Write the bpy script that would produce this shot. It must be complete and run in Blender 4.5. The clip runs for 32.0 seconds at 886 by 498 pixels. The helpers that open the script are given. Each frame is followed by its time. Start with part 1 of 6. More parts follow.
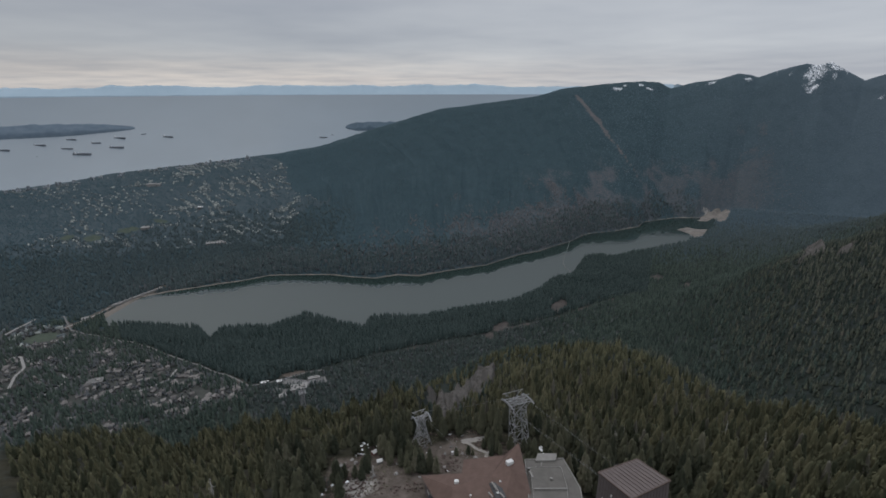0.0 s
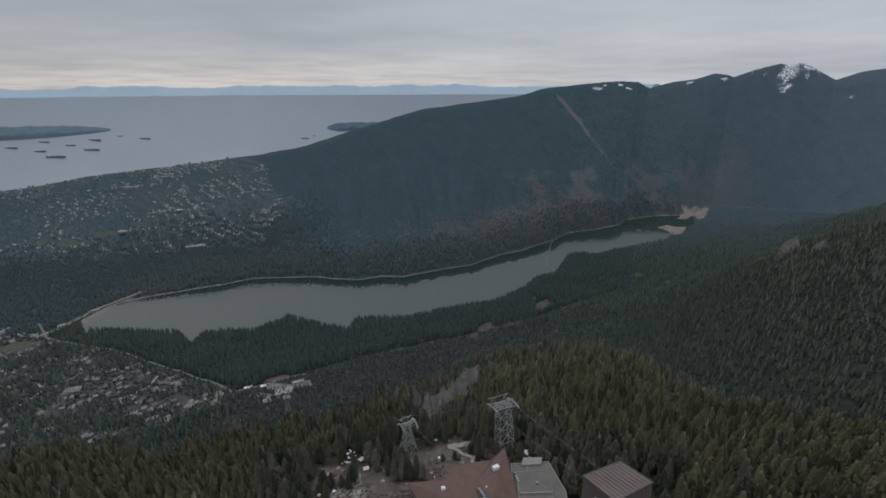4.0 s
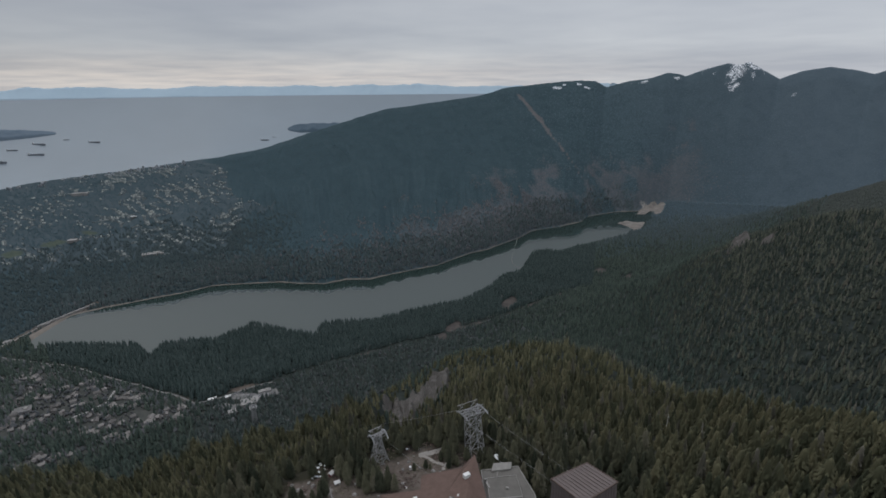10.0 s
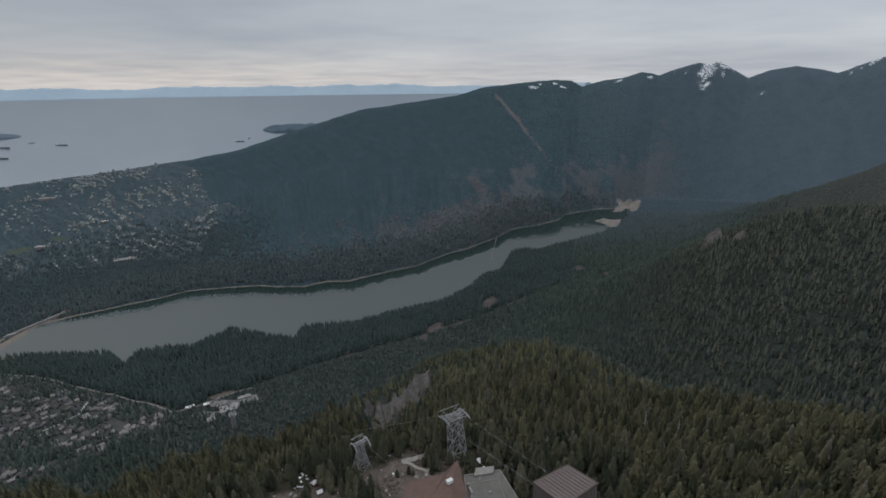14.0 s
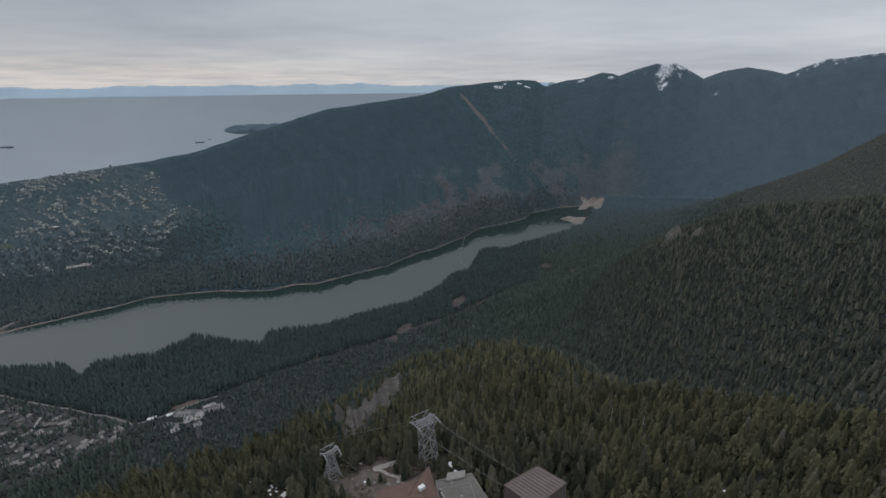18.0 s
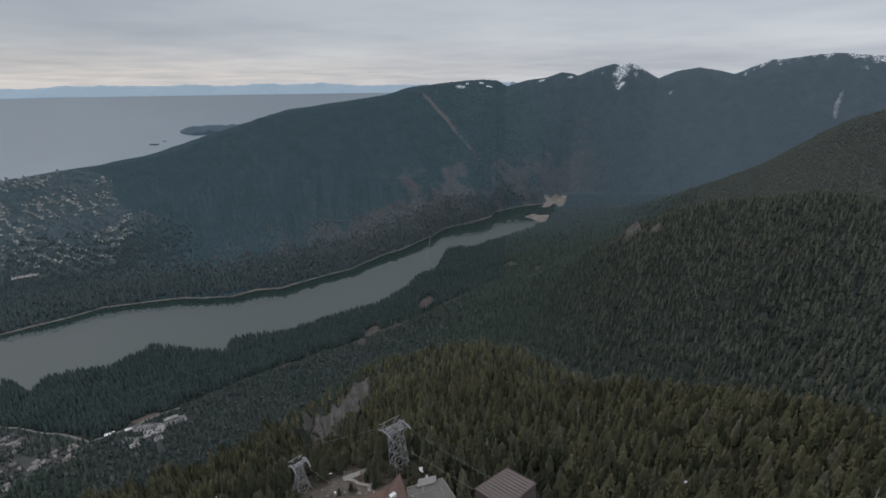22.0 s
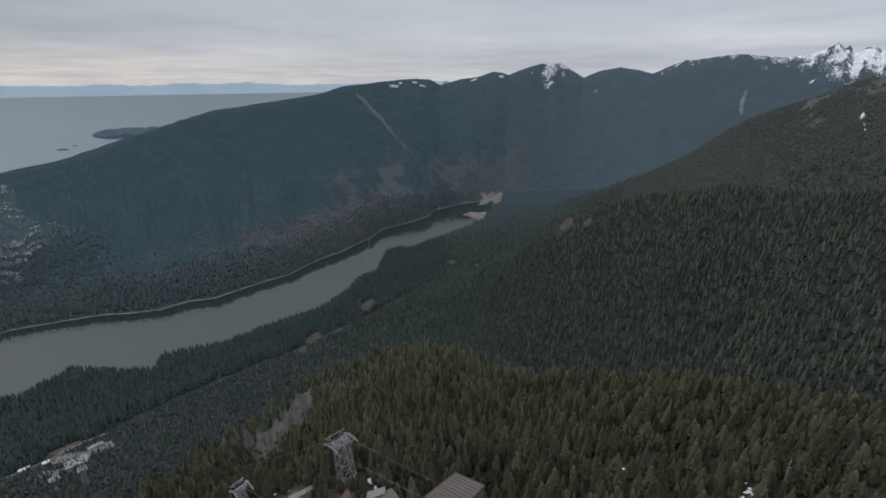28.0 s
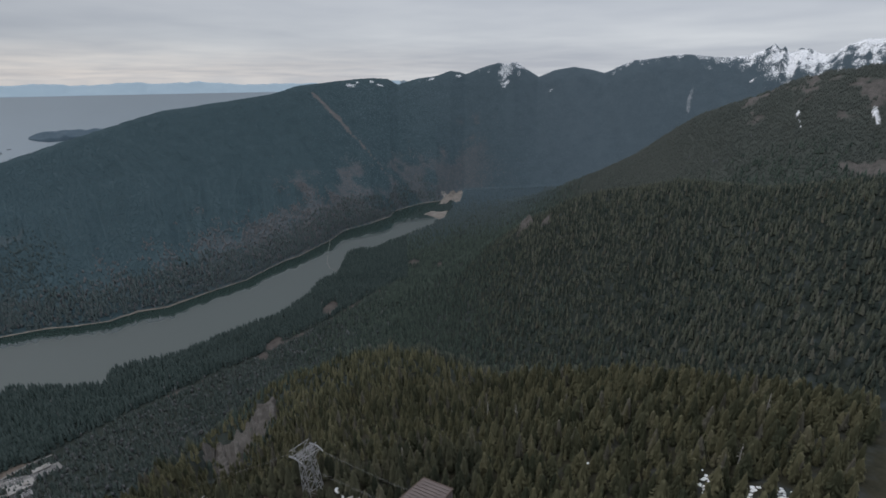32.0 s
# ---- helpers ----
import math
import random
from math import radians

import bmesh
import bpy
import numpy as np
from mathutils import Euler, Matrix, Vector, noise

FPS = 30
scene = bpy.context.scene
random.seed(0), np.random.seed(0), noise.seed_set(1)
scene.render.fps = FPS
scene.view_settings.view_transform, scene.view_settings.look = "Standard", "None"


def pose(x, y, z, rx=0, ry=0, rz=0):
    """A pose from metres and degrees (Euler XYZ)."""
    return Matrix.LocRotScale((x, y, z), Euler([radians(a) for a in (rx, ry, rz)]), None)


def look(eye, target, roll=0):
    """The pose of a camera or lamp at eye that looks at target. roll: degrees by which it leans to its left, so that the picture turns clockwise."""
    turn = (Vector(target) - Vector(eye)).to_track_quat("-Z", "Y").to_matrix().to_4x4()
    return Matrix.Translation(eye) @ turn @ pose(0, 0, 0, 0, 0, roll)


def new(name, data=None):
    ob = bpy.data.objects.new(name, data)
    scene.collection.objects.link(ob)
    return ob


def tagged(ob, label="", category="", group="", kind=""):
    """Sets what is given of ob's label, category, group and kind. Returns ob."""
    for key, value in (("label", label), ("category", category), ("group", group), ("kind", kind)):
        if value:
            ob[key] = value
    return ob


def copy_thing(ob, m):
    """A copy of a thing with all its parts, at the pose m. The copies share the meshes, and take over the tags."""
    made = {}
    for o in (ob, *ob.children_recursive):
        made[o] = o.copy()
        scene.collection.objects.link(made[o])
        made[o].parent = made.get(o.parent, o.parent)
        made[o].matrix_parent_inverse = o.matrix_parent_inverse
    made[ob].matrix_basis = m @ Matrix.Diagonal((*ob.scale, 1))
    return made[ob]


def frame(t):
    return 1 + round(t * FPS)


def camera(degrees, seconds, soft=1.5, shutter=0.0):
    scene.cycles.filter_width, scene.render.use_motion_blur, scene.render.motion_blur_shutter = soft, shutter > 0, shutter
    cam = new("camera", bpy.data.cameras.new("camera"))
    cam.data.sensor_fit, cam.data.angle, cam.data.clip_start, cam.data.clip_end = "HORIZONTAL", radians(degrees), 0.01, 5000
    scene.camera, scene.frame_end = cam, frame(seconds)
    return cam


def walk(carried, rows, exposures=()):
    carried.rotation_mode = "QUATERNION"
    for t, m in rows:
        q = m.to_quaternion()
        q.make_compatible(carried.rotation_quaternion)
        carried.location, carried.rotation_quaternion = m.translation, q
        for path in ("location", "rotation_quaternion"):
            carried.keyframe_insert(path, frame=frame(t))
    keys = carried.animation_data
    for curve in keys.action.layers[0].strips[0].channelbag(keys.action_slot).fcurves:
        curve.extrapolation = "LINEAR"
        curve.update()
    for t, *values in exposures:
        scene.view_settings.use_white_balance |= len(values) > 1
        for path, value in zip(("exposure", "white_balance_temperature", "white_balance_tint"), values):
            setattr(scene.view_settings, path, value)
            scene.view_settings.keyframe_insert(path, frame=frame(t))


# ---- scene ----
cam = camera(83.57, 32.0, soft=1.7)
# seconds, metres right / ahead / up of the first eye, degrees of yaw, pitch, roll
ROWS = [
    (0.0, 0.00, 0.00, 0.00, -0.00, -18.22, 0.13),
    (1.0, -0.04, 0.04, 1.28, -0.45, -18.23, 0.16),
    (2.0, -0.07, 0.08, 2.56, -0.96, -18.23, 0.18),
    (3.0, -0.07, 0.13, 3.84, -1.48, -18.26, 0.18),
    (3.5, -0.06, 0.15, 4.48, -1.73, -18.27, 0.20),
    (5.5, 0.02, 0.28, 7.03, -2.96, -18.31, 0.30),
    (6.0, 0.05, 0.31, 7.67, -3.37, -18.32, 0.30),
    (7.0, 0.12, 0.39, 8.93, -4.20, -18.36, 0.31),
    (8.0, 0.21, 0.48, 10.18, -4.93, -18.39, 0.33),
    (9.0, 0.32, 0.58, 11.43, -5.58, -18.40, 0.39),
    (10.0, 0.44, 0.69, 12.67, -6.17, -18.42, 0.42),
    (11.0, 0.57, 0.80, 13.89, -6.75, -18.44, 0.45),
    (12.0, 0.71, 0.93, 15.10, -7.25, -18.46, 0.57),
    (13.0, 0.87, 1.07, 16.29, -7.75, -18.46, 0.70),
    (14.0, 1.03, 1.22, 17.47, -8.67, -18.52, 0.60),
    (14.5, 1.12, 1.30, 18.05, -9.23, -18.55, 0.53),
    (16.5, 1.48, 1.66, 20.34, -11.19, -18.62, 0.38),
    (17.0, 1.57, 1.75, 20.89, -11.61, -18.62, 0.35),
    (18.0, 1.76, 1.96, 21.99, -12.46, -18.65, 0.44),
    (19.0, 1.96, 2.18, 23.06, -13.28, -18.67, 0.42),
    (20.0, 2.16, 2.41, 24.11, -14.17, -18.70, 0.44),
    (21.0, 2.36, 2.66, 25.14, -15.25, -18.73, 0.44),
    (22.0, 2.56, 2.92, 26.13, -16.56, -18.77, 0.47),
    (23.0, 2.76, 3.21, 27.09, -17.84, -18.82, 0.55),
    (24.0, 2.96, 3.50, 28.03, -19.04, -18.85, 0.47),
    (25.0, 3.16, 3.82, 28.93, -20.26, -18.86, 0.47),
    (25.5, 3.26, 3.98, 29.37, -20.89, -18.91, 0.53),
    (27.5, 3.64, 4.69, 31.03, -23.25, -18.98, 0.51),
    (28.0, 3.73, 4.88, 31.42, -23.86, -18.97, 0.48),
    (29.0, 3.91, 5.27, 32.18, -25.09, -19.02, 0.47),
    (30.0, 4.08, 5.68, 32.90, -26.28, -19.06, 0.45),
    (31.0, 4.24, 6.11, 33.58, -27.42, -19.09, 0.47),
    (32.0, 4.40, 6.56, 34.21, -28.52, -19.12, 0.49),
]
EYE = 820.0          # the first eye above the lake
walk(cam, [(t, pose(x, y, EYE + z, 90 + p, r, w)) for t, x, y, z, w, p, r in ROWS], exposures=[(0.0, 0.25), (32.0, 0.34)])

# ---------------------------------------------------------------- sky and sun
world = bpy.data.worlds.new("overcast_sky")
scene.world = world
world.use_nodes = True
SUN_AZ, SUN_EL = -50.0, 58.0


def make_sky():
    nt = world.node_tree
    nt.nodes.clear()
    N = nt.nodes.new
    K = nt.links.new
    out = N("ShaderNodeOutputWorld")
    sky = N("ShaderNodeTexSky")
    sky.sky_type, sky.sun_disc = "NISHITA", False
    sky.sun_elevation, sky.sun_rotation = radians(SUN_EL), radians(SUN_AZ)
    bsky = N("ShaderNodeBackground")
    bsky.inputs[1].default_value = 0.06
    K(sky.outputs[0], bsky.inputs[0])
    co = N("ShaderNodeTexCoord")
    sep = N("ShaderNodeSeparateXYZ")
    K(co.outputs["Generated"], sep.inputs[0])

    def m(op, a, b=0.0, c=None):
        n = N("ShaderNodeMath")
        n.operation = op
        for i, v in enumerate((a, b) if c is None else (a, b, c)):
            if isinstance(v, float):
                n.inputs[i].default_value = v
            else:
                K(v, n.inputs[i])
        return n.outputs[0]
    # cloud deck, seen as a flat layer overhead
    h = m("ADD", m("MAXIMUM", sep.outputs[2], 0.0), 0.06)
    comb = N("ShaderNodeCombineXYZ")
    K(m("DIVIDE", sep.outputs[0], h), comb.inputs[0])
    K(m("DIVIDE", sep.outputs[1], h), comb.inputs[1])
    big = N("ShaderNodeTexNoise")
    big.inputs["Scale"].default_value, big.inputs["Detail"].default_value = 0.16, 4.0
    big.inputs["Roughness"].default_value = 0.5
    K(comb.outputs[0], big.inputs[0])
    fine = N("ShaderNodeTexNoise")
    fine.inputs["Scale"].default_value, fine.inputs["Detail"].default_value = 0.9, 5.0
    K(comb.outputs[0], fine.inputs[0])
    mix = m("ADD", m("MULTIPLY", big.outputs[0], 0.82), m("MULTIPLY", fine.outputs[0], 0.18))
    ramp = N("ShaderNodeValToRGB")
    e = ramp.color_ramp.elements
    e[0].position, e[0].color = 0.38, (0.302, 0.325, 0.374, 1)
    e[1].position, e[1].color = 0.62, (0.447, 0.467, 0.499, 1)
    K(mix, ramp.inputs[0])
    # an overcast deck is brightest overhead
    up = N("ShaderNodeMapRange")
    up.interpolation_type = "SMOOTHSTEP"
    up.inputs["From Min"].default_value, up.inputs["From Max"].default_value = 0.30, 0.95
    up.inputs["To Min"].default_value, up.inputs["To Max"].default_value = 1.0, 3.2
    K(sep.outputs[2], up.inputs[0])
    # brighter, warmer gap under the deck towards the low sun
    low = N("ShaderNodeMapRange")
    low.inputs["From Min"].default_value, low.inputs["From Max"].default_value = 0.075, 0.005
    low.interpolation_type = "SMOOTHSTEP"
    K(sep.outputs[2], low.inputs[0])
    west = N("ShaderNodeVectorMath")
    west.operation = "DOT_PRODUCT"
    K(co.outputs["Generated"], west.inputs[0])
    west.inputs[1].default_value = (math.sin(radians(-22)), math.cos(radians(-22)), 0)
    side = m("POWER", m("MAXIMUM", west.outputs["Value"], 0.0), 3.0)
    bank = N("ShaderNodeMixRGB")
    bank.inputs[2].default_value = (0.74, 0.66, 0.59, 1)
    K(m("MULTIPLY", m("MULTIPLY", low.outputs[0], side), m("MULTIPLY", fine.outputs[0], 0.8)), bank.inputs[0])
    # the deck is thicker towards the south-west
    east = N("ShaderNodeVectorMath")
    east.operation = "DOT_PRODUCT"
    K(co.outputs["Generated"], east.inputs[0])
    east.inputs[1].default_value = (0.80, 0.10, -0.55)
    thick = N("ShaderNodeMixRGB")
    thick.blend_type = "MULTIPLY"
    thick.inputs[0].default_value = 1.0
    K(ramp.outputs[0], thick.inputs[1])
    K(m("ADD", m("MULTIPLY", east.outputs["Value"], 0.28), 0.97), thick.inputs[2])
    K(thick.outputs[0], bank.inputs[1])
    bcl = N("ShaderNodeBackground")
    K(up.outputs[0], bcl.inputs[1])
    K(bank.outputs[0], bcl.inputs[0])
    mx = N("ShaderNodeMixShader")
    mx.inputs[0].default_value = 0.9
    K(bsky.outputs[0], mx.inputs[1])
    K(bcl.outputs[0], mx.inputs[2])
    K(mx.outputs[0], out.inputs[0])


make_sky()
sun = new("sun", bpy.data.lights.new("sun", "SUN"))
sun.data.energy, sun.data.angle, sun.data.color = 0.6, radians(40), (1.0, 0.95, 0.89)
sun.matrix_world = look((0, 0, 900), (-math.sin(radians(SUN_AZ)) * 10, -math.cos(radians(SUN_AZ)) * 10, 900 - 10 * math.tan(radians(SUN_EL))))


# ---------------------------------------------------------------- materials
def material(name, low, high, rough=0.9, scale=0.05, detail=6.0, island=0.0, bump=0.0, bump_scale=1.0, metal=0.0, spec=0.2, third=None, obj_random=0.0, tone=0.0, grain=0.0):
    """Two-scale mottled surface between two colours; island, tone: how far single pieces and single trees differ."""
    mt = bpy.data.materials.new(name)
    mt.use_nodes = True
    nt = mt.node_tree
    N, K = nt.nodes.new, nt.links.new
    b = nt.nodes["Principled BSDF"]
    b.inputs["Roughness"].default_value, b.inputs["Metallic"].default_value = rough, metal
    b.inputs["Specular IOR Level"].default_value = spec
    geo = N("ShaderNodeNewGeometry")
    n1 = N("ShaderNodeTexNoise")
    n1.inputs["Scale"].default_value, n1.inputs["Detail"].default_value = scale, detail
    n1.inputs["Roughness"].default_value = 0.65
    K(geo.outputs["Position"], n1.inputs["Vector"])
    fac = n1.outputs["Fac"]

    def mixv(a, bb, w):
        q = N("ShaderNodeMix")
        q.inputs[0].default_value = w
        K(a, q.inputs[2])
        K(bb, q.inputs[3])
        return q.outputs[0]
    if island:
        fac = mixv(fac, geo.outputs["Random Per Island"], island)
    if grain:
        n3 = N("ShaderNodeTexNoise")
        n3.inputs["Scale"].default_value, n3.inputs["Detail"].default_value = grain, 3.0
        K(geo.outputs["Position"], n3.inputs["Vector"])
        fac = mixv(fac, n3.outputs["Fac"], 0.4)
    if tone:
        at = N("ShaderNodeAttribute")
        at.attribute_name = "tone"
        fac = mixv(fac, at.outputs["Fac"], tone)
    if obj_random:
        oi = N("ShaderNodeObjectInfo")
        fac = mixv(fac, oi.outputs["Random"], obj_random)
    ramp = N("ShaderNodeValToRGB")
    e = ramp.color_ramp.elements
    e[0].position, e[0].color = 0.25, (*low, 1)
    e[1].position, e[1].color = 0.70, (*high, 1)
    if third:
        q = e.new(0.86)
        q.color = (*third, 1)
    K(fac, ramp.inputs[0])
    K(ramp.outputs[0], b.inputs["Base Color"])
    if bump:
        n2 = N("ShaderNodeTexNoise")
        n2.inputs["Scale"].default_value, n2.inputs["Detail"].default_value = bump_scale, 5.0
        K(geo.outputs["Position"], n2.inputs["Vector"])
        bp = N("ShaderNodeBump")
        bp.inputs["Strength"].default_value, bp.inputs["Distance"].default_value = bump, 0.5 / bump_scale
        K(n2.outputs["Fac"], bp.inputs["Height"])
        K(bp.outputs[0], b.inputs["Normal"])
    return mt


M_NEAR = material("conifer_needles_olive", (0.02898, 0.03435, 0.02147), (0.0988, 0.09447, 0.05582), scale=0.012, island=0.12, tone=0.46, third=(0.1396, 0.1288, 0.09661), spec=0.1, grain=1.1)
M_MID = material("conifer_needles_green", (0.0265, 0.03604, 0.0318), (0.07102, 0.07738, 0.0583), scale=0.008, tone=0.6, third=(0.0954, 0.09434, 0.0795), spec=0.1)
# also given to the ravine trees, where its darker green paints shade
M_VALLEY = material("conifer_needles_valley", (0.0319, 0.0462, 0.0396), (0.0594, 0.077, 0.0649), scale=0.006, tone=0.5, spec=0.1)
# side valley: needles greyed and paled to stand for haze
M_SIDE = material("hazed_needles_side_valley", (0.046, 0.056, 0.052), (0.072, 0.080, 0.073), scale=0.004, tone=0.25, spec=0.1)
# far slopes: haze painted in as bluer, paler needles, strongest at the valley head
M_FAR2 = material("hazed_needles_valley_head", (0.06952, 0.0968, 0.117), (0.0836, 0.1118, 0.1329), scale=0.003, tone=0.3, spec=0.1)
M_FAR = material("hazed_needles_far", (0.033, 0.058, 0.069), (0.045, 0.074, 0.087), scale=0.003, tone=0.3, spec=0.1)
M_FARMID = material("hazed_needles_far_mixed", (0.06204, 0.09024, 0.1072), (0.0799, 0.11, 0.1297), scale=0.003, tone=0.3, spec=0.1)
# midway between valley and far needles, with part of the haze painted in
M_SHORE = material("hazed_needles_shore", (0.052, 0.070, 0.072), (0.070, 0.090, 0.091), scale=0.004, tone=0.5, spec=0.1)
M_LICHEN = material("grey_lichened_needles", (0.056, 0.055, 0.043), (0.112, 0.106, 0.086), scale=0.03, island=0.25, tone=0.5, spec=0.1)
M_LOW = material("conifer_needles_lowland", (0.036, 0.051, 0.055), (0.053, 0.071, 0.074), scale=0.004, tone=0.4, spec=0.1)
M_STAND = material("conifer_needles_stand", (0.0286, 0.0429, 0.0407), (0.0473, 0.0638, 0.0616), scale=0.006, tone=0.5, spec=0.1)
M_FOOT = material("conifer_needles_foot", (0.03564, 0.04968, 0.04644), (0.06048, 0.0756, 0.07128), scale=0.006, tone=0.5, third=(0.0864, 0.0864, 0.08208), spec=0.1)
# twig greys cooled towards blue to match the hazed slopes
M_BARE_FAR = material("hazed_twigs_far", (0.080, 0.088, 0.095), (0.103, 0.103, 0.108), scale=0.01, tone=0.5, spec=0.1)
M_BARE = material("bare_twigs", (0.064, 0.071, 0.077), (0.092, 0.093, 0.096), scale=0.01, tone=0.5, spec=0.1)


# ---------------------------------------------------------------- ground plan
def grid_noise(x, y, seed):
    """Smooth value noise on a unit lattice, -1 to 1."""
    xi, yi = np.floor(x).astype(np.int64), np.floor(y).astype(np.int64)
    u, v = x - xi, y - yi
    u, v = u * u * (3 - 2 * u), v * v * (3 - 2 * v)

    def hsh(a, b):
        n = (a * 374761393 + b * 668265263 + seed * 982451653) & 0xFFFFFFFF
        n = ((n ^ (n >> 13)) * 1274126177) & 0xFFFFFFFF
        return ((n ^ (n >> 16)) & 0xFFFF) / 32767.5 - 1
    return (hsh(xi, yi) * (1 - u) + hsh(xi + 1, yi) * u) * (1 - v) + (hsh(xi, yi + 1) * (1 - u) + hsh(xi + 1, yi + 1) * u) * v


def fbm(x, y, scale, seed, octaves=4):
    out, a = 0, 1.0
    for k in range(octaves):
        out = out + a * grid_noise(x / scale * 2 ** k, y / scale * 2 ** k, seed + 17 * k)
        a *= 0.5
    return out / 1.9


def line(text):
    """Compass degree : distance, height; a terrain line round the viewpoint."""
    rows = [[float(v) for v in q.replace(":", ",").split(",")] for q in text.split()]
    a = np.array(rows)
    a = np.vstack([a, a[0] + [360, 0, 0]])
    return a


# terrain lines from the plateau out to the skyline
LINES = [
    line("-60:20,588 85:20,588"),
    line("-60:230,586 0:230,590 30:230,594 48:230,602 61:230,622 85:230,650"),
    line("-60:300,574 -20:295,570 -8:300,576 0:305,578 12:310,578 20:300,572 40:300,588 48:300,598 61:300,614 72:300,630 85:300,640"),
    line("-60:520,560 -47:480,535 -42:470,527 -36:440,517 -32:410,503 -28:390,509 -20:370,522 -14:350,533 -9.5:340,551 -6.4:430,511 -3.5:540,447 -1:650,386 "
         "3.4:690,390 7:700,410 12.7:670,441 18:610,485 22:570,507 28:540,505 33:500,513 40:470,535 51:400,590 63:400,610 72:400,628 85:400,640"),
    line("-60:1000,90 -30:1000,90 -10:950,100 0:950,110 10:1050,110 15:1150,120 20:1150,170 25:1050,220 30:950,260 35:850,300 40:780,350 50:700,420 60:650,480 72:620,510 85:620,530"),
    line("-60:1300,70 -45:1300,70 -20:1285,62 -10:1300,55 0:1400,50 5:1480,45 10:1500,40 15:1530,40 20:1600,60 24.5:1650,112 28.5:1600,210 34:1450,353 37:1370,436 38.7:1350,468 40:1335,487 "
         "42.7:1300,540 46:1270,574 54:1200,625 60:1150,632 64:1100,652 70:1050,686 85:1050,710"),
    line("-60:1500,65 -20:1400,40 -10:1410,35 5:1560,32 15:1750,28 20:1950,30 25:2000,40 30:2100,60 35:2050,120 40:2000,200 45:1900,300 50:1800,400 55:1750,450 60:1650,480 70:1550,520 85:1550,540"),
    line("-60:1700,62 -20:1500,25 -10:1490,20 5:1620,18 15:1950,18 20:2200,20 25:2400,22 30:2700,30 35:3000,60 40:2900,200 44.4:2550,370 49.4:2450,508 54.8:2350,690 "
         "59.4:2300,770 63:2300,843 68.6:2300,880 85:2300,950"),
    line("-60:1900,55 -36.8:2026,2 -34.9:1976,2 -31.4:1876,2 -29:1831,4 -27.7:1688,3 -26.5:1766,4 -21:1706,4 -17:1776,4 -13:1666,4 -10.3:1616,3 -8.9:1690,4 -2.4:1671,4 1.1:1721,4 "
         "8.2:1818,4 11.5:1946,4 13.5:2110,4 14.7:2140,4 15.6:2180,4 16.2:2290,4 16.8:2440,4 17.6:2480,4 18.6:2490,4 20:2480,4 20.8:2521,4 22:2600,4 23.5:2660,4 25.3:2790,4 27.1:2910,4 27.9:3056,4 31:3500,8 38:3550,30 45:3600,60 50:3600,110 60:3600,300 70:3600,400 85:3600,500"),
    line("-60:2200,60 -37.5:2110,5 -33.6:2235,3 -29.4:2222,3 -23.9:2215,3 -20.5:2238,3 -19.2:2222,3 -13.4:2160,3 -11.4:2118,3 -8.4:2080,3 -5.7:2106,3 -3:2088,3 5.3:2236,3 9.6:2425,3 11.4:2480,3 15:2690,3 16.6:2850,3 17.5:2895,3 19.8:2980,3 22.2:3128,3 22.7:3260,3 25:3400,3 26:3460,3 28:3515,3 28.7:3600,3 "
         "29.8:3720,8 30.9:3800,22 33:3800,26 38:3800,45 45:3800,80 50:3850,130 60:3850,300 70:3850,420 85:3900,500"),
    line("-60:3900,225 -42:3900,237 -38:3900,244 -33.7:3900,279 -28.8:3900,293 -23.5:3900,313 -17.7:3920,350 -14:3950,382 -10.3:4000,446 -5.3:4100,545 -0.2:4200,642 5.4:4340,687 "
         "10.3:4466,735 13.2:4524,797 16.2:4584,821 18.6:4632,840 21:4680,849 22.5:4712,843 23.6:4740,795 25.9:4798,847 27.8:4802,871 29.3:4803,911 30.4:4805,896 31:4805,877 32.7:4807,936 34.5:4809,976 35.4:4810,958 36.3:4811,985 "
         "37.2:4812,937 38.1:4813,893 38.9:4814,853 40.5:4815,910 42.5:4817,937 43.9:4819,914 45.6:4825,881 48.2:4846,978 50.3:4860,997 51.5:4860,1016 53.5:4860,1020 55.7:4860,995 58:4860,993 59.4:4860,1030 60:4860,1055 60.3:4860,1082 "
         "60.9:4860,1028 61.1:4860,1059 61.6:4860,1008 62.4:4860,1043 63:4860,1037 63.9:4860,991 64.7:4860,989 65.6:4860,1051 66.5:4860,1082 68.2:4860,1092 85:4860,1099"),
    line("-60:3990,180 -20:3990,200 -10:4150,300 0:4400,400 10:4620,520 20:4800,640 26:4890,680 45:4900,700 85:4920,800"),
    line("-60:4960,100 85:4960,300"),
]
ROUGH = [0.4, 1.0, 2.5, 5, 7, 7, 9, 12, 1.2, 1.2, 5, 14, 14]   # metres of unevenness on each line


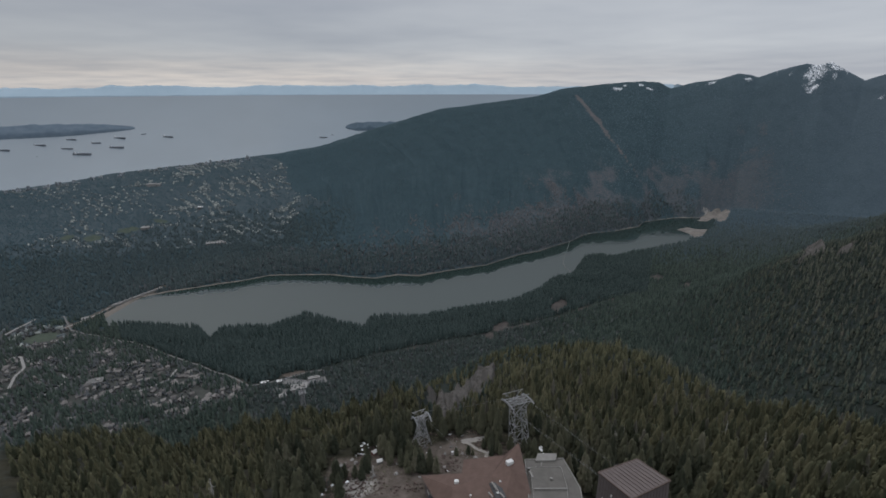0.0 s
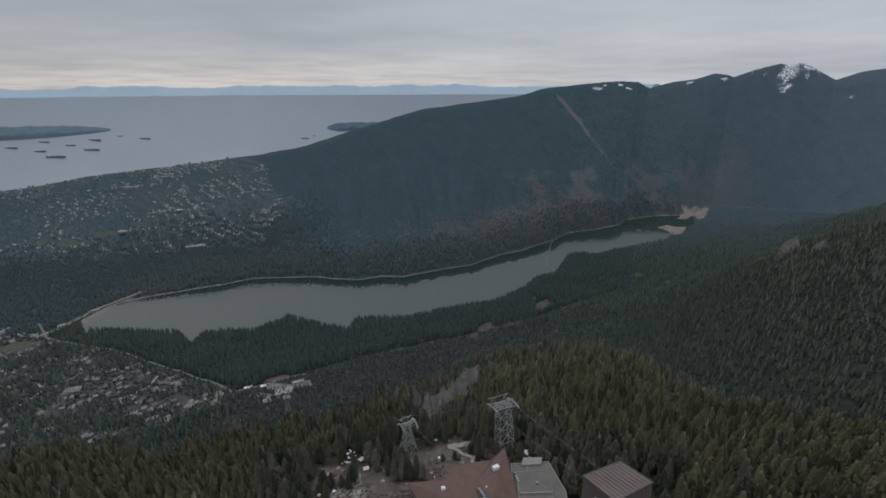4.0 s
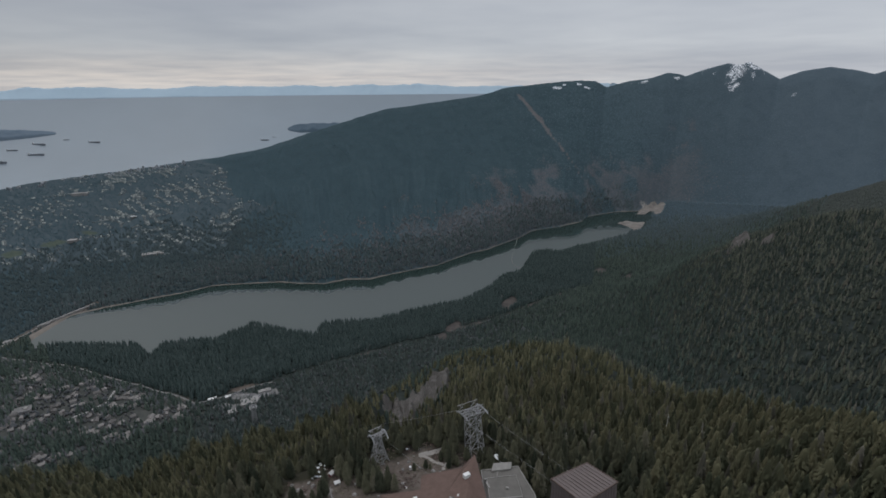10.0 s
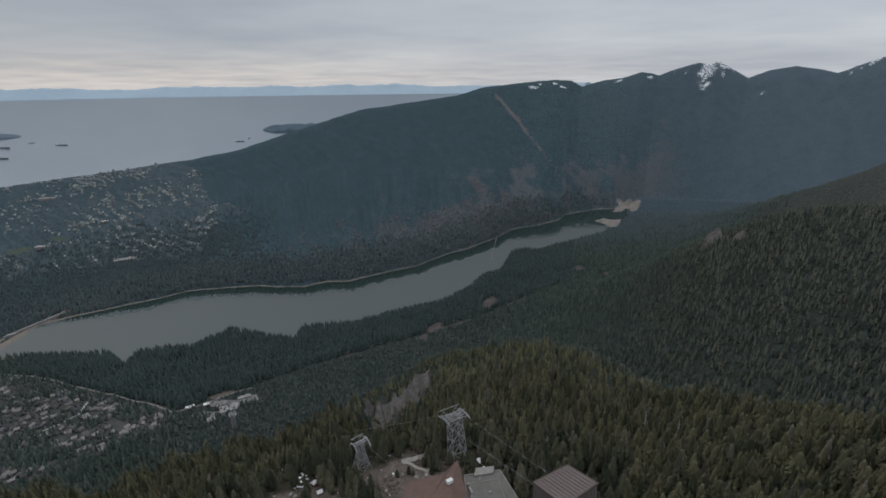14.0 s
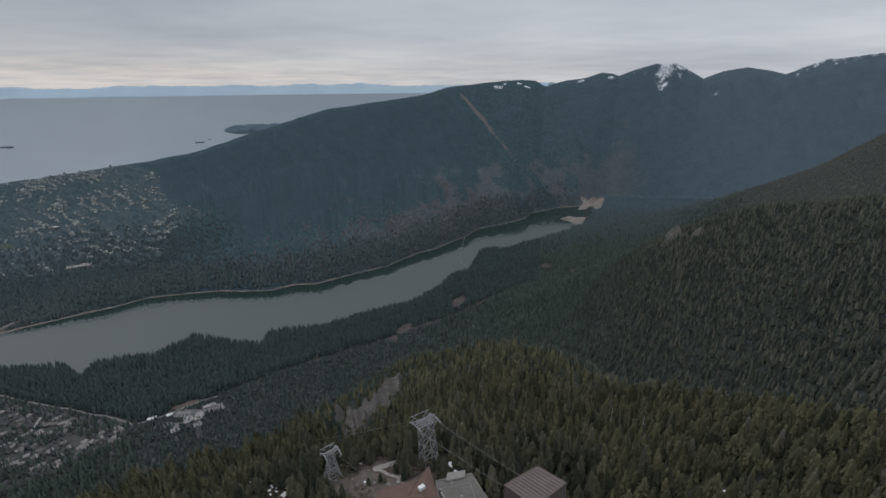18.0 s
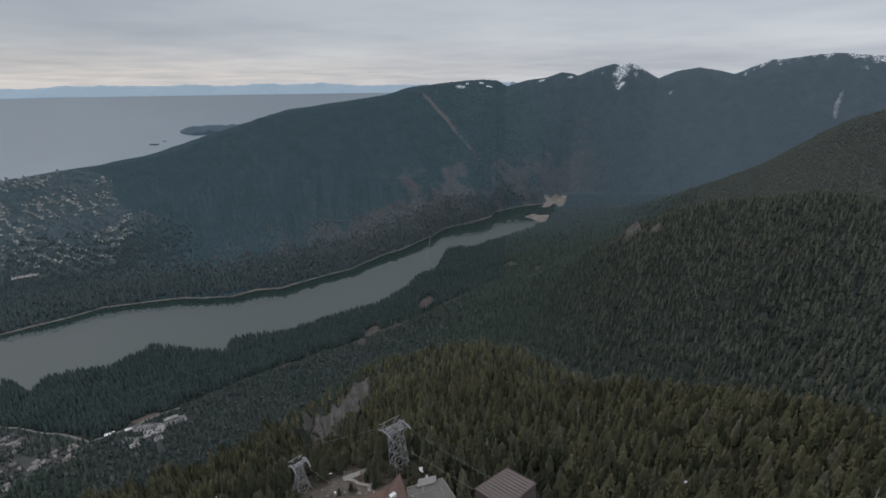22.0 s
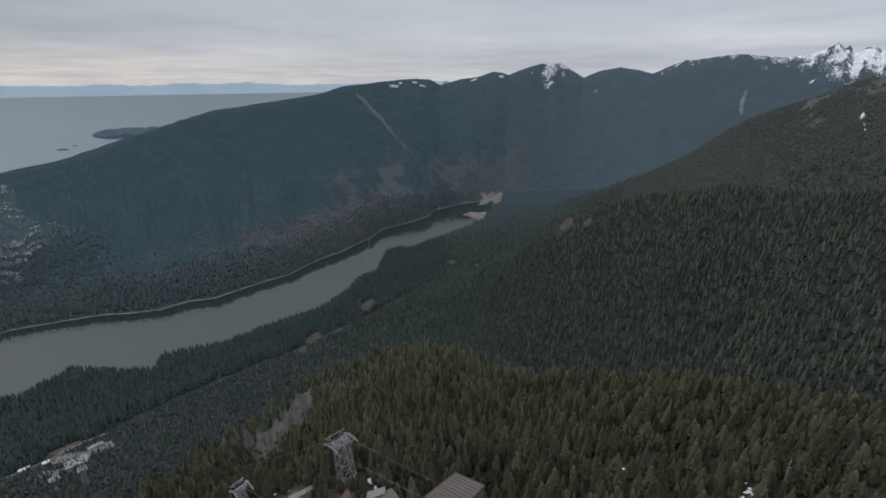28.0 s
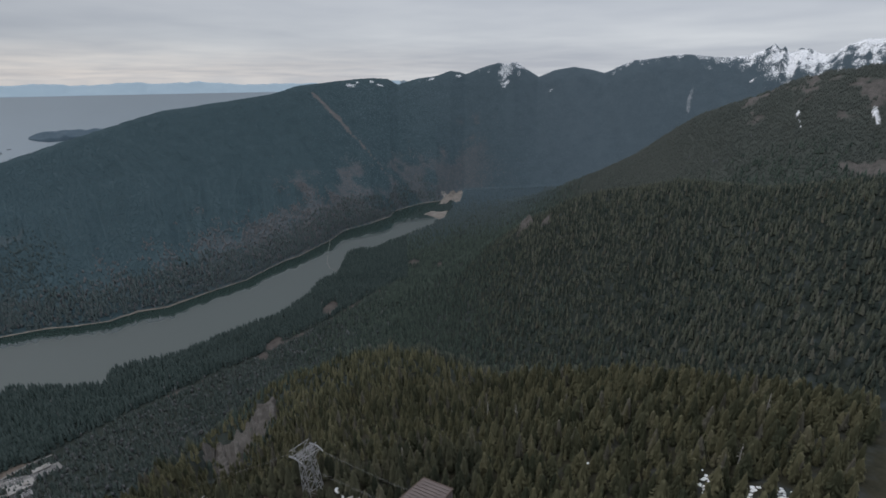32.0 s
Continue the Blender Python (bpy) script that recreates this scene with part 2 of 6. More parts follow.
def ground_height(az, r):
    """Height of the ground at a compass degree and a distance from the viewpoint."""
    az = np.asarray(az, float)
    r = np.asarray(r, float)
    a = np.where(az < -60, az + 360, az)
    z = np.full(np.broadcast(a, r).shape, 588.0)
    amp = np.full(z.shape, 0.4)
    face = np.zeros(z.shape)
    r0, z0 = None, None
    for k, L in enumerate(LINES):
        r1, z1 = np.interp(a, L[:, 0], L[:, 1]), np.interp(a, L[:, 0], L[:, 2])
        if k:
            inside = r > r0
            if k == 10:     # its foot runs evenly past the coves of the shore
                for d in (-6, -4, -2.5, -1.5, -0.8, 0.8, 1.5, 2.5, 4, 6):
                    r0 = np.maximum(r0, np.interp(a + d, LINES[9][:, 0], LINES[9][:, 1]) - abs(d) * 95)
            u = np.clip((r - r0) / np.maximum(r1 - r0, 1), 0, 1)
            s = 0.45 * u + 0.55 * u * u * (3 - 2 * u)
            if k == 3:      # the ground breaks away quickly below the towers
                w = np.clip(1.15 - np.abs(a - 1.5) / 10, 0, 1)
                s = s * (1 - w) + w * (1 - (1 - u) ** 1.9)
            if k == 10:     # the far mountain rises steeply from the shore
                w = np.clip((a + 22) / 10, 0, 1)
                s = s * (1 - w) + w * (1 - (1 - u) ** 1.06)
            z = np.where(inside, z0 + (z1 - z0) * s, z)
            amp = np.where(inside, ROUGH[k - 1] + (ROUGH[k] - ROUGH[k - 1]) * u, amp)
            face = np.where(inside, 4 * u * (1 - u) * np.clip(abs(z1 - z0) / 500, 0, 1), face)
        r0, z0 = r1, z1
    x, y = r * np.sin(np.radians(a)), r * np.cos(np.radians(a))
    gully = np.abs(grid_noise(a / 2.3, r / 900, 5)) - 0.4 + 0.5 * (np.abs(grid_noise(a / 0.9 + r / 1500, r / 500, 9)) - 0.4)
    # on the far mountains the spurs run down obliquely towards the head of the lake
    b = a - 0.0052 * (4500 - r)
    spur = np.abs(grid_noise(b / 4.6 + 0.3, r / 1500, 23)) + 0.5 * np.abs(grid_noise(b / 1.9 + 3.1, r / 800, 24)) + 0.25 * np.abs(grid_noise(b / 0.8, r / 300, 25)) - 0.55
    far_side = np.clip((r - 3000) / 300, 0, 1)
    gully = gully * (1 - far_side) + (0.55 * spur * np.interp(a, [0, 34, 40, 50], [1, 0.3, 0.6, 1]) + 0.25 * fbm(x, y, 420, 27)) * far_side
    # a steep wooded bank stands along the far shore
    d = np.maximum(r - np.interp(a, LINES[9][:, 0], LINES[9][:, 1]) - 6, 0)
    bank = 42 * (1 - np.exp(-d / 45)) * np.exp(-d / 700) * np.clip((a + 33) / 8, 0, 1) * np.clip((27 - a) / 8, 0, 1)
    # the eastern snow ridge breaks into pinnacles and ribs
    crest = np.clip((a - 46) / 6, 0, 1) * np.clip((r - 4250) / 300, 0, 1)
    horn = 1 - np.abs(grid_noise(a / 1.15 + 0.4, r / 900, 43)) * 2.2 + 0.4 * grid_noise(a / 0.45, r / 260, 44)
    z = z + crest * np.clip((a - 50) / 10, 0.25, 1) * 7 * horn
    return z + bank + amp * fbm(x, y, 110, 3) - face * 55 * gully


def on_ground(az, r):
    z = ground_height(az, r)
    return np.stack([r * np.sin(np.radians(az)), r * np.cos(np.radians(az)), z], -1)


def ground_at(x, y):
    return float(ground_height(math.degrees(math.atan2(x, y)), math.hypot(x, y)))


def lake_span(az):
    return np.interp(az, LINES[8][:, 0], LINES[8][:, 1]), np.interp(az, LINES[9][:, 0], LINES[9][:, 1])


def mesh_of(name, V, F, mats=(), smooth=False):
    """A mesh from vertex and triangle or quad arrays."""
    me = bpy.data.meshes.new(name)
    V, F = np.asarray(V, np.float32), np.asarray(F, np.int32)
    n = F.shape[1]
    me.vertices.add(len(V))
    me.vertices.foreach_set("co", V.ravel())
    me.loops.add(F.size)
    me.loops.foreach_set("vertex_index", F.ravel())
    me.polygons.add(len(F))
    me.polygons.foreach_set("loop_start", np.arange(0, F.size, n, dtype=np.int32))
    if smooth:
        me.polygons.foreach_set("use_smooth", np.ones(len(F), bool))
    for mt in mats:
        me.materials.append(mt)
    me.update(calc_edges=True)
    return me


def sheet(U, W, f, closed=False):
    """Grid of quads over two parameter arrays; f gives the places."""
    A, B = np.meshgrid(U, W, indexing="ij")
    V = f(A.ravel(), B.ravel())
    nu, nw = len(U), len(W)
    i, j = np.meshgrid(np.arange(nu if closed else nu - 1), np.arange(nw - 1), indexing="ij")
    i2 = (i + 1) % nu
    F = np.stack([i * nw + j, i * nw + j + 1, i2 * nw + j + 1, i2 * nw + j], -1).reshape(-1, 4)
    return V, F


# ---------------------------------------------------------------- the ground sheet
def ground_material():
    mt = bpy.data.materials.new("ground_cover")
    mt.use_nodes = True
    nt = mt.node_tree
    N, K = nt.nodes.new, nt.links.new
    b = nt.nodes["Principled BSDF"]
    b.inputs["Roughness"].default_value = 0.95
    b.inputs["Specular IOR Level"].default_value = 0.1
    geo = N("ShaderNodeNewGeometry")

    def noise_ramp(scale, c0, c1, lo=0.35, hi=0.65):
        n = N("ShaderNodeTexNoise")
        n.inputs["Scale"].default_value, n.inputs["Detail"].default_value = scale, 8.0
        n.inputs["Roughness"].default_value = 0.7
        K(geo.outputs["Position"], n.inputs["Vector"])
        r = N("ShaderNodeValToRGB")
        r.color_ramp.elements[0].position, r.color_ramp.elements[0].color = lo, (*c0, 1)
        r.color_ramp.elements[1].position, r.color_ramp.elements[1].color = hi, (*c1, 1)
        K(n.outputs["Fac"], r.inputs[0])
        return r.outputs[0]

    def over(base, top, name, edge=0.15, streak=None):
        """Lays one cover over another where the named mask says so, with a broken edge."""
        at = N("ShaderNodeAttribute")
        at.attribute_name = name
        n = N("ShaderNodeTexNoise")
        n.inputs["Scale"].default_value, n.inputs["Detail"].default_value = 0.06, 8.0
        if streak:      # drawn out down the slope
            mp = N("ShaderNodeMapping")
            mp.inputs["Scale"].default_value = streak
            K(geo.outputs["Position"], mp.inputs["Vector"])
            K(mp.outputs[0], n.inputs["Vector"])
        else:
            K(geo.outputs["Position"], n.inputs["Vector"])
        ad = N("ShaderNodeMath")
        ad.operation = "ADD"
        K(at.outputs["Fac"], ad.inputs[0])
        K(n.outputs["Fac"], ad.inputs[1])
        mr = N("ShaderNodeMapRange")
        mr.inputs["From Min"].default_value, mr.inputs["From Max"].default_value = 1.0 - edge, 1.0 + edge
        K(ad.outputs[0], mr.inputs[0])
        mx = N("ShaderNodeMixRGB")
        K(mr.outputs[0], mx.inputs[0])
        K(base, mx.inputs[1])
        K(top, mx.inputs[2])
        return mx.outputs[0]
    c = noise_ramp(0.05, (0.022, 0.022, 0.015), (0.040, 0.037, 0.026))
    c = over(c, noise_ramp(0.03, (0.019, 0.024, 0.021), (0.030, 0.036, 0.031)), "understory", 0.3)
    # far ground turns blue, then paler blue, to stand for haze
    c = over(c, noise_ramp(0.01, (0.031, 0.053, 0.062), (0.042, 0.067, 0.077)), "hazed_far_ground")
    c = over(c, noise_ramp(0.01, (0.060, 0.083, 0.101), (0.073, 0.098, 0.117)), "hazed_upper_ground", 0.5)
    # leafless slopes, their brown cooled to suit the painted haze
    c = over(c, noise_ramp(0.02, (0.070, 0.080, 0.090), (0.094, 0.096, 0.102)), "brush", 0.4)
    # side-valley ground, tinted like the hazed conifers that stand on it
    c = over(c, noise_ramp(0.03, (0.050, 0.059, 0.053), (0.068, 0.076, 0.069)), "hazed_side_ground")
    c = over(c, noise_ramp(0.03, (0.040, 0.044, 0.041), (0.066, 0.068, 0.063)), "garden")
    # ground of the far suburb, with teal-grey haze mixed into its colour
    c = over(c, noise_ramp(0.03, (0.042, 0.060, 0.069), (0.060, 0.078, 0.087)), "hazed_village")
    c = over(c, noise_ramp(0.05, (0.046, 0.042, 0.040), (0.082, 0.071, 0.066)), "felled")
    # far cleared strip and slide, both greyed towards blue for haze
    c = over(c, noise_ramp(0.03, (0.072, 0.074, 0.078), (0.100, 0.095, 0.096)), "cut")
    c = over(c, noise_ramp(0.03, (0.15, 0.170, 0.188), (0.21, 0.23, 0.25)), "hazed_scree")
    c = over(c, noise_ramp(0.12, (0.056, 0.046, 0.039), (0.128, 0.108, 0.094)), "dirt")
    c = over(c, noise_ramp(0.05, (0.066, 0.063, 0.060), (0.115, 0.106, 0.100)), "rock")
    c = over(c, noise_ramp(0.08, (0.15, 0.14, 0.13), (0.28, 0.265, 0.245)), "gravel")
    c = over(c, noise_ramp(0.04, (0.044, 0.058, 0.046), (0.068, 0.082, 0.063)), "grass")
    c = over(c, noise_ramp(0.02, (0.62, 0.64, 0.68), (0.85, 0.86, 0.88)), "snow", 0.1, (1.9, 1.9, 0.5))
    K(c, b.inputs["Base Color"])
    n2 = N("ShaderNodeTexNoise")
    n2.inputs["Scale"].default_value, n2.inputs["Detail"].default_value = 0.15, 8.0
    K(geo.outputs["Position"], n2.inputs["Vector"])
    bp = N("ShaderNodeBump")
    bp.inputs["Strength"].default_value, bp.inputs["Distance"].default_value = 0.6, 2.5
    K(n2.outputs["Fac"], bp.inputs["Height"])
    K(bp.outputs[0], b.inputs["Normal"])
    return mt


def blob(az, r, a0, r0, wa, wr):
    """1 in the middle of an oval patch of ground, falling to 0 at its edge and below."""
    return 1 - np.hypot((az - a0) / wa, (r - r0) / wr)


def way_distance(az, r, pts):
    """Metres from a line of (x, y) points on the plan."""
    x, y = r * np.sin(np.radians(az)), r * np.cos(np.radians(az))
    best = np.full(x.shape, 1e9)
    for (x0, y0), (x1, y1) in zip(pts[:-1], pts[1:]):
        dx, dy = x1 - x0, y1 - y0
        u = np.clip(((x - x0) * dx + (y - y0) * dy) / (dx * dx + dy * dy), 0, 1)
        best = np.minimum(best, np.hypot(x - x0 - u * dx, y - y0 - u * dy))
    return best


def brown_wood(az, r):
    """How far leafless woods take over: along the far shore and on valley flats."""
    x, y = r * np.sin(np.radians(az)), r * np.cos(np.radians(az))
    _, far = lake_span(az)
    up = (r - far) / np.interp(az, [-60, -30, -15, 0, 10, 20, 35, 60], [90, 120, 240, 380, 660, 620, 430, 300])
    b = az - 0.0052 * (4500 - r)
    n = 0.55 * fbm(x, y, 260, 91) + 0.3 * grid_noise(b / 1.3, r / 380, 92) + 0.9 * fbm(x, y, 70, 93)
    share = np.interp(az, [-36, -24, -8, 4, 12, 20, 32, 38], [0.12, 0.25, 0.4, 0.75, 0.9, 0.9, 0.8, 0])
    patch = np.clip((1.0 - up + 1.0 * n) * 1.7, 0, 0.9)
    return np.where((r > far) & (az > -36) & (az < 38), patch * share, np.where(r < 2050, 0.03, 0.0))


DAM_ROAD = [(-1337.6, 1571.2), (-1309.3, 1639.1), (-1288.8, 1755.3), (-1232.4, 1862.0), (-1189.9, 1946.1)]
LAKE_ROAD = [(-1403.0, 1662.4), (-1305.2, 1561.4), (-1131.3, 1492.3), (-1025.8, 1452.5), (-890.8, 1376.7), (-766.7, 1306.2), (-631.3, 1223.4), (-516.1, 1134.9), (-436.0, 1166.6), (-342.3, 1223.2)]
SIDE_ROAD = [(-1350.8, 1328.7), (-1310.0, 1354.9), (-1224.9, 1266.8), (-1192.8, 1191.4), (-1166.8, 1144.7)]
CRESCENT = [(-1062.4, 1101.0), (-1045.2, 1147.5), (-1042.5, 1194.7), (-1081.8, 1221.8)]
LOOP = [(-839.3, 1096.8), (-789.2, 1142.4), (-758.2, 1191.6), (-775.5, 1259.0)]
LANE = [(-870.0, 1016.9), (-783.4, 1056.2), (-696.2, 1079.5), (-657.3, 1112.4)]
WEST_ROAD = [(-1483.0, 1483.8), (-1484.2, 1553.9), (-1474.0, 1621.9)]
PIPELINE = [(-342.3, 1223.2), (-145.3, 1337.6), (140.5, 1459.3), (442.5, 1635.2), (751.3, 1808.5)]
CAR_PARK = [(-434.2, 1160.9), (-366.6, 1137.7), (-315.6, 1163.5)]
WAYS = [(LAKE_ROAD, 11), (SIDE_ROAD, 9), (CRESCENT, 7), (LOOP, 7), (LANE, 7), (WEST_ROAD, 12)]
OUTCROPS = [("cliff", 4.8, 2.0, 574, 650, 31, 3, "bare grey granite cliff on a wooded spur"),
            ("cliff", 2.5, 1.3, 570, 636, 22, 8, "bare grey granite cliff on a wooded spur"),
            ("cliff", 0.5, 1.9, 540, 616, 29, 11, "tall bare grey granite cliff split by dark cracks"),
            ("cliff", -1.5, 0.8, 576, 618, 17, 14, "narrow bare granite rib beside a cliff"),
            ("crag", 38.2, 0.95, 1325, 1400, 24, 15, "pale rock outcrop on the shoulder of a wooded ridge"),
            ("crag", 40.5, 0.6, 1265, 1312, 15, 21, "pale rock outcrop on the shoulder of a wooded ridge"),
            ("crag", 36.3, 0.3, 1375, 1400, 9, 17, "small grey rock outcrop on the shoulder of a wooded ridge")]
BARS = [[(1375, 2835), (1468, 2888), (1518, 2838), (1584, 2841), (1478, 2701), (1416, 2662), (1409, 2750)],
        [(1601, 3028), (1664, 3112), (1740, 3190), (1850, 3255), (1955, 3270), (1860, 3130), (1773, 3014), (1725, 2992), (1739, 3099), (1649, 3004)]]
ROAD_EDGE = [(-24.5, 1243), (-30.5, 1500), (-35.3, 1745), (-40.3, 2080), (-44, 2200), (-60, 2250)]


def on_bar(az, r):
    """Whether a place lies on one of the gravel bars at the lake's head."""
    x, y = r * np.sin(np.radians(az)), r * np.cos(np.radians(az))
    inside = np.zeros(x.shape, bool)
    for bar in BARS:
        odd = np.zeros(x.shape, bool)
        for (x0, y0), (x1, y1) in zip(bar, bar[1:] + bar[:1]):
            odd ^= ((y0 > y) != (y1 > y)) & (x < (x1 - x0) * (y - y0) / (y1 - y0 + 1e-9) + x0)
        inside |= odd
    return inside


def near_suburb(az, r):
    edge = np.interp(-az, [-a for a, _ in ROAD_EDGE], [q for _, q in ROAD_EDGE])
    return (az < -23.5) & (r > 1175) & (r < edge)


def far_suburb(az, r):
    edge = np.interp(r, [2536, 2700, 2850, 2924, 2990, 3250, 3600, 3900], [-18.8, -17.5, -15.5, -12.3, -16, -17.5, -17.3, -20])
    x, y = r * np.sin(np.radians(az)), r * np.cos(np.radians(az))
    low = np.interp(az, [-60, -40, -30, -25, -18], [2900, 2800, 2640, 2560, 2520])
    return (az < edge + 0.5 * fbm(x, y, 120, 55)) & (r > low + 60 * fbm(x, y, 200, 56)) & (r < 3890)


def street(x, y):
    """Where the far suburb's streets and their houses run."""
    row = (x * 0.62 + y * 0.78 + 170 * fbm(x, y, 330, 67)) / 58
    cross = (y * 0.97 - x * 0.22 + 90 * fbm(x, y, 320, 68)) / 170
    return (np.abs(row % 1 - 0.5) < 0.17) | (np.abs(cross % 1 - 0.5) < 0.05)


GLADES = [(264.7, 144.4), (274.6, 122.6), (283.4, 110.5), (-83.8, 353.0), (-59.7, 299.0)]


def glade(az, r):
    """Small snowy gaps in the plateau wood, long towards the slope's foot."""
    best = np.full(np.shape(az), 9.0)
    for x, y in GLADES:
        a0, r0 = math.degrees(math.atan2(x, y)), math.hypot(x, y)
        best = np.minimum(best, np.hypot((az - a0) * math.radians(1) * r0 / 4.2, (r - r0 + 9) / 15))
    return best


def cover(az, r):
    """Masks for what lies on the ground: where trees stand back."""
    x, y = r * np.sin(np.radians(az)), r * np.cos(np.radians(az))
    z = ground_height(az, r)
    near, far = lake_span(az)
    rough = fbm(x, y, 60, 31)
    m = {}
    m["lake"] = np.where((az > -37) & (az < 29.5), np.minimum(r - near, far - r) / 20, -1)
    # gravel by the lake's head and on the plateau
    m["gravel"] = np.maximum(blob(az, r, 29.4, 3625, 1.3, 42), blob(az, r, -12.0, 250, 3.4, 13) * 0.6 + 0.2 * rough)
    m["dirt"] = np.maximum.reduce([blob(az, r, 3, 262, 9, 40), blob(az, r, -8, 250, 8, 30), blob(az, r, -14, 278, 2.6, 16), blob(az, r, -10.5, 268, 2.4, 26),
                                   blob(az, r, -19, 1262, 2.4, 16) * 0.8])
    m["felled"] = np.maximum.reduce([blob(az, r, 7.2 + (r - 1530) * 0.012, 1535, 1.0, 52), blob(az, r, 5.9, 1455, 0.6, 30), blob(az, r, 14.3 + (r - 1770) * 0.006, 1770, 1.0, 85), blob(az, r, 27.9, 2111, 0.35, 40), blob(az, r, 25, 2195, 0.5, 25), blob(az, r, 24.6 + (r - 2190) * 0.01, 2190, 0.5, 45), 0.15 + 1.3 * rough - way_distance(az, r, PIPELINE) / 16])
    m["dirt"] = np.maximum(m["dirt"], 1 - way_distance(az, r, DAM_ROAD) / 17)
    for way, w in WAYS:
        m["dirt"] = np.maximum(m["dirt"], 0.2 + 0.4 * rough - way_distance(az, r, way) / (w * 2.0))
    # the cleared strip up the far mountain
    mid = np.interp(r, [3480, 3554, 3646, 3835, 4048, 4202, 4314, 4375, 4420], [22.4, 21.24, 19.71, 18.26, 16.55, 15.55, 14.78, 14.46, 14.2])
    half = np.interp(r, [3480, 3554, 3700, 3950, 4150, 4260, 4330, 4380], [0.05, 0.12, 0.18, 0.32, 0.4, 0.34, 0.42, 0.1])
    m["cut"] = np.where((r > 3480) & (r < 4380), 1 - np.abs(az - mid + 0.3 * rough + 0.1 * np.sin(r / 60)) / (0.86 * half), -1)
    m["rock"] = np.full(x.shape, -1.0)
    m["ledge"] = np.full(x.shape, -1.0)
    for _, a0, half, r0, r1, rise, _, _ in OUTCROPS:
        m["ledge"] = np.maximum(m["ledge"], blob(az, r, a0, 0.46 * r0 + 0.54 * r1, half * 0.9, (r1 - r0) * 0.5) + 0.25 * rough)
    bare = 1.1 * fbm(x, y, 95, 46) + 0.8 * fbm(x, y, 28, 47) - 0.36 + np.interp(az, [54, 58, 66, 72], [-0.5, 0, 0.15, 0.1]) + np.clip((z - 700) / 400, -0.4, 0.3)
    m["rock"] = np.maximum.reduce([m["rock"], np.where((az > 52) & (r > 1650) & (r < 2400), bare, -1), np.where((az > 66) & (r < 1900), blob(az, r, 69.3, 1800, 2.6, 36) * 0.9 + 0.4 * rough, -1)])
    m["hazed_scree"] = blob(az + 0.25 * rough, r, 54.0 + 0.0004 * (r - 4400), 4400, 0.2, 120) * 0.8
    m["grass"] = np.maximum.reduce([blob(az, r, -42.2, 2020, 1.5, 42), blob(az, r, -33.4, 2960, 1.2, 34), blob(az, r, -30.5, 2985, 0.8, 30), blob(az, r, -36.5, 2900, 0.9, 40), blob(az, r, -38.4, 2960, 0.7, 35)])
    crest = np.interp(az, LINES[10][:, 0], LINES[10][:, 2])
    fine = fbm(x, y, 38, 35)
    drop = np.interp(az, [45, 48, 55, 57.5, 60, 62, 64.5, 68, 72], [60, 70, 85, 120, 190, 200, 170, 190, 200])
    cap = np.where(az > 46, 1.15 - (crest - z) / drop + 0.6 * rough + 0.7 * fine + 0.5 * grid_noise(az / 0.3, r / 260, 36) + np.interp(az, [46, 56, 58.5, 62, 66], [-0.75, -0.7, -0.3, 0.1, -0.15]) - 1.1 * np.clip(1 - (crest - z) / 34, 0, 1) * (((az > 59.7) & (az < 61.4)) | ((az > 62) & (az < 63.3))), -1)
    peak = np.where((az > 32.4) & (az < 37.6), 0.42 - (crest - z) / np.interp(az, [32.4, 33.6, 35.2, 36.6, 37.6], [60, 170, 260, 170, 60]) + 0.3 * rough + 0.8 * fine + 0.4 * grid_noise(az / 0.4 + 0.3, r / 260, 37), -1)
    peak, cap = np.minimum(peak, 0.5), np.where(az < 57, np.minimum(cap, 0.42), cap)
    m["snow"] = np.where(r > 4150, np.maximum(cap, peak), -1)
    for a0, r0, wa, wr in ((18.5, 4523, 0.6, 26), (19.2, 4575, 0.3, 16), (20.8, 4604, 0.3, 18), (21.7, 4578, 0.5, 16), (25.9, 4745, 0.3, 16), (27.2, 4760, 0.45, 24), (30.2, 4755, 0.5, 20), (35.3, 4610, 0.2, 70), (40.2, 4604, 0.3, 12), (14.6, 4340, 0.25, 20), (55.2, 4720, 0.4, 36), (59.0, 4540, 0.2, 40)):
        m["snow"] = np.maximum(m["snow"], np.where(np.abs(az - a0) < 1.5, 1.1 * blob(az - (r - r0) * 0.004, r, a0, r0, wa, wr) - 0.1 + 1.3 * fine, -1))
    m["snow"] = np.where(az < 45, np.minimum(m["snow"], 0.55), m["snow"])
    m["snow"] = np.maximum.reduce([m["snow"], 1.5 * blob(az + (r - 2000) * 0.011, r, 63.4, 2000, 0.16, 60) - 0.15 + 1.2 * fine, 1.5 * blob(az, r, 63.1, 2046, 0.22, 8), 2 * blob(az + (r - 2010) * 0.006, r, 68.6, 2010, 0.35, 40) + 0.6 * fine])
    m["understory"] = np.clip((r - 500) / 120, -1, 1)
    # masks that fade the far ground into the painted haze colours
    m["hazed_far_ground"] = np.clip((r - np.interp(az, [-60, 8, 28, 34, 85], [1950, 2050, 2450, 3300, 3300])) / 200, -1, 1)
    m["hazed_upper_ground"] = np.where(r > 3000, np.interp(az + (r - 3800) * 0.004, [16, 46], [-0.6, 0.6]), -1)
    m["brush"] = brown_wood(az, r) * 1.3 - 0.75
    m["hazed_side_ground"] = np.where((r > 1500) & (r < 3300), np.clip((az - 43) / 6, -1, 1), -1)
    m["garden"] = np.where(near_suburb(az, r), 0.55 + rough, -1)
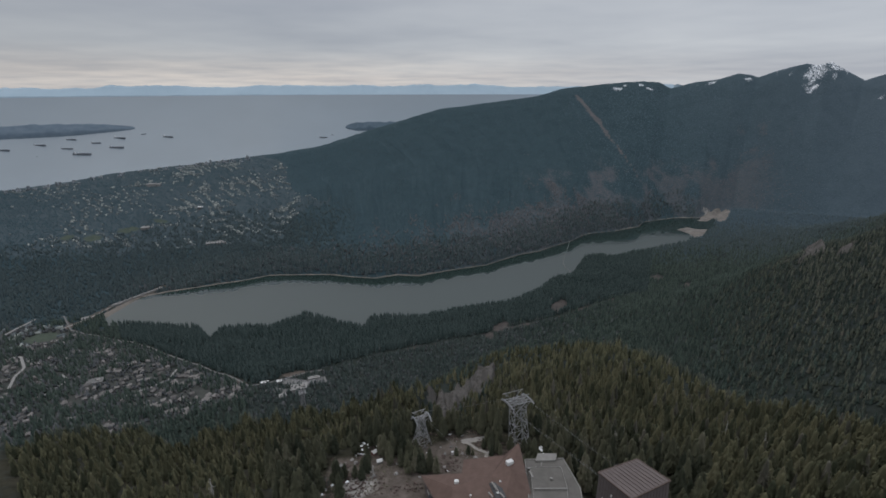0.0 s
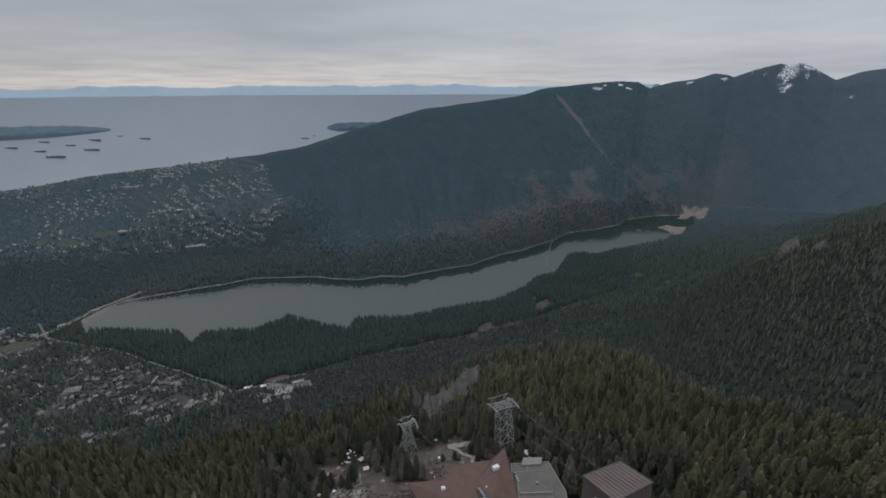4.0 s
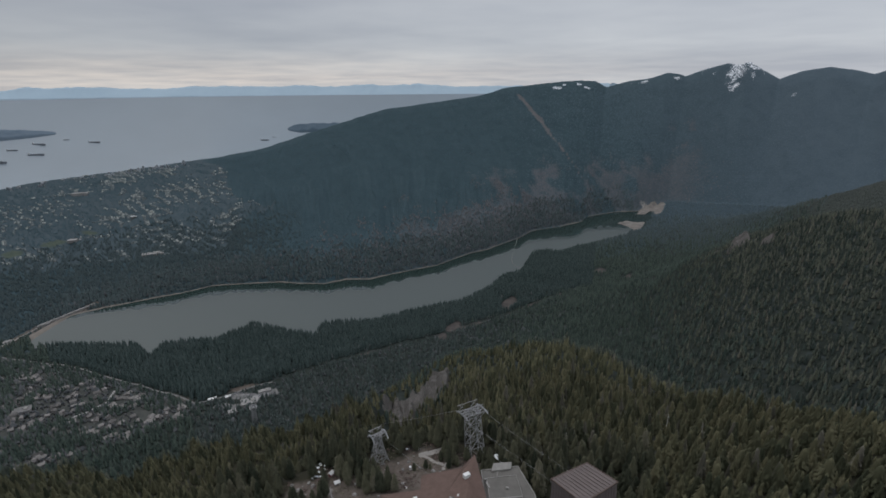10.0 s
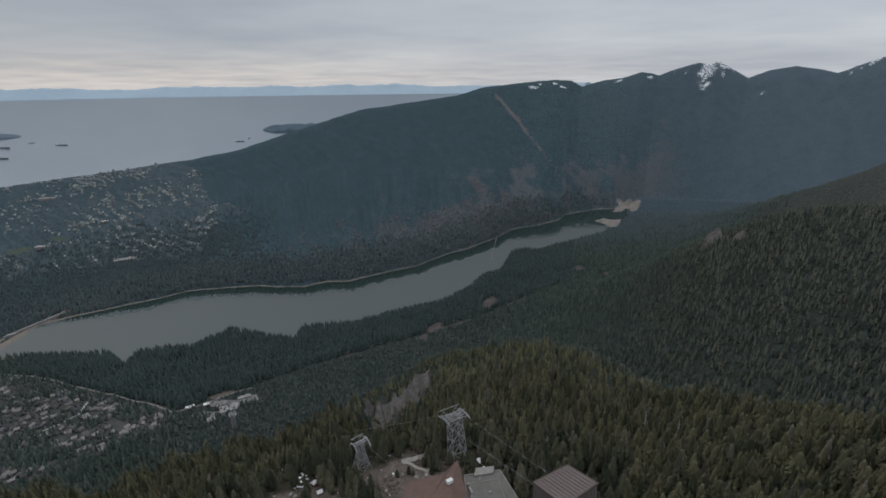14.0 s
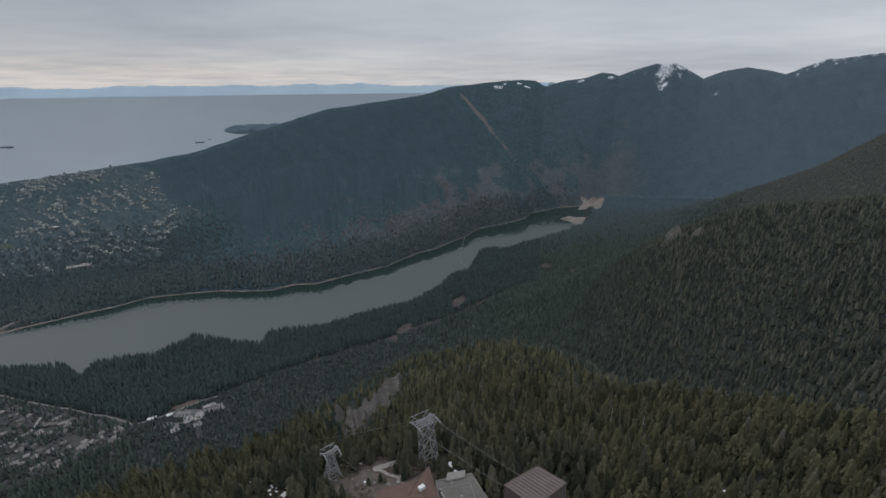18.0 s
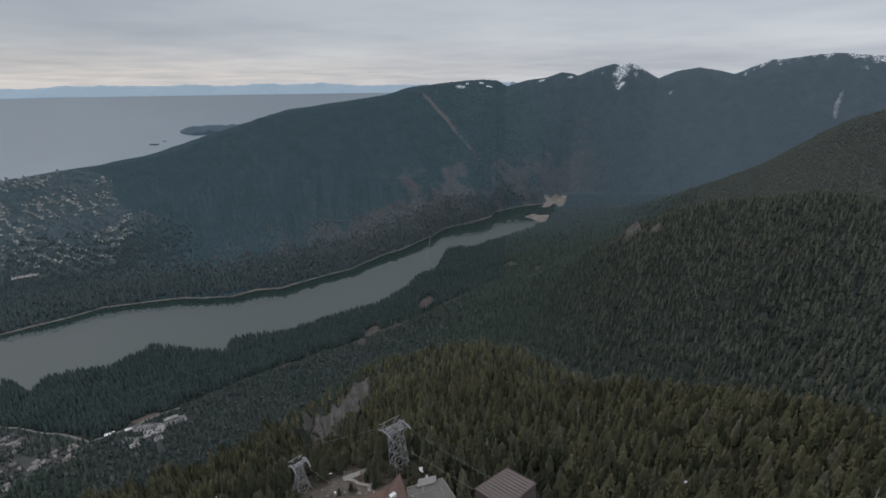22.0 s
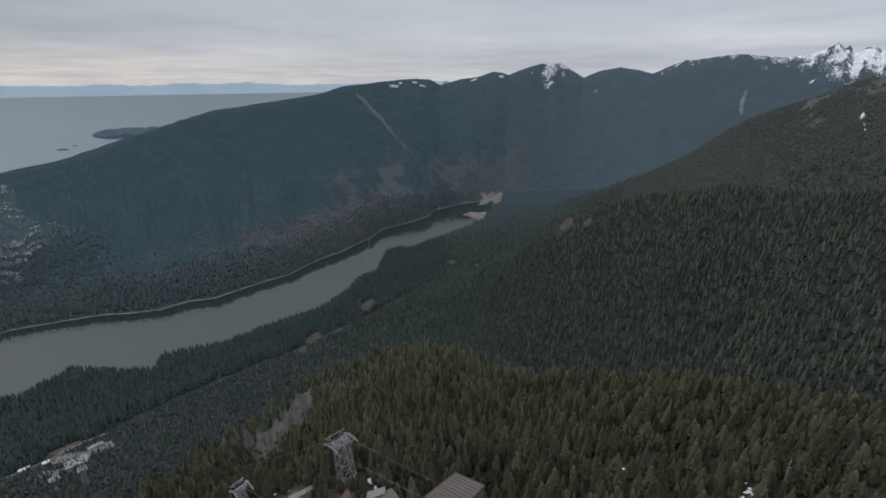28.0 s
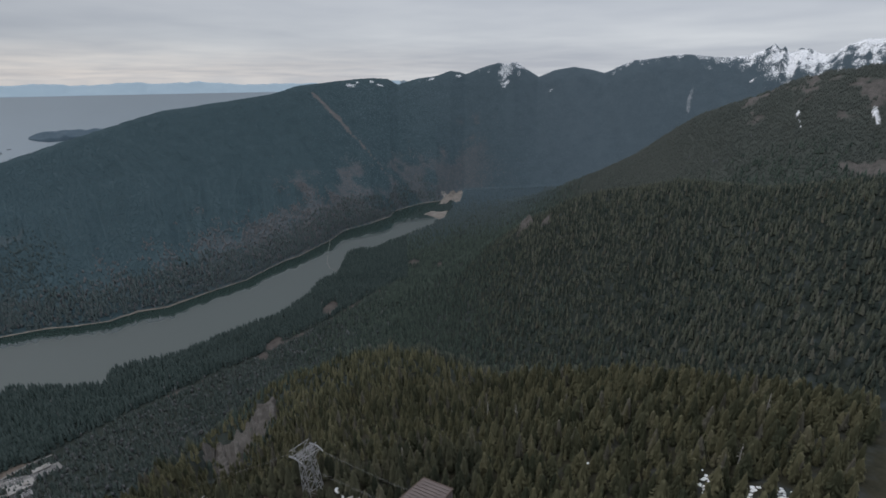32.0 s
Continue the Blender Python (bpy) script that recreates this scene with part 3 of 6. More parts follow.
    m["hazed_village"] = np.where(far_suburb(az, r), 0.7 + 0.6 * rough, -1)
    return m, z


def build_ground():
    az = np.concatenate([np.arange(-60, 14, 0.29), np.arange(14, 46, 0.19), np.arange(46, 72, 0.14), np.arange(72, 85, 0.29), np.arange(85, 300, 5.0)])
    rr = np.concatenate([np.linspace(0.5, 220, 9), np.arange(230, 330, 3.0), np.geomspace(330, 3200, 235), np.arange(3225, 4180, 26.0), np.arange(4190, 4890, 14.0), np.array([4905, 4930, 4960.0])])
    V, F = sheet(az, rr, on_ground, closed=True)
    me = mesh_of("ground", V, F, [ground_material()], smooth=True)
    A, B = np.meshgrid(az, rr, indexing="ij")
    m, _ = cover(A.ravel(), B.ravel())
    for k in ("understory", "hazed_far_ground", "hazed_upper_ground", "brush", "hazed_side_ground", "cut", "hazed_scree", "garden", "hazed_village", "felled", "dirt", "rock", "gravel", "grass", "snow"):
        at = me.attributes.new(k, "FLOAT", "POINT")
        val = np.clip(m[k] * 0.42 + 0.28, 0, 0.62) if k == "snow" else np.clip(m[k] * 1.2 + 0.35, 0, 1)
        at.data.foreach_set("value", val.astype(np.float32))
    ob = new("ground", me)
    return tagged(ob, "forested mountain and valley ground with rock, gravel and snow", "ground", kind="structure")


ground = build_ground()


# ---------------------------------------------------------------- water and distance
def water_material(name, colour, rough, ior, wave, scale, spec=0.5):
    mt = bpy.data.materials.new(name)
    mt.use_nodes = True
    nt = mt.node_tree
    N, K = nt.nodes.new, nt.links.new
    b = nt.nodes["Principled BSDF"]
    b.inputs["Base Color"].default_value = (*colour, 1)
    b.inputs["Roughness"].default_value, b.inputs["IOR"].default_value = rough, ior
    b.inputs["Specular IOR Level"].default_value = spec
    geo = N("ShaderNodeNewGeometry")
    n = N("ShaderNodeTexNoise")
    n.inputs["Scale"].default_value, n.inputs["Detail"].default_value = scale, 4.0
    K(geo.outputs["Position"], n.inputs["Vector"])
    bp = N("ShaderNodeBump")
    bp.inputs["Strength"].default_value, bp.inputs["Distance"].default_value = wave, 1.0
    K(n.outputs["Fac"], bp.inputs["Height"])
    K(bp.outputs[0], b.inputs["Normal"])
    n3 = N("ShaderNodeTexNoise")
    n3.inputs["Scale"].default_value, n3.inputs["Detail"].default_value = 0.0016, 3.0
    K(geo.outputs["Position"], n3.inputs["Vector"])
    r = N("ShaderNodeValToRGB")
    r.color_ramp.elements[0].position, r.color_ramp.elements[0].color = 0.35, tuple(v * 0.96 for v in colour) + (1,)
    r.color_ramp.elements[1].position, r.color_ramp.elements[1].color = 0.65, tuple(v * 1.03 for v in colour) + (1,)
    K(n3.outputs["Fac"], r.inputs[0])
    K(r.outputs[0], b.inputs["Base Color"])
    return mt


def lake_places(az, u):
    near, far = lake_span(az)
    r = near - 25 + (far + 5 - near + 25) * u
    return np.stack([r * np.sin(np.radians(az)), r * np.cos(np.radians(az)), np.full(r.shape, 6.5)], -1)


V, F = sheet(np.arange(-37.2, 29.6, 0.2), np.linspace(0, 1, 50), lake_places)
M_LAKE = water_material("lake_water", (0.0155, 0.0275, 0.0245), 0.5, 1.5, 0.02, 0.25, 1.0)


def sheltered_water(mt):
    """Ripples die out in the lee of the far bank: smooth water there, ruffled water in the open."""
    nt = mt.node_tree
    at = nt.nodes.new("ShaderNodeAttribute")
    at.attribute_name = "lee"
    mr = nt.nodes.new("ShaderNodeMapRange")
    mr.inputs["To Min"].default_value, mr.inputs["To Max"].default_value = 0.50, 0.03
    nt.links.new(at.outputs["Fac"], mr.inputs[0])
    nt.links.new(mr.outputs[0], nt.nodes["Principled BSDF"].inputs["Roughness"])


sheltered_water(M_LAKE)
lake_mesh = mesh_of("lake", V, F, [M_LAKE])
lake_az, lake_r = np.degrees(np.arctan2(V[:, 0], V[:, 1])), np.hypot(V[:, 0], V[:, 1])
lee = np.interp(lake_az, [-37, -31, -25, 8, 15, 19, 23, 26], [0, 50, 95, 125, 160, 220, 310, 400]) * (1 + 0.25 * fbm(V[:, 0], V[:, 1], 140, 29)) + 22 * grid_noise(lake_az / 0.45, lake_r / 400, 30)
lake_mesh.attributes.new("lee", "FLOAT", "POINT").data.foreach_set("value", np.clip(0.5 + (lee - lake_span(lake_az)[1] + lake_r) / np.interp(lake_az, [10, 24], [36, 180]), 0, 1).astype(np.float32))
lake = new("lake", lake_mesh)
tagged(lake, "long still grey-green reservoir lake between wooded shores", "lake", kind="structure")


def shore_places(az, w):
    """The drawn-down gravel margin of the far shore, from just under the water up to the first trees."""
    far = lake_span(az)[1]
    x, y = far * np.sin(np.radians(az)), far * np.cos(np.radians(az))
    wide = np.clip(1.5 + 5 * fbm(x, y, 130, 51) + 5 * fbm(x, y, 24, 52), 0.2, 9) * np.interp(az, [-37, -33, 14, 22, 29], [0.6, 1, 1, 1.6, 1.6])
    flat = np.interp(az, [-37, -35.5, -33, -30.5], [70, 50, 14, 6])     # a broad bare beach by the dam
    r = far - flat + (flat + wide) * w
    return np.stack([r * np.sin(np.radians(az)), r * np.cos(np.radians(az)), 5.9 + 2.2 * np.clip((r - far + flat) / flat, 0, 1) + 0.25 * np.maximum(r - far, 0)], -1)


V, F = sheet(np.arange(-37.0, 29.4, 0.06), np.linspace(0, 1, 5), shore_places)
M_STRAND = material("shore_gravel", (0.075, 0.068, 0.062), (0.190, 0.166, 0.144), scale=0.02, detail=9, bump=0.5, bump_scale=0.2)
tagged(new("shore", mesh_of("shore", V, F, [M_STRAND], smooth=True)), "pale bare gravel margin along the lake's far shore", "shore", kind="structure")


def sea_places(az, u):
    r = 3890 + 810 * u
    shore = np.minimum(np.interp(az, LINES[10][:, 0], LINES[10][:, 2]), 345) - 14
    e0 = np.degrees(np.arctan2(shore - EYE, 3890.0))
    e = e0 + (-0.9 - e0) * u
    return np.stack([r * np.sin(np.radians(az)), r * np.cos(np.radians(az)), EYE + r * np.tan(np.radians(e))], -1)


def sea_share(az, el):
    """How far out on the sea an angle below the first eye lies."""
    shore = np.minimum(np.interp(az, LINES[10][:, 0], LINES[10][:, 2]), 345) - 14
    e0 = np.degrees(np.arctan2(shore - EYE, 3890.0))
    return np.clip((el - e0) / (-0.9 - e0), 0, 1)


V, F = sheet(np.arange(-85, 24, 1.0), np.linspace(0, 1, 24), sea_places)
sea = new("sea", mesh_of("sea", V, F, [water_material("sea_water", (0.158, 0.193, 0.222), 0.4, 1.33, 0.03, 0.05)], smooth=True))
tagged(sea, "wide calm grey-blue sea reaching the horizon", "water", kind="structure")


# ---------------------------------------------------------------- forests
def conifer_template(tiers, sides, seed, jag=0.25, droop=0.1, round_=0.62):
    """Unit tree, one metre high and one metre in crown radius: ragged tiers of boughs."""
    rg = np.random.default_rng(seed)
    V, F = [], []
    for k in range(tiers):
        z0 = 0.10 + 0.72 * k / tiers
        top = min(1.0, z0 + 1.35 * (0.9 / tiers) + 0.12)
        if k == tiers - 1:
            top = 1.0
        rad = (1 - k / tiers) ** round_
        base = len(V)
        V.append([rg.normal(0, 0.02), rg.normal(0, 0.02), top])
        ph = rg.uniform(0, 6.28)
        for s in range(sides):
            a = ph + 6.2832 * s / sides
            q = rad * (1 - jag * (s % 2) * rg.uniform(0.6, 1.5)) * rg.uniform(0.82, 1.12)
            V.append([q * math.cos(a), q * math.sin(a), z0 + droop * (s % 2) * 0.5 + rg.normal(0, 0.015)])
        for s in range(sides):
            F.append([base, base + 1 + s, base + 1 + (s + 1) % sides])
    return np.array(V), np.array(F)


def clump_template(n, seed, full=0.5):
    """Unit conifer with a blunt uneven crown: short drooping sprays all over a solid core."""
    rg = np.random.default_rng(seed)
    V, F = [], []

    def add(pts, faces):
        b = len(V)
        V.extend(pts)
        F.extend([[b + i for i in f] for f in faces])

    def wide(u):
        return (1 - u) ** full * (0.72 + 0.28 * min(1, u * 4))
    rings = [0.0, 0.3, 0.62, 0.86]
    core = [[0, 0, 0.97]] + [[0.66 * wide(u) * math.cos(a + u), 0.66 * wide(u) * math.sin(a + u), 0.09 + 0.9 * u] for u in rings for a in np.arange(6) * 1.0472]
    faces = [[0, 19 + s, 19 + (s + 1) % 6] for s in range(6)]
    for k in range(3):
        for s in range(6):
            a, b = 1 + 6 * k + s, 1 + 6 * k + (s + 1) % 6
            faces += [[a, b, b + 6], [a, b + 6, a + 6]]
    add(core, faces)
    for k in range(n):
        u = min(1 - math.sqrt(rg.uniform(0.0, 1.0)), 0.97)
        a = 2.39996 * k + rg.normal(0, 0.3)
        q = wide(u) * rg.uniform(0.82, 1.1) + 0.04
        z = 0.10 + 0.88 * u
        w = (0.13 + 0.045 / max(q, 0.12)) * rg.uniform(0.7, 1.3)
        tip = [q * math.cos(a), q * math.sin(a), z - 0.035 * rg.uniform(0.2, 1.6)]
        lo, hi = [[0.76 * q * math.cos(a + e), 0.76 * q * math.sin(a + e), z - 0.01] for e in (-w, w)]
        add([[0.45 * q * math.cos(a), 0.45 * q * math.sin(a), min(1.0, z + 0.06)], lo, tip, hi], [[0, 1, 2], [0, 2, 3]])
    return np.array(V), np.array(F)


def bare_template(sides, seed):
    """Unit leafless tree: an upright rounded mass of twigs, open at the bottom."""
    rg = np.random.default_rng(seed)
    V, F = [[0, 0, 1.0]], []
    for z, q in ((0.78, 0.62), (0.42, 0.95), (0.12, 0.35)):
        for s in range(sides):
            a = 6.2832 * (s + 0.5 * (z > 0.5)) / sides
            w = q * rg.uniform(0.65, 1.2)
            V.append([w * math.cos(a), w * math.sin(a), z + rg.normal(0, 0.05)])
    for s in range(sides):
        n = (s + 1) % sides
        F.append([0, 1 + s, 1 + n])
        for k in (0, 1):
            b = 1 + k * sides
            F += [[b + s, b + sides + s, b + sides + n], [b + s, b + sides + n, b + n]]
    return np.array(V), np.array(F)


def woodland(name, places, height, radius, templates, mat, label, seed, soft=False):
    """One mesh of many trees, each turned, leaning and scaled on its own."""
    rg = np.random.default_rng(seed)
    n = len(places)
    pick = rg.integers(0, len(templates), n)
    Vs, Fs, tones, base = [], [], [], 0
    for k, (tv, tf) in enumerate(templates):
        ids = np.where(pick == k)[0]
        if not len(ids):
            continue
        a = rg.uniform(0, 6.2832, len(ids))
        c, s = np.cos(a)[:, None], np.sin(a)[:, None]
        R = radius[ids][:, None]
        sx = rg.uniform(0.85, 1.15, len(ids))[:, None]
        X = (tv[:, 0] * c - tv[:, 1] * s) * R * sx
        Y = (tv[:, 0] * s + tv[:, 1] * c) * R / sx
        Z = tv[None, :, 2] * height[ids][:, None]
        lean = rg.normal(0, 0.025, (len(ids), 2))
        P = np.stack([X + Z * lean[:, :1], Y + Z * lean[:, 1:], Z], -1) + places[ids][:, None, :]
        Vs.append(P.reshape(-1, 3))
        tones.append(np.repeat(rg.uniform(0, 1, len(ids)), len(tv)))
        Fs.append((tf[None] + (np.arange(len(ids)) * len(tv))[:, None, None]).reshape(-1, 3) + base)
        base += len(ids) * len(tv)
    me = mesh_of(name, np.concatenate(Vs), np.concatenate(Fs), [mat], soft)
    me.attributes.new("tone", "FLOAT", "POINT").data.foreach_set("value", np.concatenate(tones).astype(np.float32))
    ob = new(name, me)
    return tagged(ob, label, "forest", kind="stuff")


def scatter(a0, a1, r0, r1, spacing, seed, keep):
    """Jittered places over a sector of the plan; keep says which stay."""
    rg = np.random.default_rng(seed)
    n = int(math.radians(a1 - a0) / 2 * (r1 * r1 - r0 * r0) / spacing ** 2)
    az = rg.uniform(a0, a1, n)
    r = np.sqrt(rg.uniform(r0 * r0, r1 * r1, n))
    # thin out pairs that share a cell
    x, y = r * np.sin(np.radians(az)), r * np.cos(np.radians(az))
    cell = np.floor(x / (spacing * 0.8)).astype(np.int64) * 100003 + np.floor(y / (spacing * 0.8)).astype(np.int64)
    _, first = np.unique(cell, return_index=True)
    az, r = az[first], r[first]
    k = keep(az, r)
    return az[k], r[k]


def open_ground(az, r):
    m, z = cover(az, r)
    ok = (m["lake"] < -0.1) & (m["gravel"] < 0.05) & (m["dirt"] < 0.12) & (m["felled"] < 0.12) & (m["rock"] < 0.15) & (m["ledge"] < 0.15) & (m["grass"] < 0.1) & (m["cut"] < 0.1) & (m["snow"] < np.where(r > 4000, 0.3 + 0.5 * chance(az, r, 3), 0.25))
    for way, w in WAYS:
        ok &= way_distance(az, r, way) > w * (0.6 if w == 11 else 0.9)
    ok &= ~on_bar(az, r) & ~on_bar(az, r - 25) & ~on_bar(az, r + 20)
    ok &= (r < lake_span(az)[1] - 10) | (r > lake_span(az)[1] + 7) | (az < -36) | (az > 29)
    ok &= (way_distance(az, r, PIPELINE) > 9) & (glade(az, r) > 1) & (way_distance(az, r, CAR_PARK) > 13)
    return ok & (r < np.interp(az, LINES[10][:, 0], LINES[10][:, 1]) + 15)


def chance(az, r, seed):
    return np.random.default_rng(seed).uniform(0, 1, len(az))


def mid_edge(az):
    return np.interp(az, [-60, -5, 8, 16, 24, 34, 85], [820, 820, 1000, 1150, 1420, 1480, 1480])


def wood_plateau(az, r):
    own = (r < 322) & (az > -24) & (az < 33)          # single trees stand here
    return open_ground(az, r) & ~own


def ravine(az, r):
    """Low-lying trees that take the darker valley needles, painting shade into the hollows below the olive subalpine
    wood.
    """
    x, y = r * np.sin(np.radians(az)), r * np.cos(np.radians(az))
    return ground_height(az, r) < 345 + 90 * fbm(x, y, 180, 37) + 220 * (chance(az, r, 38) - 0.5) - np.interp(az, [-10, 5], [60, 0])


def knoll(az, r):
    """The near hilltop, as far as its rim."""
    return (r < np.interp(az, LINES[3][:, 0], LINES[3][:, 1]) + 60) & (ground_height(az, r) > 370)


def wood_knoll(az, r):
    return open_ground(az, r) & knoll(az, r) & ~ravine(az, r) & (chance(az, r, 5) > 0.06)


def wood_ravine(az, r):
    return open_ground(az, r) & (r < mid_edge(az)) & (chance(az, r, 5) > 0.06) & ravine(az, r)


def wood_mid(az, r):
    return open_ground(az, r) & (r < mid_edge(az)) & (chance(az, r, 5) > 0.06) & ~ravine(az, r) & ~knoll(az, r)


def thinned(az, r, seed):
    k = open_ground(az, r)
    c = chance(az, r, seed)
    x, y = r * np.sin(np.radians(az)), r * np.cos(np.radians(az))
    clump = fbm(x, y, 90, 61)
    grove = fbm(x, y, 72, 65)
    k &= ~near_suburb(az, r) | (c < np.interp(az, [-44, -36, -32], [0.72, 0.76, 0.8]) + 2.6 * grove)
    k &= ~far_suburb(az, r) | (c < np.where(street(x, y), np.interp(az, [-42, -30, -24, -16], [0.7, 0.4, 0.08, 0.0]), 0.9) + 0.6 * clump)
    return k, c


def wood_valley(az, r):
    k, c = thinned(az, r, 6)
    _, far = lake_span(az)
    return k & (r >= mid_edge(az)) & (r < far + 6) & (chance(az, r, 16) > brown_wood(az, r))


def wood_far(az, r):
    k, c = thinned(az, r, 7)
    _, far = lake_span(az)
    return k & (r > far) & (chance(az, r, 17) > brown_wood(az, r))


def wood_bare(az, r):
    k, c = thinned(az, r, 8)
    town = near_suburb(az, r)
    return k & (r > mid_edge(az)) & (((chance(az, r, 18) < brown_wood(az, r)) & (r < 3100)) | (town & (c < 0.5)))


TN = [clump_template(96, s, 0.5 + 0.09 * (s % 4)) for s in range(8)]
TM = [conifer_template(3, 7, 20 + s, 0.3) for s in range(6)]
TF = [conifer_template(2, 5, 40 + s, 0.2) for s in range(4)]
TV = [conifer_template(1, 5, 60 + s, 0.15) for s in range(4)]
TB = [bare_template(4, 80 + s) for s in range(4)]


def plant(name, a0, a1, r0, r1, spacing, seed, templates, mat, label, hmin, hmax, slim, keep, tall=None):
    a0, a1 = max(a0, -47), min(a1, 74)
    rg = np.random.default_rng(seed + 1)
    az, r = scatter(a0, a1, r0, r1, spacing, seed, keep)
    p = on_ground(az, r)
    p[:, 2] -= 0.5
    h = hmin + (hmax - hmin) * rg.beta(1.6, 2.0, len(az)) * (1 + 0.35 * fbm(p[:, 0], p[:, 1], 70, 77))
    if tall:
        h = h * np.interp(az, *tall)
    if r1 > 4000:      # low wind-clipped trees along the crests
        h = h * np.clip(0.45 + (np.interp(az, LINES[10][:, 0], LINES[10][:, 1]) - r) / 260, 0.45, 1)
    return woodland(name, p, h, h * slim * rg.uniform(0.75, 1.3, len(az)), templates, mat, label, seed + 2, templates is TV)


plant("conifer_forest_plateau", -60, 85, 225, 520, 7.2, 100, TN, M_NEAR, "olive-green subalpine conifers, crowded, on the plateau and its slopes", 11, 28, 0.225, wood_plateau, ([-60, -14, 0, 25, 42], [0.66, 0.68, 0.72, 0.86, 1.0]))
plant("conifer_forest_spurs", -60, 85, 520, 820, 5.6, 110, TM, M_MID, "dark green conifers packed on steep mountain spurs", 10, 20, 0.21, wood_mid)
plant("conifer_forest_spurs", -60, 85, 820, 1500, 5.2, 112, TF, M_MID, "dark green conifers packed on steep mountain spurs", 9, 18, 0.19, wood_mid)
plant("conifer_forest_knoll", -60, 85, 520, 780, 6.4, 118, TM, M_NEAR, "olive-green conifers on the far side of the near hilltop", 9, 18, 0.22, wood_knoll)
plant("conifer_forest_ravine", -60, 85, 520, 1500, 6.2, 110, TM, M_VALLEY, "conifers in the hollows between the spurs, darkened to suggest shade", 10, 20, 0.205, wood_ravine)


# share of trees given the hazed side-valley needles, growing with distance
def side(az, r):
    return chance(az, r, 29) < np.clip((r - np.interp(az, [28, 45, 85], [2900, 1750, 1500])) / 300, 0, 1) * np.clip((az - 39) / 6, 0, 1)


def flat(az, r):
    """The wood on the flats at the head of the lake, lightened with distance for haze."""
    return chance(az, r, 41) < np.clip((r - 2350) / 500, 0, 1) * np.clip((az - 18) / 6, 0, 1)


# share of trees given the haze-blue needles, growing with distance
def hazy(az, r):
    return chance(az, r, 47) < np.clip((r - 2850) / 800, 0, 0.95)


def wood_flat(az, r):
    return wood_valley(az, r) & ~side(az, r) & flat(az, r) & ~hazy(az, r)


def wood_head(az, r):
    return wood_valley(az, r) & ~side(az, r) & flat(az, r) & hazy(az, r)


def wood_young(az, r):
    return wood_plateau(az, r) & (glade(az, r) > 1.3)


def stand(az, r):
    """The tall even wood between the lake road, the pipeline strip and the near shore."""
    x, y = r * np.sin(np.radians(az)), r * np.cos(np.radians(az))
    edge = np.array(LAKE_ROAD[1:] + PIPELINE[1:])
    ea, er = np.degrees(np.arctan2(edge[:, 0], edge[:, 1])), np.hypot(edge[:, 0], edge[:, 1])
    return (r > np.interp(az, ea, er) + 8) & (r < lake_span(az)[0] + 6) & (az > -36) & (az < 24)


def wood_stand(az, r):
    return wood_valley(az, r) & stand(az, r)


def wood_foot(az, r):
    return wood_valley(az, r) & ~stand(az, r) & ~near_suburb(az, r) & (az > -25) & fresh(az, r)


def fresh(az, r):
    """The mixed wood at the mountain's foot gives way to older conifers further up the valley."""
    return chance(az, r, 43) < np.clip((22 - az) / 14, 0, 1)


def wood_valley_floor(az, r):
    return wood_valley(az, r) & ~side(az, r) & ~flat(az, r) & ~stand(az, r) & (near_suburb(az, r) | (az < -25) | ~fresh(az, r))


def wood_side(az, r):
    return wood_valley(az, r) & side(az, r)


plant("conifer_forest_side_valley", 38, 85, 1500, 2700, 5.7, 170, TV, M_SIDE, "conifers on the mountain beyond the ridge, greyed for haze", 8, 14, 0.24, wood_side)
plant("conifer_forest_side_valley", 38, 50, 2700, 3900, 8.5, 175, TV, M_SIDE, "conifers at the foot of the far mountains, greyed for haze", 8, 14, 0.4, wood_side)
plant("conifer_forest_valley", -60, 85, 820, 3860, 8.8, 120, TF, M_VALLEY, "dark green valley conifers along the lake shore and lower slopes", 15, 28, 0.2, wood_valley_floor)
plant("conifer_forest_stand", -37, 24, 1150, 2700, 6.4, 122, TF, M_STAND, "tall even dark green conifers crowding the lake's near shore", 20, 28, 0.19, wood_stand)
plant("conifer_forest_foot", -25, 22, 820, 2300, 7.4, 120, TF, M_FOOT, "lower grey-green mixed conifers at the foot of the mountain", 10, 20, 0.2, wood_foot)
plant("conifer_forest_lake_head", 14, 60, 2350, 3860, 8.8, 120, TF, M_SHORE, "conifers on the flats at the head of the lake, greyed for haze", 13, 25, 0.2, wood_flat)
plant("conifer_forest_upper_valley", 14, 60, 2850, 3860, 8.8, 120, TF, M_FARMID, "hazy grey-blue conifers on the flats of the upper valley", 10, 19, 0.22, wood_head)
plant("grey_conifers", -10, 85, 300, 520, 27, 107, TN, M_LICHEN, "old grey lichen-hung conifers standing among the plateau wood", 15, 27, 0.17, wood_plateau)
plant("grey_conifers", 24, 85, 520, 1300, 30, 108, TM, M_LICHEN, "old grey conifers scattered over the mountain spur", 11, 20, 0.16, wood_mid)
plant("young_conifers", -60, 85, 225, 520, 5.2, 105, TM, M_NEAR, "young olive-green conifers filling the gaps of the plateau wood", 5, 12, 0.24, wood_young)


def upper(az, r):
    """0 to 2: how much painted haze a tree's colour takes towards the valley head, mixed into the mountainside."""
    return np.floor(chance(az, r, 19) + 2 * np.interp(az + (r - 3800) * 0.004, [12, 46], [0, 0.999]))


def lowland(az, r):
    """The darker wooded flat below the suburb."""
    return chance(az, r, 33) < np.clip((-10 - az) / 10, 0, 1) * np.clip((3000 - r) / 400, 0, 1)


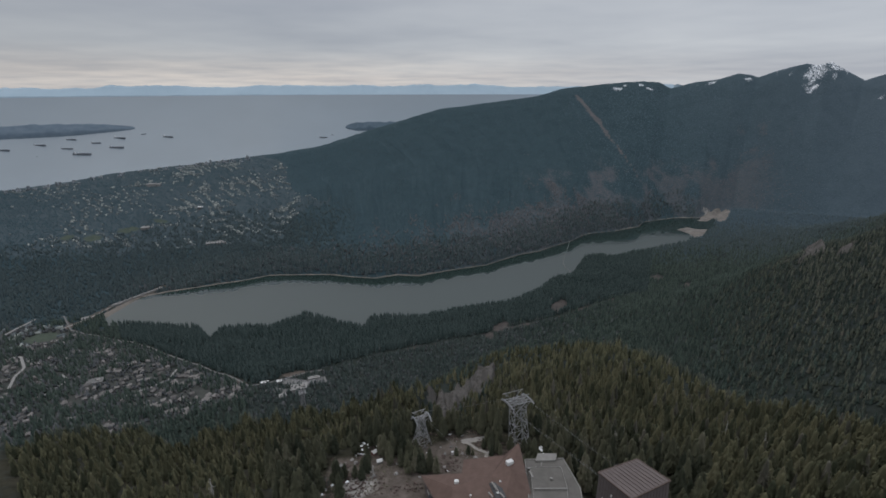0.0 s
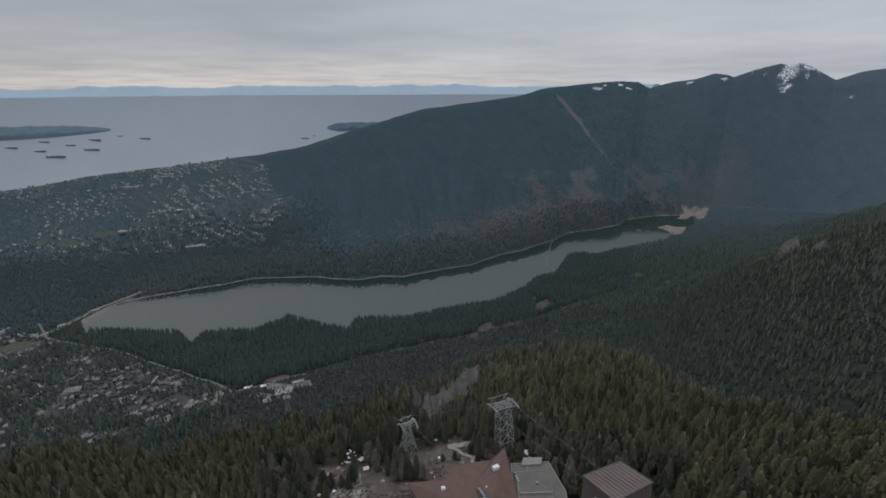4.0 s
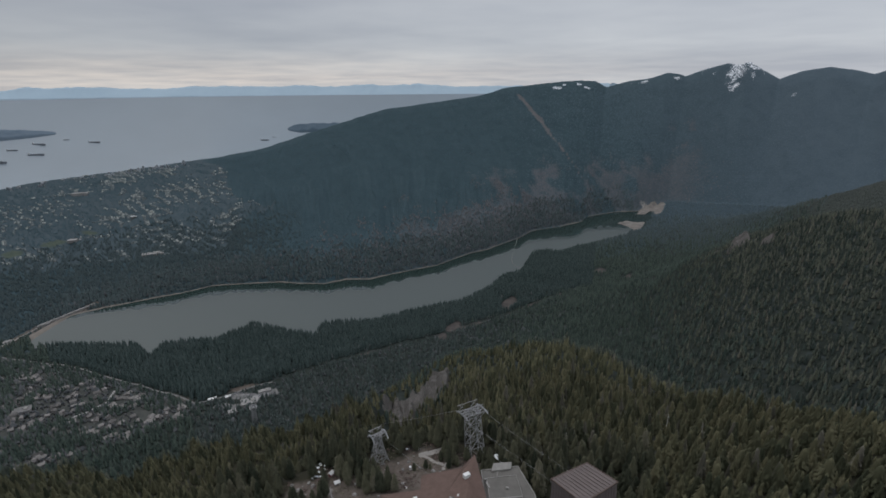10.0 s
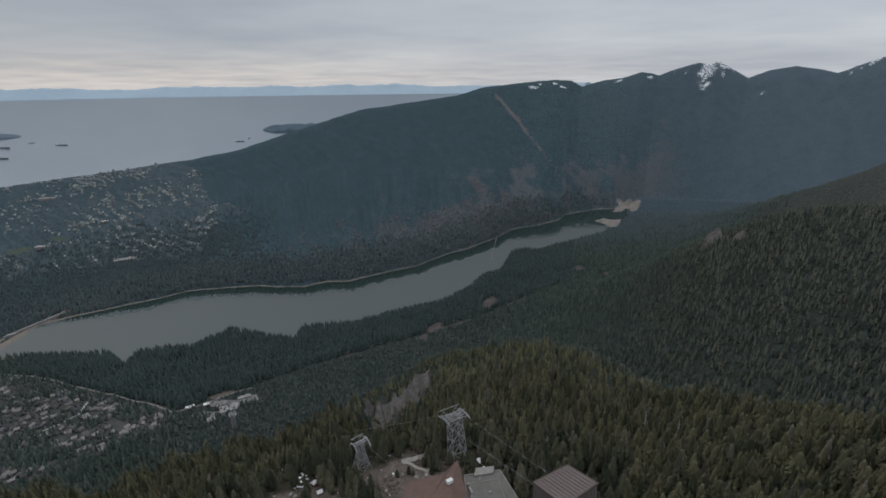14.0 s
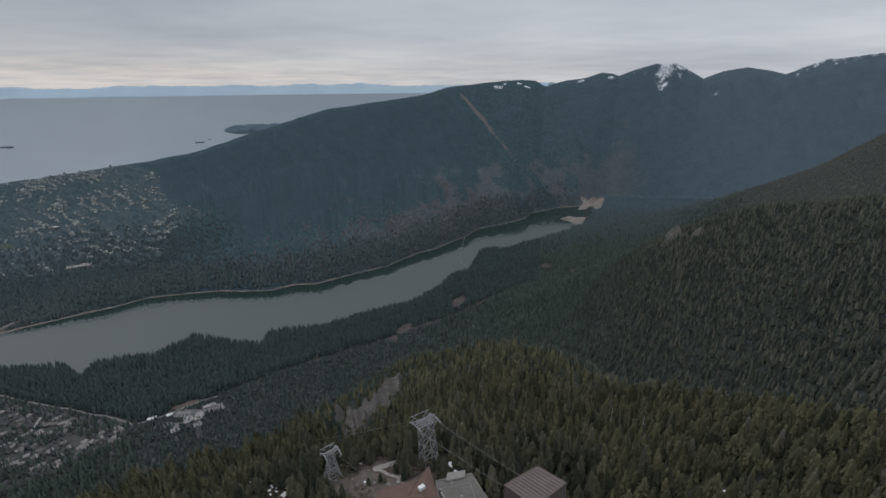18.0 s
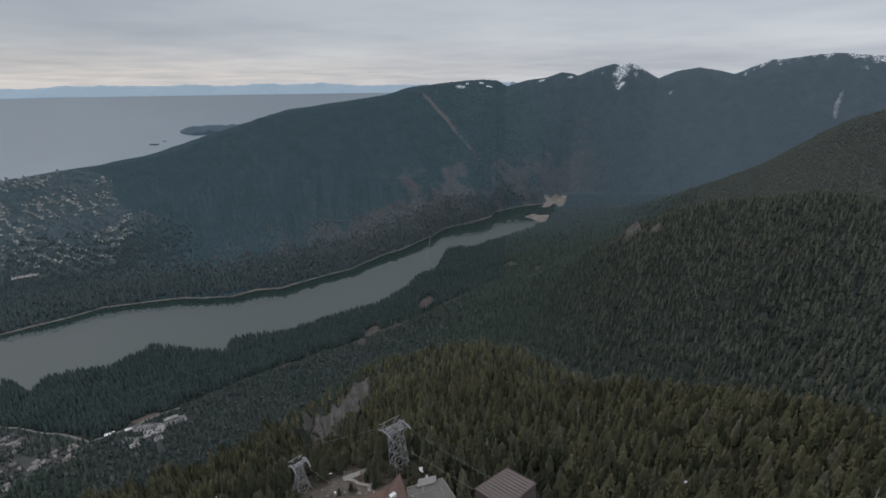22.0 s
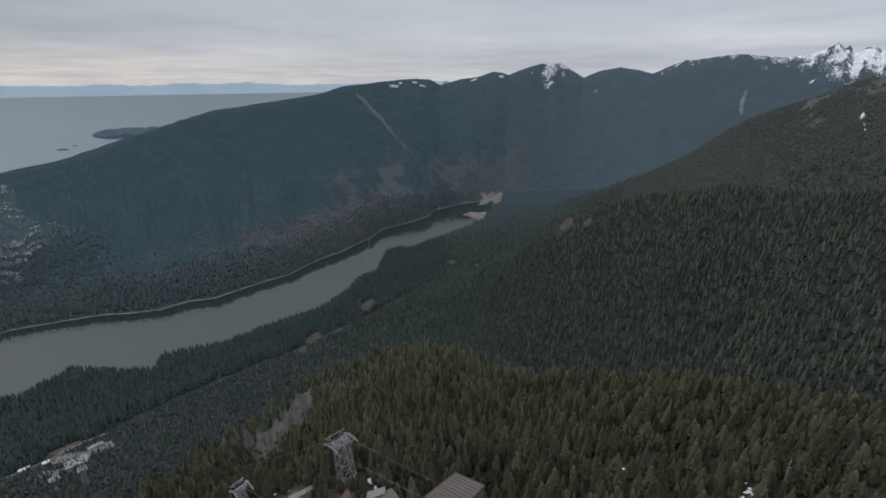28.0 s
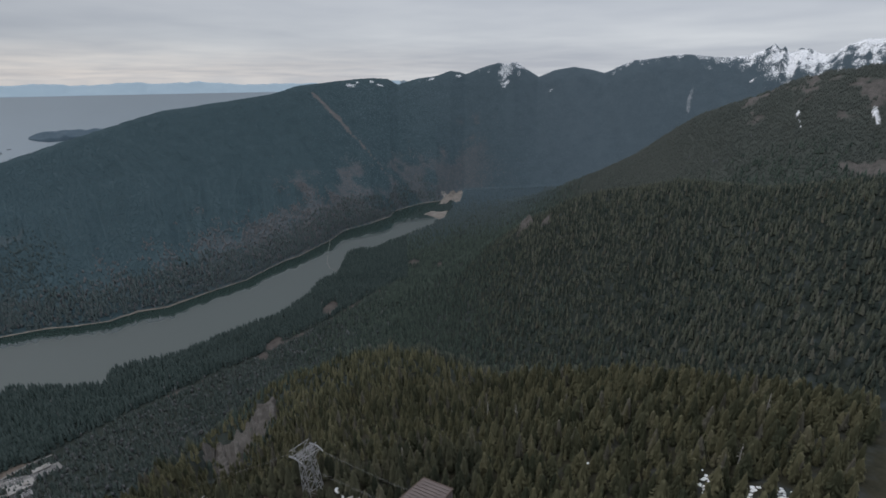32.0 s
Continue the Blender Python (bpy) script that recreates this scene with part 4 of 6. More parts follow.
def wood_low(az, r):
    return wood_far(az, r) & lowland(az, r)


def wood_bare_far(az, r):
    k, c = thinned(az, r, 8)
    return k & (r > 3000) & (chance(az, r, 18) < brown_wood(az, r))


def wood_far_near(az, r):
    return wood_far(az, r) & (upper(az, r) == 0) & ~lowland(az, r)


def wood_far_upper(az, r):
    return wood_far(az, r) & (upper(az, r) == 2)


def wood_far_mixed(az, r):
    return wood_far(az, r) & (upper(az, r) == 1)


# three strengths of haze-blue needles, mixed by distance and direction
plant("conifer_forest_far_mountain", -60, 85, 2050, 4720, 9.2, 130, TV, M_FAR, "conifers covering the far mountainside, blued for haze", 5, 9, 0.5, wood_far_near)
plant("conifer_forest_far_slopes", -60, 85, 2050, 4720, 9.2, 130, TV, M_FARMID, "conifers between the far mountainside and the valley head, paled blue for haze", 4, 8, 0.52, wood_far_mixed)
plant("conifer_forest_valley_head", -60, 85, 2050, 4720, 9.2, 130, TV, M_FAR2, "conifers covering the mountains at the valley head, palest blue for haze", 4, 7, 0.5, wood_far_upper)
plant("conifer_forest_lowland", -60, 0, 2050, 3010, 8.0, 180, TV, M_LOW, "dark green conifers on the wooded flat beyond the dam", 12, 22, 0.24, wood_low)
plant("bare_woodland_valley_head", 0, 45, 3000, 4400, 11.0, 190, TV, M_BARE_FAR, "leafless grey woods low on the far mountains, cooled for haze", 5, 10, 0.5, wood_bare_far)
plant("bare_woodland", -60, 60, 1000, 4400, 10.5, 140, TV, M_BARE, "leafless grey-brown woods on the lower slopes and flats", 9, 18, 0.36, wood_bare)


def wood_garden(az, r):
    return open_ground(az, r) & near_suburb(az, r) & (fbm(r * np.sin(np.radians(az)), r * np.cos(np.radians(az)), 45, 83) > -0.05)


plant("bare_woodland_foot", -25, 20, 820, 1900, 17, 197, TB, M_BARE, "leafless grey-brown trees among the conifers at the mountain's foot", 8, 14, 0.3, wood_foot)
plant("bare_garden_trees", -47, -23, 1175, 2250, 8.6, 195, TB, M_BARE, "leafless grey-brown garden trees between the houses", 6, 12, 0.36, wood_garden)


def wood_shore(az, r):
    _, far = lake_span(az)
    return open_ground(az, r) & (r > far + 6) & (chance(az, r, 21) < (0.9 - (r - far) / 260) * np.interp(az, [-36, -30, 20, 29], [0.4, 1, 1, 0]))


plant("conifer_forest_shore", -36, 29, 2100, 3750, 7.6, 150, TF, M_SHORE, "tall dark conifers crowding the far shore of the lake", 18, 33, 0.18, wood_shore)
plant("bare_woodland_shore", -36, 29, 2100, 3750, 10.5, 160, TB, M_BARE, "leafless trees between conifers on the far shore", 12, 20, 0.17, wood_shore)


# ---------------------------------------------------------------- small builders
def part(name, bm, mat, parent=None, label="", smooth=False):
    """Links a bmesh as one mesh object, under a thing or a part."""
    me = bpy.data.meshes.new(name)
    bm.to_mesh(me)
    bm.free()
    if smooth:
        for p in me.polygons:
            p.use_smooth = True
    me.materials.append(mat)
    ob = new(name, me)
    ob.parent = parent
    if label:
        ob["label"] = label
    return ob


def thing(name, place, label, category, group="", turn=0.0):
    """An Empty at a thing's base, which carries its parts."""
    ob = new(name)
    ob.location = place
    ob.rotation_euler = (0, 0, radians(turn))
    return tagged(ob, label, category, group)


def box(bm, centre, size, turn=0.0, bevel=0.0):
    r = bmesh.ops.create_cube(bm, size=1.0, matrix=pose(*centre, 0, 0, turn) @ Matrix.Diagonal((*size, 1)))
    if bevel:
        bmesh.ops.bevel(bm, geom=list({e for v in r["verts"] for e in v.link_edges}), offset=bevel, segments=1, affect="EDGES")
    return bm


def beam(bm, a, b, w, sides=4):
    """A straight member from a to b."""
    a, b = Vector(a), Vector(b)
    d = b - a
    q = d.to_track_quat("Z", "Y").to_matrix().to_4x4()
    bmesh.ops.create_cone(bm, cap_ends=True, segments=sides, radius1=w * 0.7071, radius2=w * 0.7071, depth=d.length,
                          matrix=Matrix.Translation((a + b) / 2) @ q @ pose(0, 0, 0, 0, 0, 45))
    return bm


def rail(bm, pts, w):
    """One bent bar of square section through a run of points."""
    rings = []
    for i, p in enumerate(pts):
        d = (Vector(pts[min(i + 1, len(pts) - 1)]) - Vector(pts[max(i - 1, 0)])).normalized()
        a = d.cross(Vector((0, 0, 1))).normalized() * w / 2
        b = a.cross(d).normalized() * w / 2
        rings.append([bm.verts.new(Vector(p) + q) for q in (a + b, b - a, -a - b, a - b)])
    for r0, r1 in zip(rings[:-1], rings[1:]):
        for k in range(4):
            bm.faces.new((r0[k], r0[(k + 1) % 4], r1[(k + 1) % 4], r1[k]))
    bm.faces.new(rings[0][::-1])
    bm.faces.new(rings[-1])
    bmesh.ops.recalc_face_normals(bm, faces=bm.faces)
    return bm


def prism(bm, outline, z0, z1):
    """An upright block over an outline of (x, y) points; z1 may be one height or one for each point."""
    tops = z1 if isinstance(z1, (list, tuple)) else [z1] * len(outline)
    lo = [bm.verts.new((x, y, z0)) for x, y in outline]
    hi = [bm.verts.new((x, y, z)) for (x, y), z in zip(outline, tops)]
    n = len(lo)
    bm.faces.new(lo[::-1])
    bm.faces.new(hi)
    for i in range(n):
        bm.faces.new((lo[i], lo[(i + 1) % n], hi[(i + 1) % n], hi[i]))
    bmesh.ops.recalc_face_normals(bm, faces=bm.faces)
    return bm


def slab(bm, pts, thick):
    """A thick plate over corner points in space, dropped straight down by its thickness."""
    hi = [bm.verts.new(p) for p in pts]
    lo = [bm.verts.new((p[0], p[1], p[2] - thick)) for p in pts]
    n = len(pts)
    bm.faces.new(hi)
    bm.faces.new(lo[::-1])
    for i in range(n):
        bm.faces.new((lo[i], lo[(i + 1) % n], hi[(i + 1) % n], hi[i]))
    bmesh.ops.recalc_face_normals(bm, faces=bm.faces)
    return bm


def B():
    return bmesh.new()


M_STEEL = material("galvanised_steel", (0.19, 0.19, 0.195), (0.31, 0.31, 0.315), rough=0.55, scale=0.6, metal=0.25, spec=0.4)
M_STEEL_DULL = material("weathered_steel", (0.20, 0.21, 0.22), (0.34, 0.35, 0.36), rough=0.6, scale=0.6, metal=0.2)
M_CABLE = material("steel_cable", (0.20, 0.20, 0.205), (0.28, 0.28, 0.29), rough=0.5, scale=0.5, metal=0.4)
M_ROOF = material("brown_shingle_roof", (0.082, 0.054, 0.045), (0.118, 0.080, 0.067), rough=0.85, scale=0.25, bump=0.3, bump_scale=1.2)
M_ROOF_EDGE = material("dark_roof_edge", (0.07, 0.05, 0.043), (0.10, 0.075, 0.065), scale=0.5)
M_RIB = material("worn_rib_metal", (0.088, 0.069, 0.065), (0.122, 0.097, 0.091), rough=0.5, scale=0.3, spec=0.4)
M_METALROOF = material("brown_ribbed_metal", (0.080, 0.063, 0.060), (0.115, 0.091, 0.086), rough=0.55, scale=0.15, spec=0.4)
M_WALL = material("dark_brown_cladding", (0.095, 0.080, 0.080), (0.130, 0.112, 0.110), rough=0.7, scale=0.3)
M_GRAVELROOF = material("grey_flat_roof", (0.084, 0.079, 0.072), (0.135, 0.127, 0.117), scale=0.12, detail=8, bump=0.2, bump_scale=2.0)
M_PARAPET = material("pale_metal_parapet", (0.165, 0.157, 0.146), (0.245, 0.235, 0.22), rough=0.6, scale=0.4)
M_RED = material("dark_red_wall", (0.13, 0.05, 0.055), (0.18, 0.075, 0.08), scale=0.4)
M_WHITE = material("white_painted_metal", (0.46, 0.46, 0.455), (0.62, 0.62, 0.61), rough=0.5, scale=0.8)
M_DARK = material("dark_equipment", (0.035, 0.036, 0.038), (0.07, 0.07, 0.072), rough=0.6, scale=0.5)
M_CONCRETE = material("worn_concrete", (0.17, 0.165, 0.16), (0.29, 0.28, 0.27), scale=0.2, bump=0.2, bump_scale=1.5)
M_PATH = material("pale_gravel_path", (0.185, 0.172, 0.158), (0.29, 0.27, 0.25), scale=0.25)
M_ASPHALT = material("worn_asphalt", (0.10, 0.10, 0.10), (0.17, 0.165, 0.16), scale=0.08)
M_BAR = material("river_gravel", (0.078, 0.070, 0.064), (0.190, 0.172, 0.155), scale=0.03, detail=8)
M_SNOW = material("old_snow", (0.66, 0.68, 0.71), (0.86, 0.87, 0.88), rough=0.8, scale=0.5, bump=0.3, bump_scale=0.7)
M_ROCK = material("grey_cliff_rock", (0.04884, 0.04488, 0.04158), (0.1043, 0.09702, 0.09042), rough=0.9, scale=0.06, detail=10, bump=0.7, bump_scale=0.16)
M_BOULDER = material("pale_boulder", (0.13, 0.125, 0.12), (0.26, 0.25, 0.24), scale=0.4, obj_random=0.4)
M_BARK = material("grey_brown_bark", (0.075, 0.062, 0.052), (0.14, 0.12, 0.105), scale=0.8)
M_DEAD = material("bleached_dead_wood", (0.25, 0.235, 0.225), (0.38, 0.365, 0.35), scale=0.6)
M_GLASS = material("dark_window_glass", (0.025, 0.028, 0.032), (0.04, 0.045, 0.05), rough=0.12, spec=0.6, scale=0.3)


# ---------------------------------------------------------------- rock faces
def outcrop(name, a0, half, r0, r1, rise, seed, label):
    """A slab of bare rock bedded in the hillside: it steps up from its foot to a broken brow and drops away behind, split by clefts."""
    def shape(u, w):
        a = a0 + (2 * u - 1) * half * 1.15
        r = r0 - 4 + (r1 - r0 + 8) * w
        x, y = r * np.sin(np.radians(a)), r * np.cos(np.radians(a))
        brow = 0.72 + 0.16 * grid_noise(u * 4, u * 0, seed)
        ramp = np.where(w < brow, np.clip(w / brow, 0, 1) ** 0.85, 1 - 1.6 * (w - brow) / (1 - brow))
        side = np.clip((1 - np.abs(2 * u - 1) * 1.15 + 0.22 * grid_noise(u * 0 + seed, w * 5, seed + 1)) * 3.2, -0.3, 1)
        crown = 0.78 + 0.3 * grid_noise(u * 3.3 + 0.4, w * 0.8, seed + 2)
        facet = np.floor(3.2 * grid_noise(u * 5 + w * 1.4, w * 2.6, seed + 3)) / 3.2
        cleft = np.clip(0.12 - np.abs(grid_noise(u * 2.6 + w * 0.9, w * 0.7, seed + 4)), 0, 1) / 0.12
        z = ground_height(a, r) + rise * ramp * side * crown * (1 + 0.16 * facet) - 0.2 * rise * cleft * ramp + 0.05 * rise * grid_noise(u * 22, w * 22, seed + 5) - 1.5
        return np.stack([x, y, z], -1)
    V, F = sheet(np.linspace(0, 1, 64), np.linspace(0, 1, 64), shape)
    ob = new(name, mesh_of(name, V, F, [M_ROCK]))
    return tagged(ob, label, "rock face", kind="structure")


for name, a0, half, r0, r1, rise, seed, label in OUTCROPS:
    outcrop(name, a0, half, r0, r1, rise, seed, label)


# ---------------------------------------------------------------- tramway towers
def lattice_tower(place, turn, height, foot, neck, arm, label, detailed=True, tilt=0.0, curl=5.2, girders=(-0.3, -0.1, 0.1, 0.3)):
    """A four-legged lattice tower with a wide saddle platform and a portal frame on top."""
    t = thing("tramway_tower", place, label, "tower", "tramway towers", turn)
    t.rotation_euler[0] = radians(-tilt)
    w = 0.32 if detailed else 0.9
    corner = ((-1, -1), (1, -1), (1, 1), (-1, 1))

    def at(k, u):
        s = neck + (foot - neck) * (1 - u) ** 1.5
        return (corner[k % 4][0] * s / 2, corner[k % 4][1] * s / 2 * 0.8, height * u)
    for k in range(4):
        part("leg", rail(B(), [at(k, q / 5) for q in range(6)], w * 1.2), M_STEEL, t)
        bm = B()
        box(bm, (*at(k, 0)[:2], -1.2), (2.2, 2.2, 3.6), 0, 0.15)
        part("footing", bm, M_CONCRETE, t)
    levels = [0, 0.3, 0.56, 0.8, 1.0]
    for a, b in zip(levels[:-1], levels[1:]):
        for k in range(4):
            part("brace", beam(B(), at(k, a), at(k + 1, b), w * 0.8), M_STEEL, t)
            part("brace", beam(B(), at(k + 1, a), at(k, b), w * 0.8), M_STEEL, t)
            part("girt", beam(B(), at(k, b), at(k + 1, b), w * 0.8), M_STEEL, t)
    # saddle arms: two curved shoes along the line, on a cross girder
    for s in (-1, 1):
        run = []
        for i in range(11):
            u = i / 10 - 0.5
            run.append((s * arm / 2, u * arm * 0.95, height + 1.2 - curl * u * u * (1 + 0.2 * abs(u))))
        shoe = part("saddle", rail(B(), run, w * 2.4), M_STEEL, t, "curved pale steel cable saddle")
        for i in range(-4, 5):
            bm = B()
            box(bm, (s * (arm / 2 + 0.1), i * arm * 0.1, height + 1.75 - curl * (i * 0.1) ** 2), (0.5, 0.6, 0.5))
            part("roller", bm, M_STEEL_DULL, shoe)
        for y in (-0.28, 0.0, 0.28):
            part("strut", beam(B(), (s * neck / 2, y * neck, height * 0.88), (s * arm / 2, y * arm, height + 0.4), w), M_STEEL, t)
    for y in girders:
        part("cross_girder", beam(B(), (-arm / 2, y * arm, height + 0.6), (arm / 2, y * arm, height + 0.6), w * 1.1), M_STEEL, t)
    for y0, y1 in zip(girders[:-1], girders[1:]):
        part("deck_brace", beam(B(), (-arm / 2, y0 * arm, height + 0.6), (arm / 2, y1 * arm, height + 0.6), w * 0.7), M_STEEL, t)
        part("deck_brace", beam(B(), (arm / 2, y0 * arm, height + 0.6), (-arm / 2, y1 * arm, height + 0.6), w * 0.7), M_STEEL, t)
    # portal frame above
    top = height + 0.27 * arm
    for y in (-0.12, 0.38):
        for s in (-1, 1):
            part("portal_post", beam(B(), (s * arm * 0.16, y * arm, height + 0.6), (s * arm * 0.42, y * arm, top), w), M_STEEL, t)
            part("portal_brace", beam(B(), (s * arm * 0.42, y * arm, height + 0.6), (s * arm * 0.16, y * arm, top), w * 0.6), M_STEEL, t)
        part("portal_beam", beam(B(), (-arm * 0.5, y * arm, top), (arm * 0.5, y * arm, top), w * 1.1), M_STEEL, t)
    # ladder
    bm = B()
    for s in (-0.3, 0.3):
        beam(bm, (s, -foot * 0.4, 1), (s, -neck * 0.4, height), 0.12)
    for i in range(16):
        u = i / 16
        beam(bm, (-0.3, -(foot + (neck - foot) * u) * 0.4, 1 + (height - 1) * u), (0.3, -(foot + (neck - foot) * u) * 0.4, 1 + (height - 1) * u), 0.1)
    part("ladder", bm, M_STEEL_DULL, t)
    return t


TOWER_A = (53.0, 287.0, 577.0)
HEAD_A = Vector((51.0, 292.0, 613.2))
TOWER_B = (-15.5, 290.0, 576.0)
lattice_tower(TOWER_A, 22, 36.5, 12.0, 9.0, 16.5, "tall grey steel lattice tramway tower with wide saddle head", True, 8.5)
lattice_tower(TOWER_B, 30, 25.5, 13.0, 3.6, 10.5, "grey steel lattice tramway tower with narrow neck, on bare ground", True, 0.0, 13.0, (-0.14, 0.14))
low_a = (-336.8, 1014.2)
lattice_tower((*low_a, ground_at(*low_a)), 20, 42, 13, 7, 14, "distant grey steel lattice tramway tower above the valley trees", False)


def cable(name, a, b, sag, w, label):
    a, b = Vector(a), Vector(b)
    run = [a.lerp(b, i / 24) - Vector((0, 0, 4 * sag * i / 24 * (1 - i / 24))) for i in range(25)]
    ob = part(name, rail(B(), run, w), M_CABLE)
    return tagged(ob, label, "cable", "tramway cables")


# ---------------------------------------------------------------- upper terminal
TL, TT_, TR, TB_ = (83.2, 216.1, 622.0), (105.8, 221.7, 626.0), (116.5, 204.7, 627.0), (93.8, 195.7, 624.0)


def terminal():
    t = thing("tramway_terminal", ((TL[0] + TR[0]) / 2, (TL[1] + TR[1]) / 2, 588), "brown metal-clad tramway terminal with ribbed sloping roof", "building")
    o = Vector(t.location)
    q = [Vector(p) - o for p in (TL, TT_, TR, TB_)]
    mid = sum(q, Vector()) / 4
    foot = [mid + (p - mid) * 0.985 for p in q]
    foot[2] = mid + (q[2] - mid) * 1.14
    n = 4
    for i in range(n):
        a, b = foot[i], foot[(i + 1) % n]
        ta, tb = mid + (q[i] - mid) * 0.975, mid + (q[(i + 1) % n] - mid) * 0.975
        bm = B()
        c = (ta + tb) / 2 - mid
        inn = Vector((c.x, c.y, 0)).normalized() * -0.5
        pts = [Vector((a.x, a.y, -6)), Vector((b.x, b.y, -6)), Vector((tb.x, tb.y, tb.z - 0.7)), Vector((ta.x, ta.y, ta.z - 0.7))]
        f = [bm.verts.new(p) for p in pts]
        g = [bm.verts.new(p + inn) for p in pts]
        bm.faces.new(f)
        bm.faces.new(g[::-1])
        for k in range(4):
            bm.faces.new((f[k], f[(k + 1) % 4], g[(k + 1) % 4], g[k]))
        bmesh.ops.recalc_face_normals(bm, faces=bm.faces)
        wall = part("wall", bm, M_WALL, t)
        for k in range(1, 12):
            u = k / 12
            part("wall_seam", beam(B(), pts[0].lerp(pts[1], u) - inn * 0.1, pts[3].lerp(pts[2], u) - inn * 0.1, 0.16), M_ROOF_EDGE, wall)
        if i in (3, 2):
            for u, v in ((0.25, 0.7), (0.55, 0.82), (0.8, 0.66)):
                p = pts[0].lerp(pts[1], u).lerp(pts[3].lerp(pts[2], u), v) - inn * 0.6
                bm = B()
                box(bm, p, (0.7, 0.7, 1.4), 0, 0.08)
                part("floodlight", bm, M_WHITE, wall, "small white floodlight")
    roof = part("roof", slab(B(), [mid + (p - mid) * 1.02 for p in q], 0.7), M_METALROOF, t, "brown ribbed metal roof")
    for k in range(1, 11):
        u = k / 11
        part("rib", beam(B(), q[0].lerp(q[1], u) + Vector((0, 0, 0.1)), q[3].lerp(q[2], u) + Vector((0, 0, 0.1)), 0.34), M_RIB, roof)
    for k in range(4):
        part("fascia", beam(B(), q[k], q[(k + 1) % 4], 0.5), M_ROOF_EDGE, roof)
    return t


terminal()
m1, m2 = Vector(TL).lerp(Vector(TT_), 0.1), Vector(TL).lerp(Vector(TT_), 0.62)
head = HEAD_A
cable("track_cable", head + Vector((10.2, -4.2, 0)), m2 - Vector((0, 0, 4.5)), 0.6, 0.055, "taut dark steel tramway cable")
cable("track_cable", head + Vector((11.0, -3.9, 0)), m2 - Vector((-1.2, 0, 4.5)), 0.6, 0.055, "taut dark steel tramway cable")
cable("track_cable", head + Vector((-4.7, -10.3, 0)), m1 - Vector((0, 0, 4.5)), 0.6, 0.055, "taut dark steel tramway cable")
cable("track_cable", head + Vector((-3.9, -10.0, 0)), m1 - Vector((-1.2, 0, 4.5)), 0.6, 0.055, "taut dark steel tramway cable")
la = Vector((*low_a, ground_at(*low_a) + 42))
cable("haul_cable", head + Vector((-6, 4, 0)), la + Vector((-5, 4, 0)), 34, 0.08, "long sagging haul cable down to the valley")
cable("haul_cable", head + Vector((6, 6, 0)), la + Vector((6, 4, 0)), 34, 0.08, "long sagging haul cable down to the valley")
hb = Vector(TOWER_B) + Vector((0, 0, 25.5))
cable("guy_cable", hb + Vector((4.5, -3, 0)), (16, 262, 592), 1.0, 0.07, "thin steel cable to the ground")


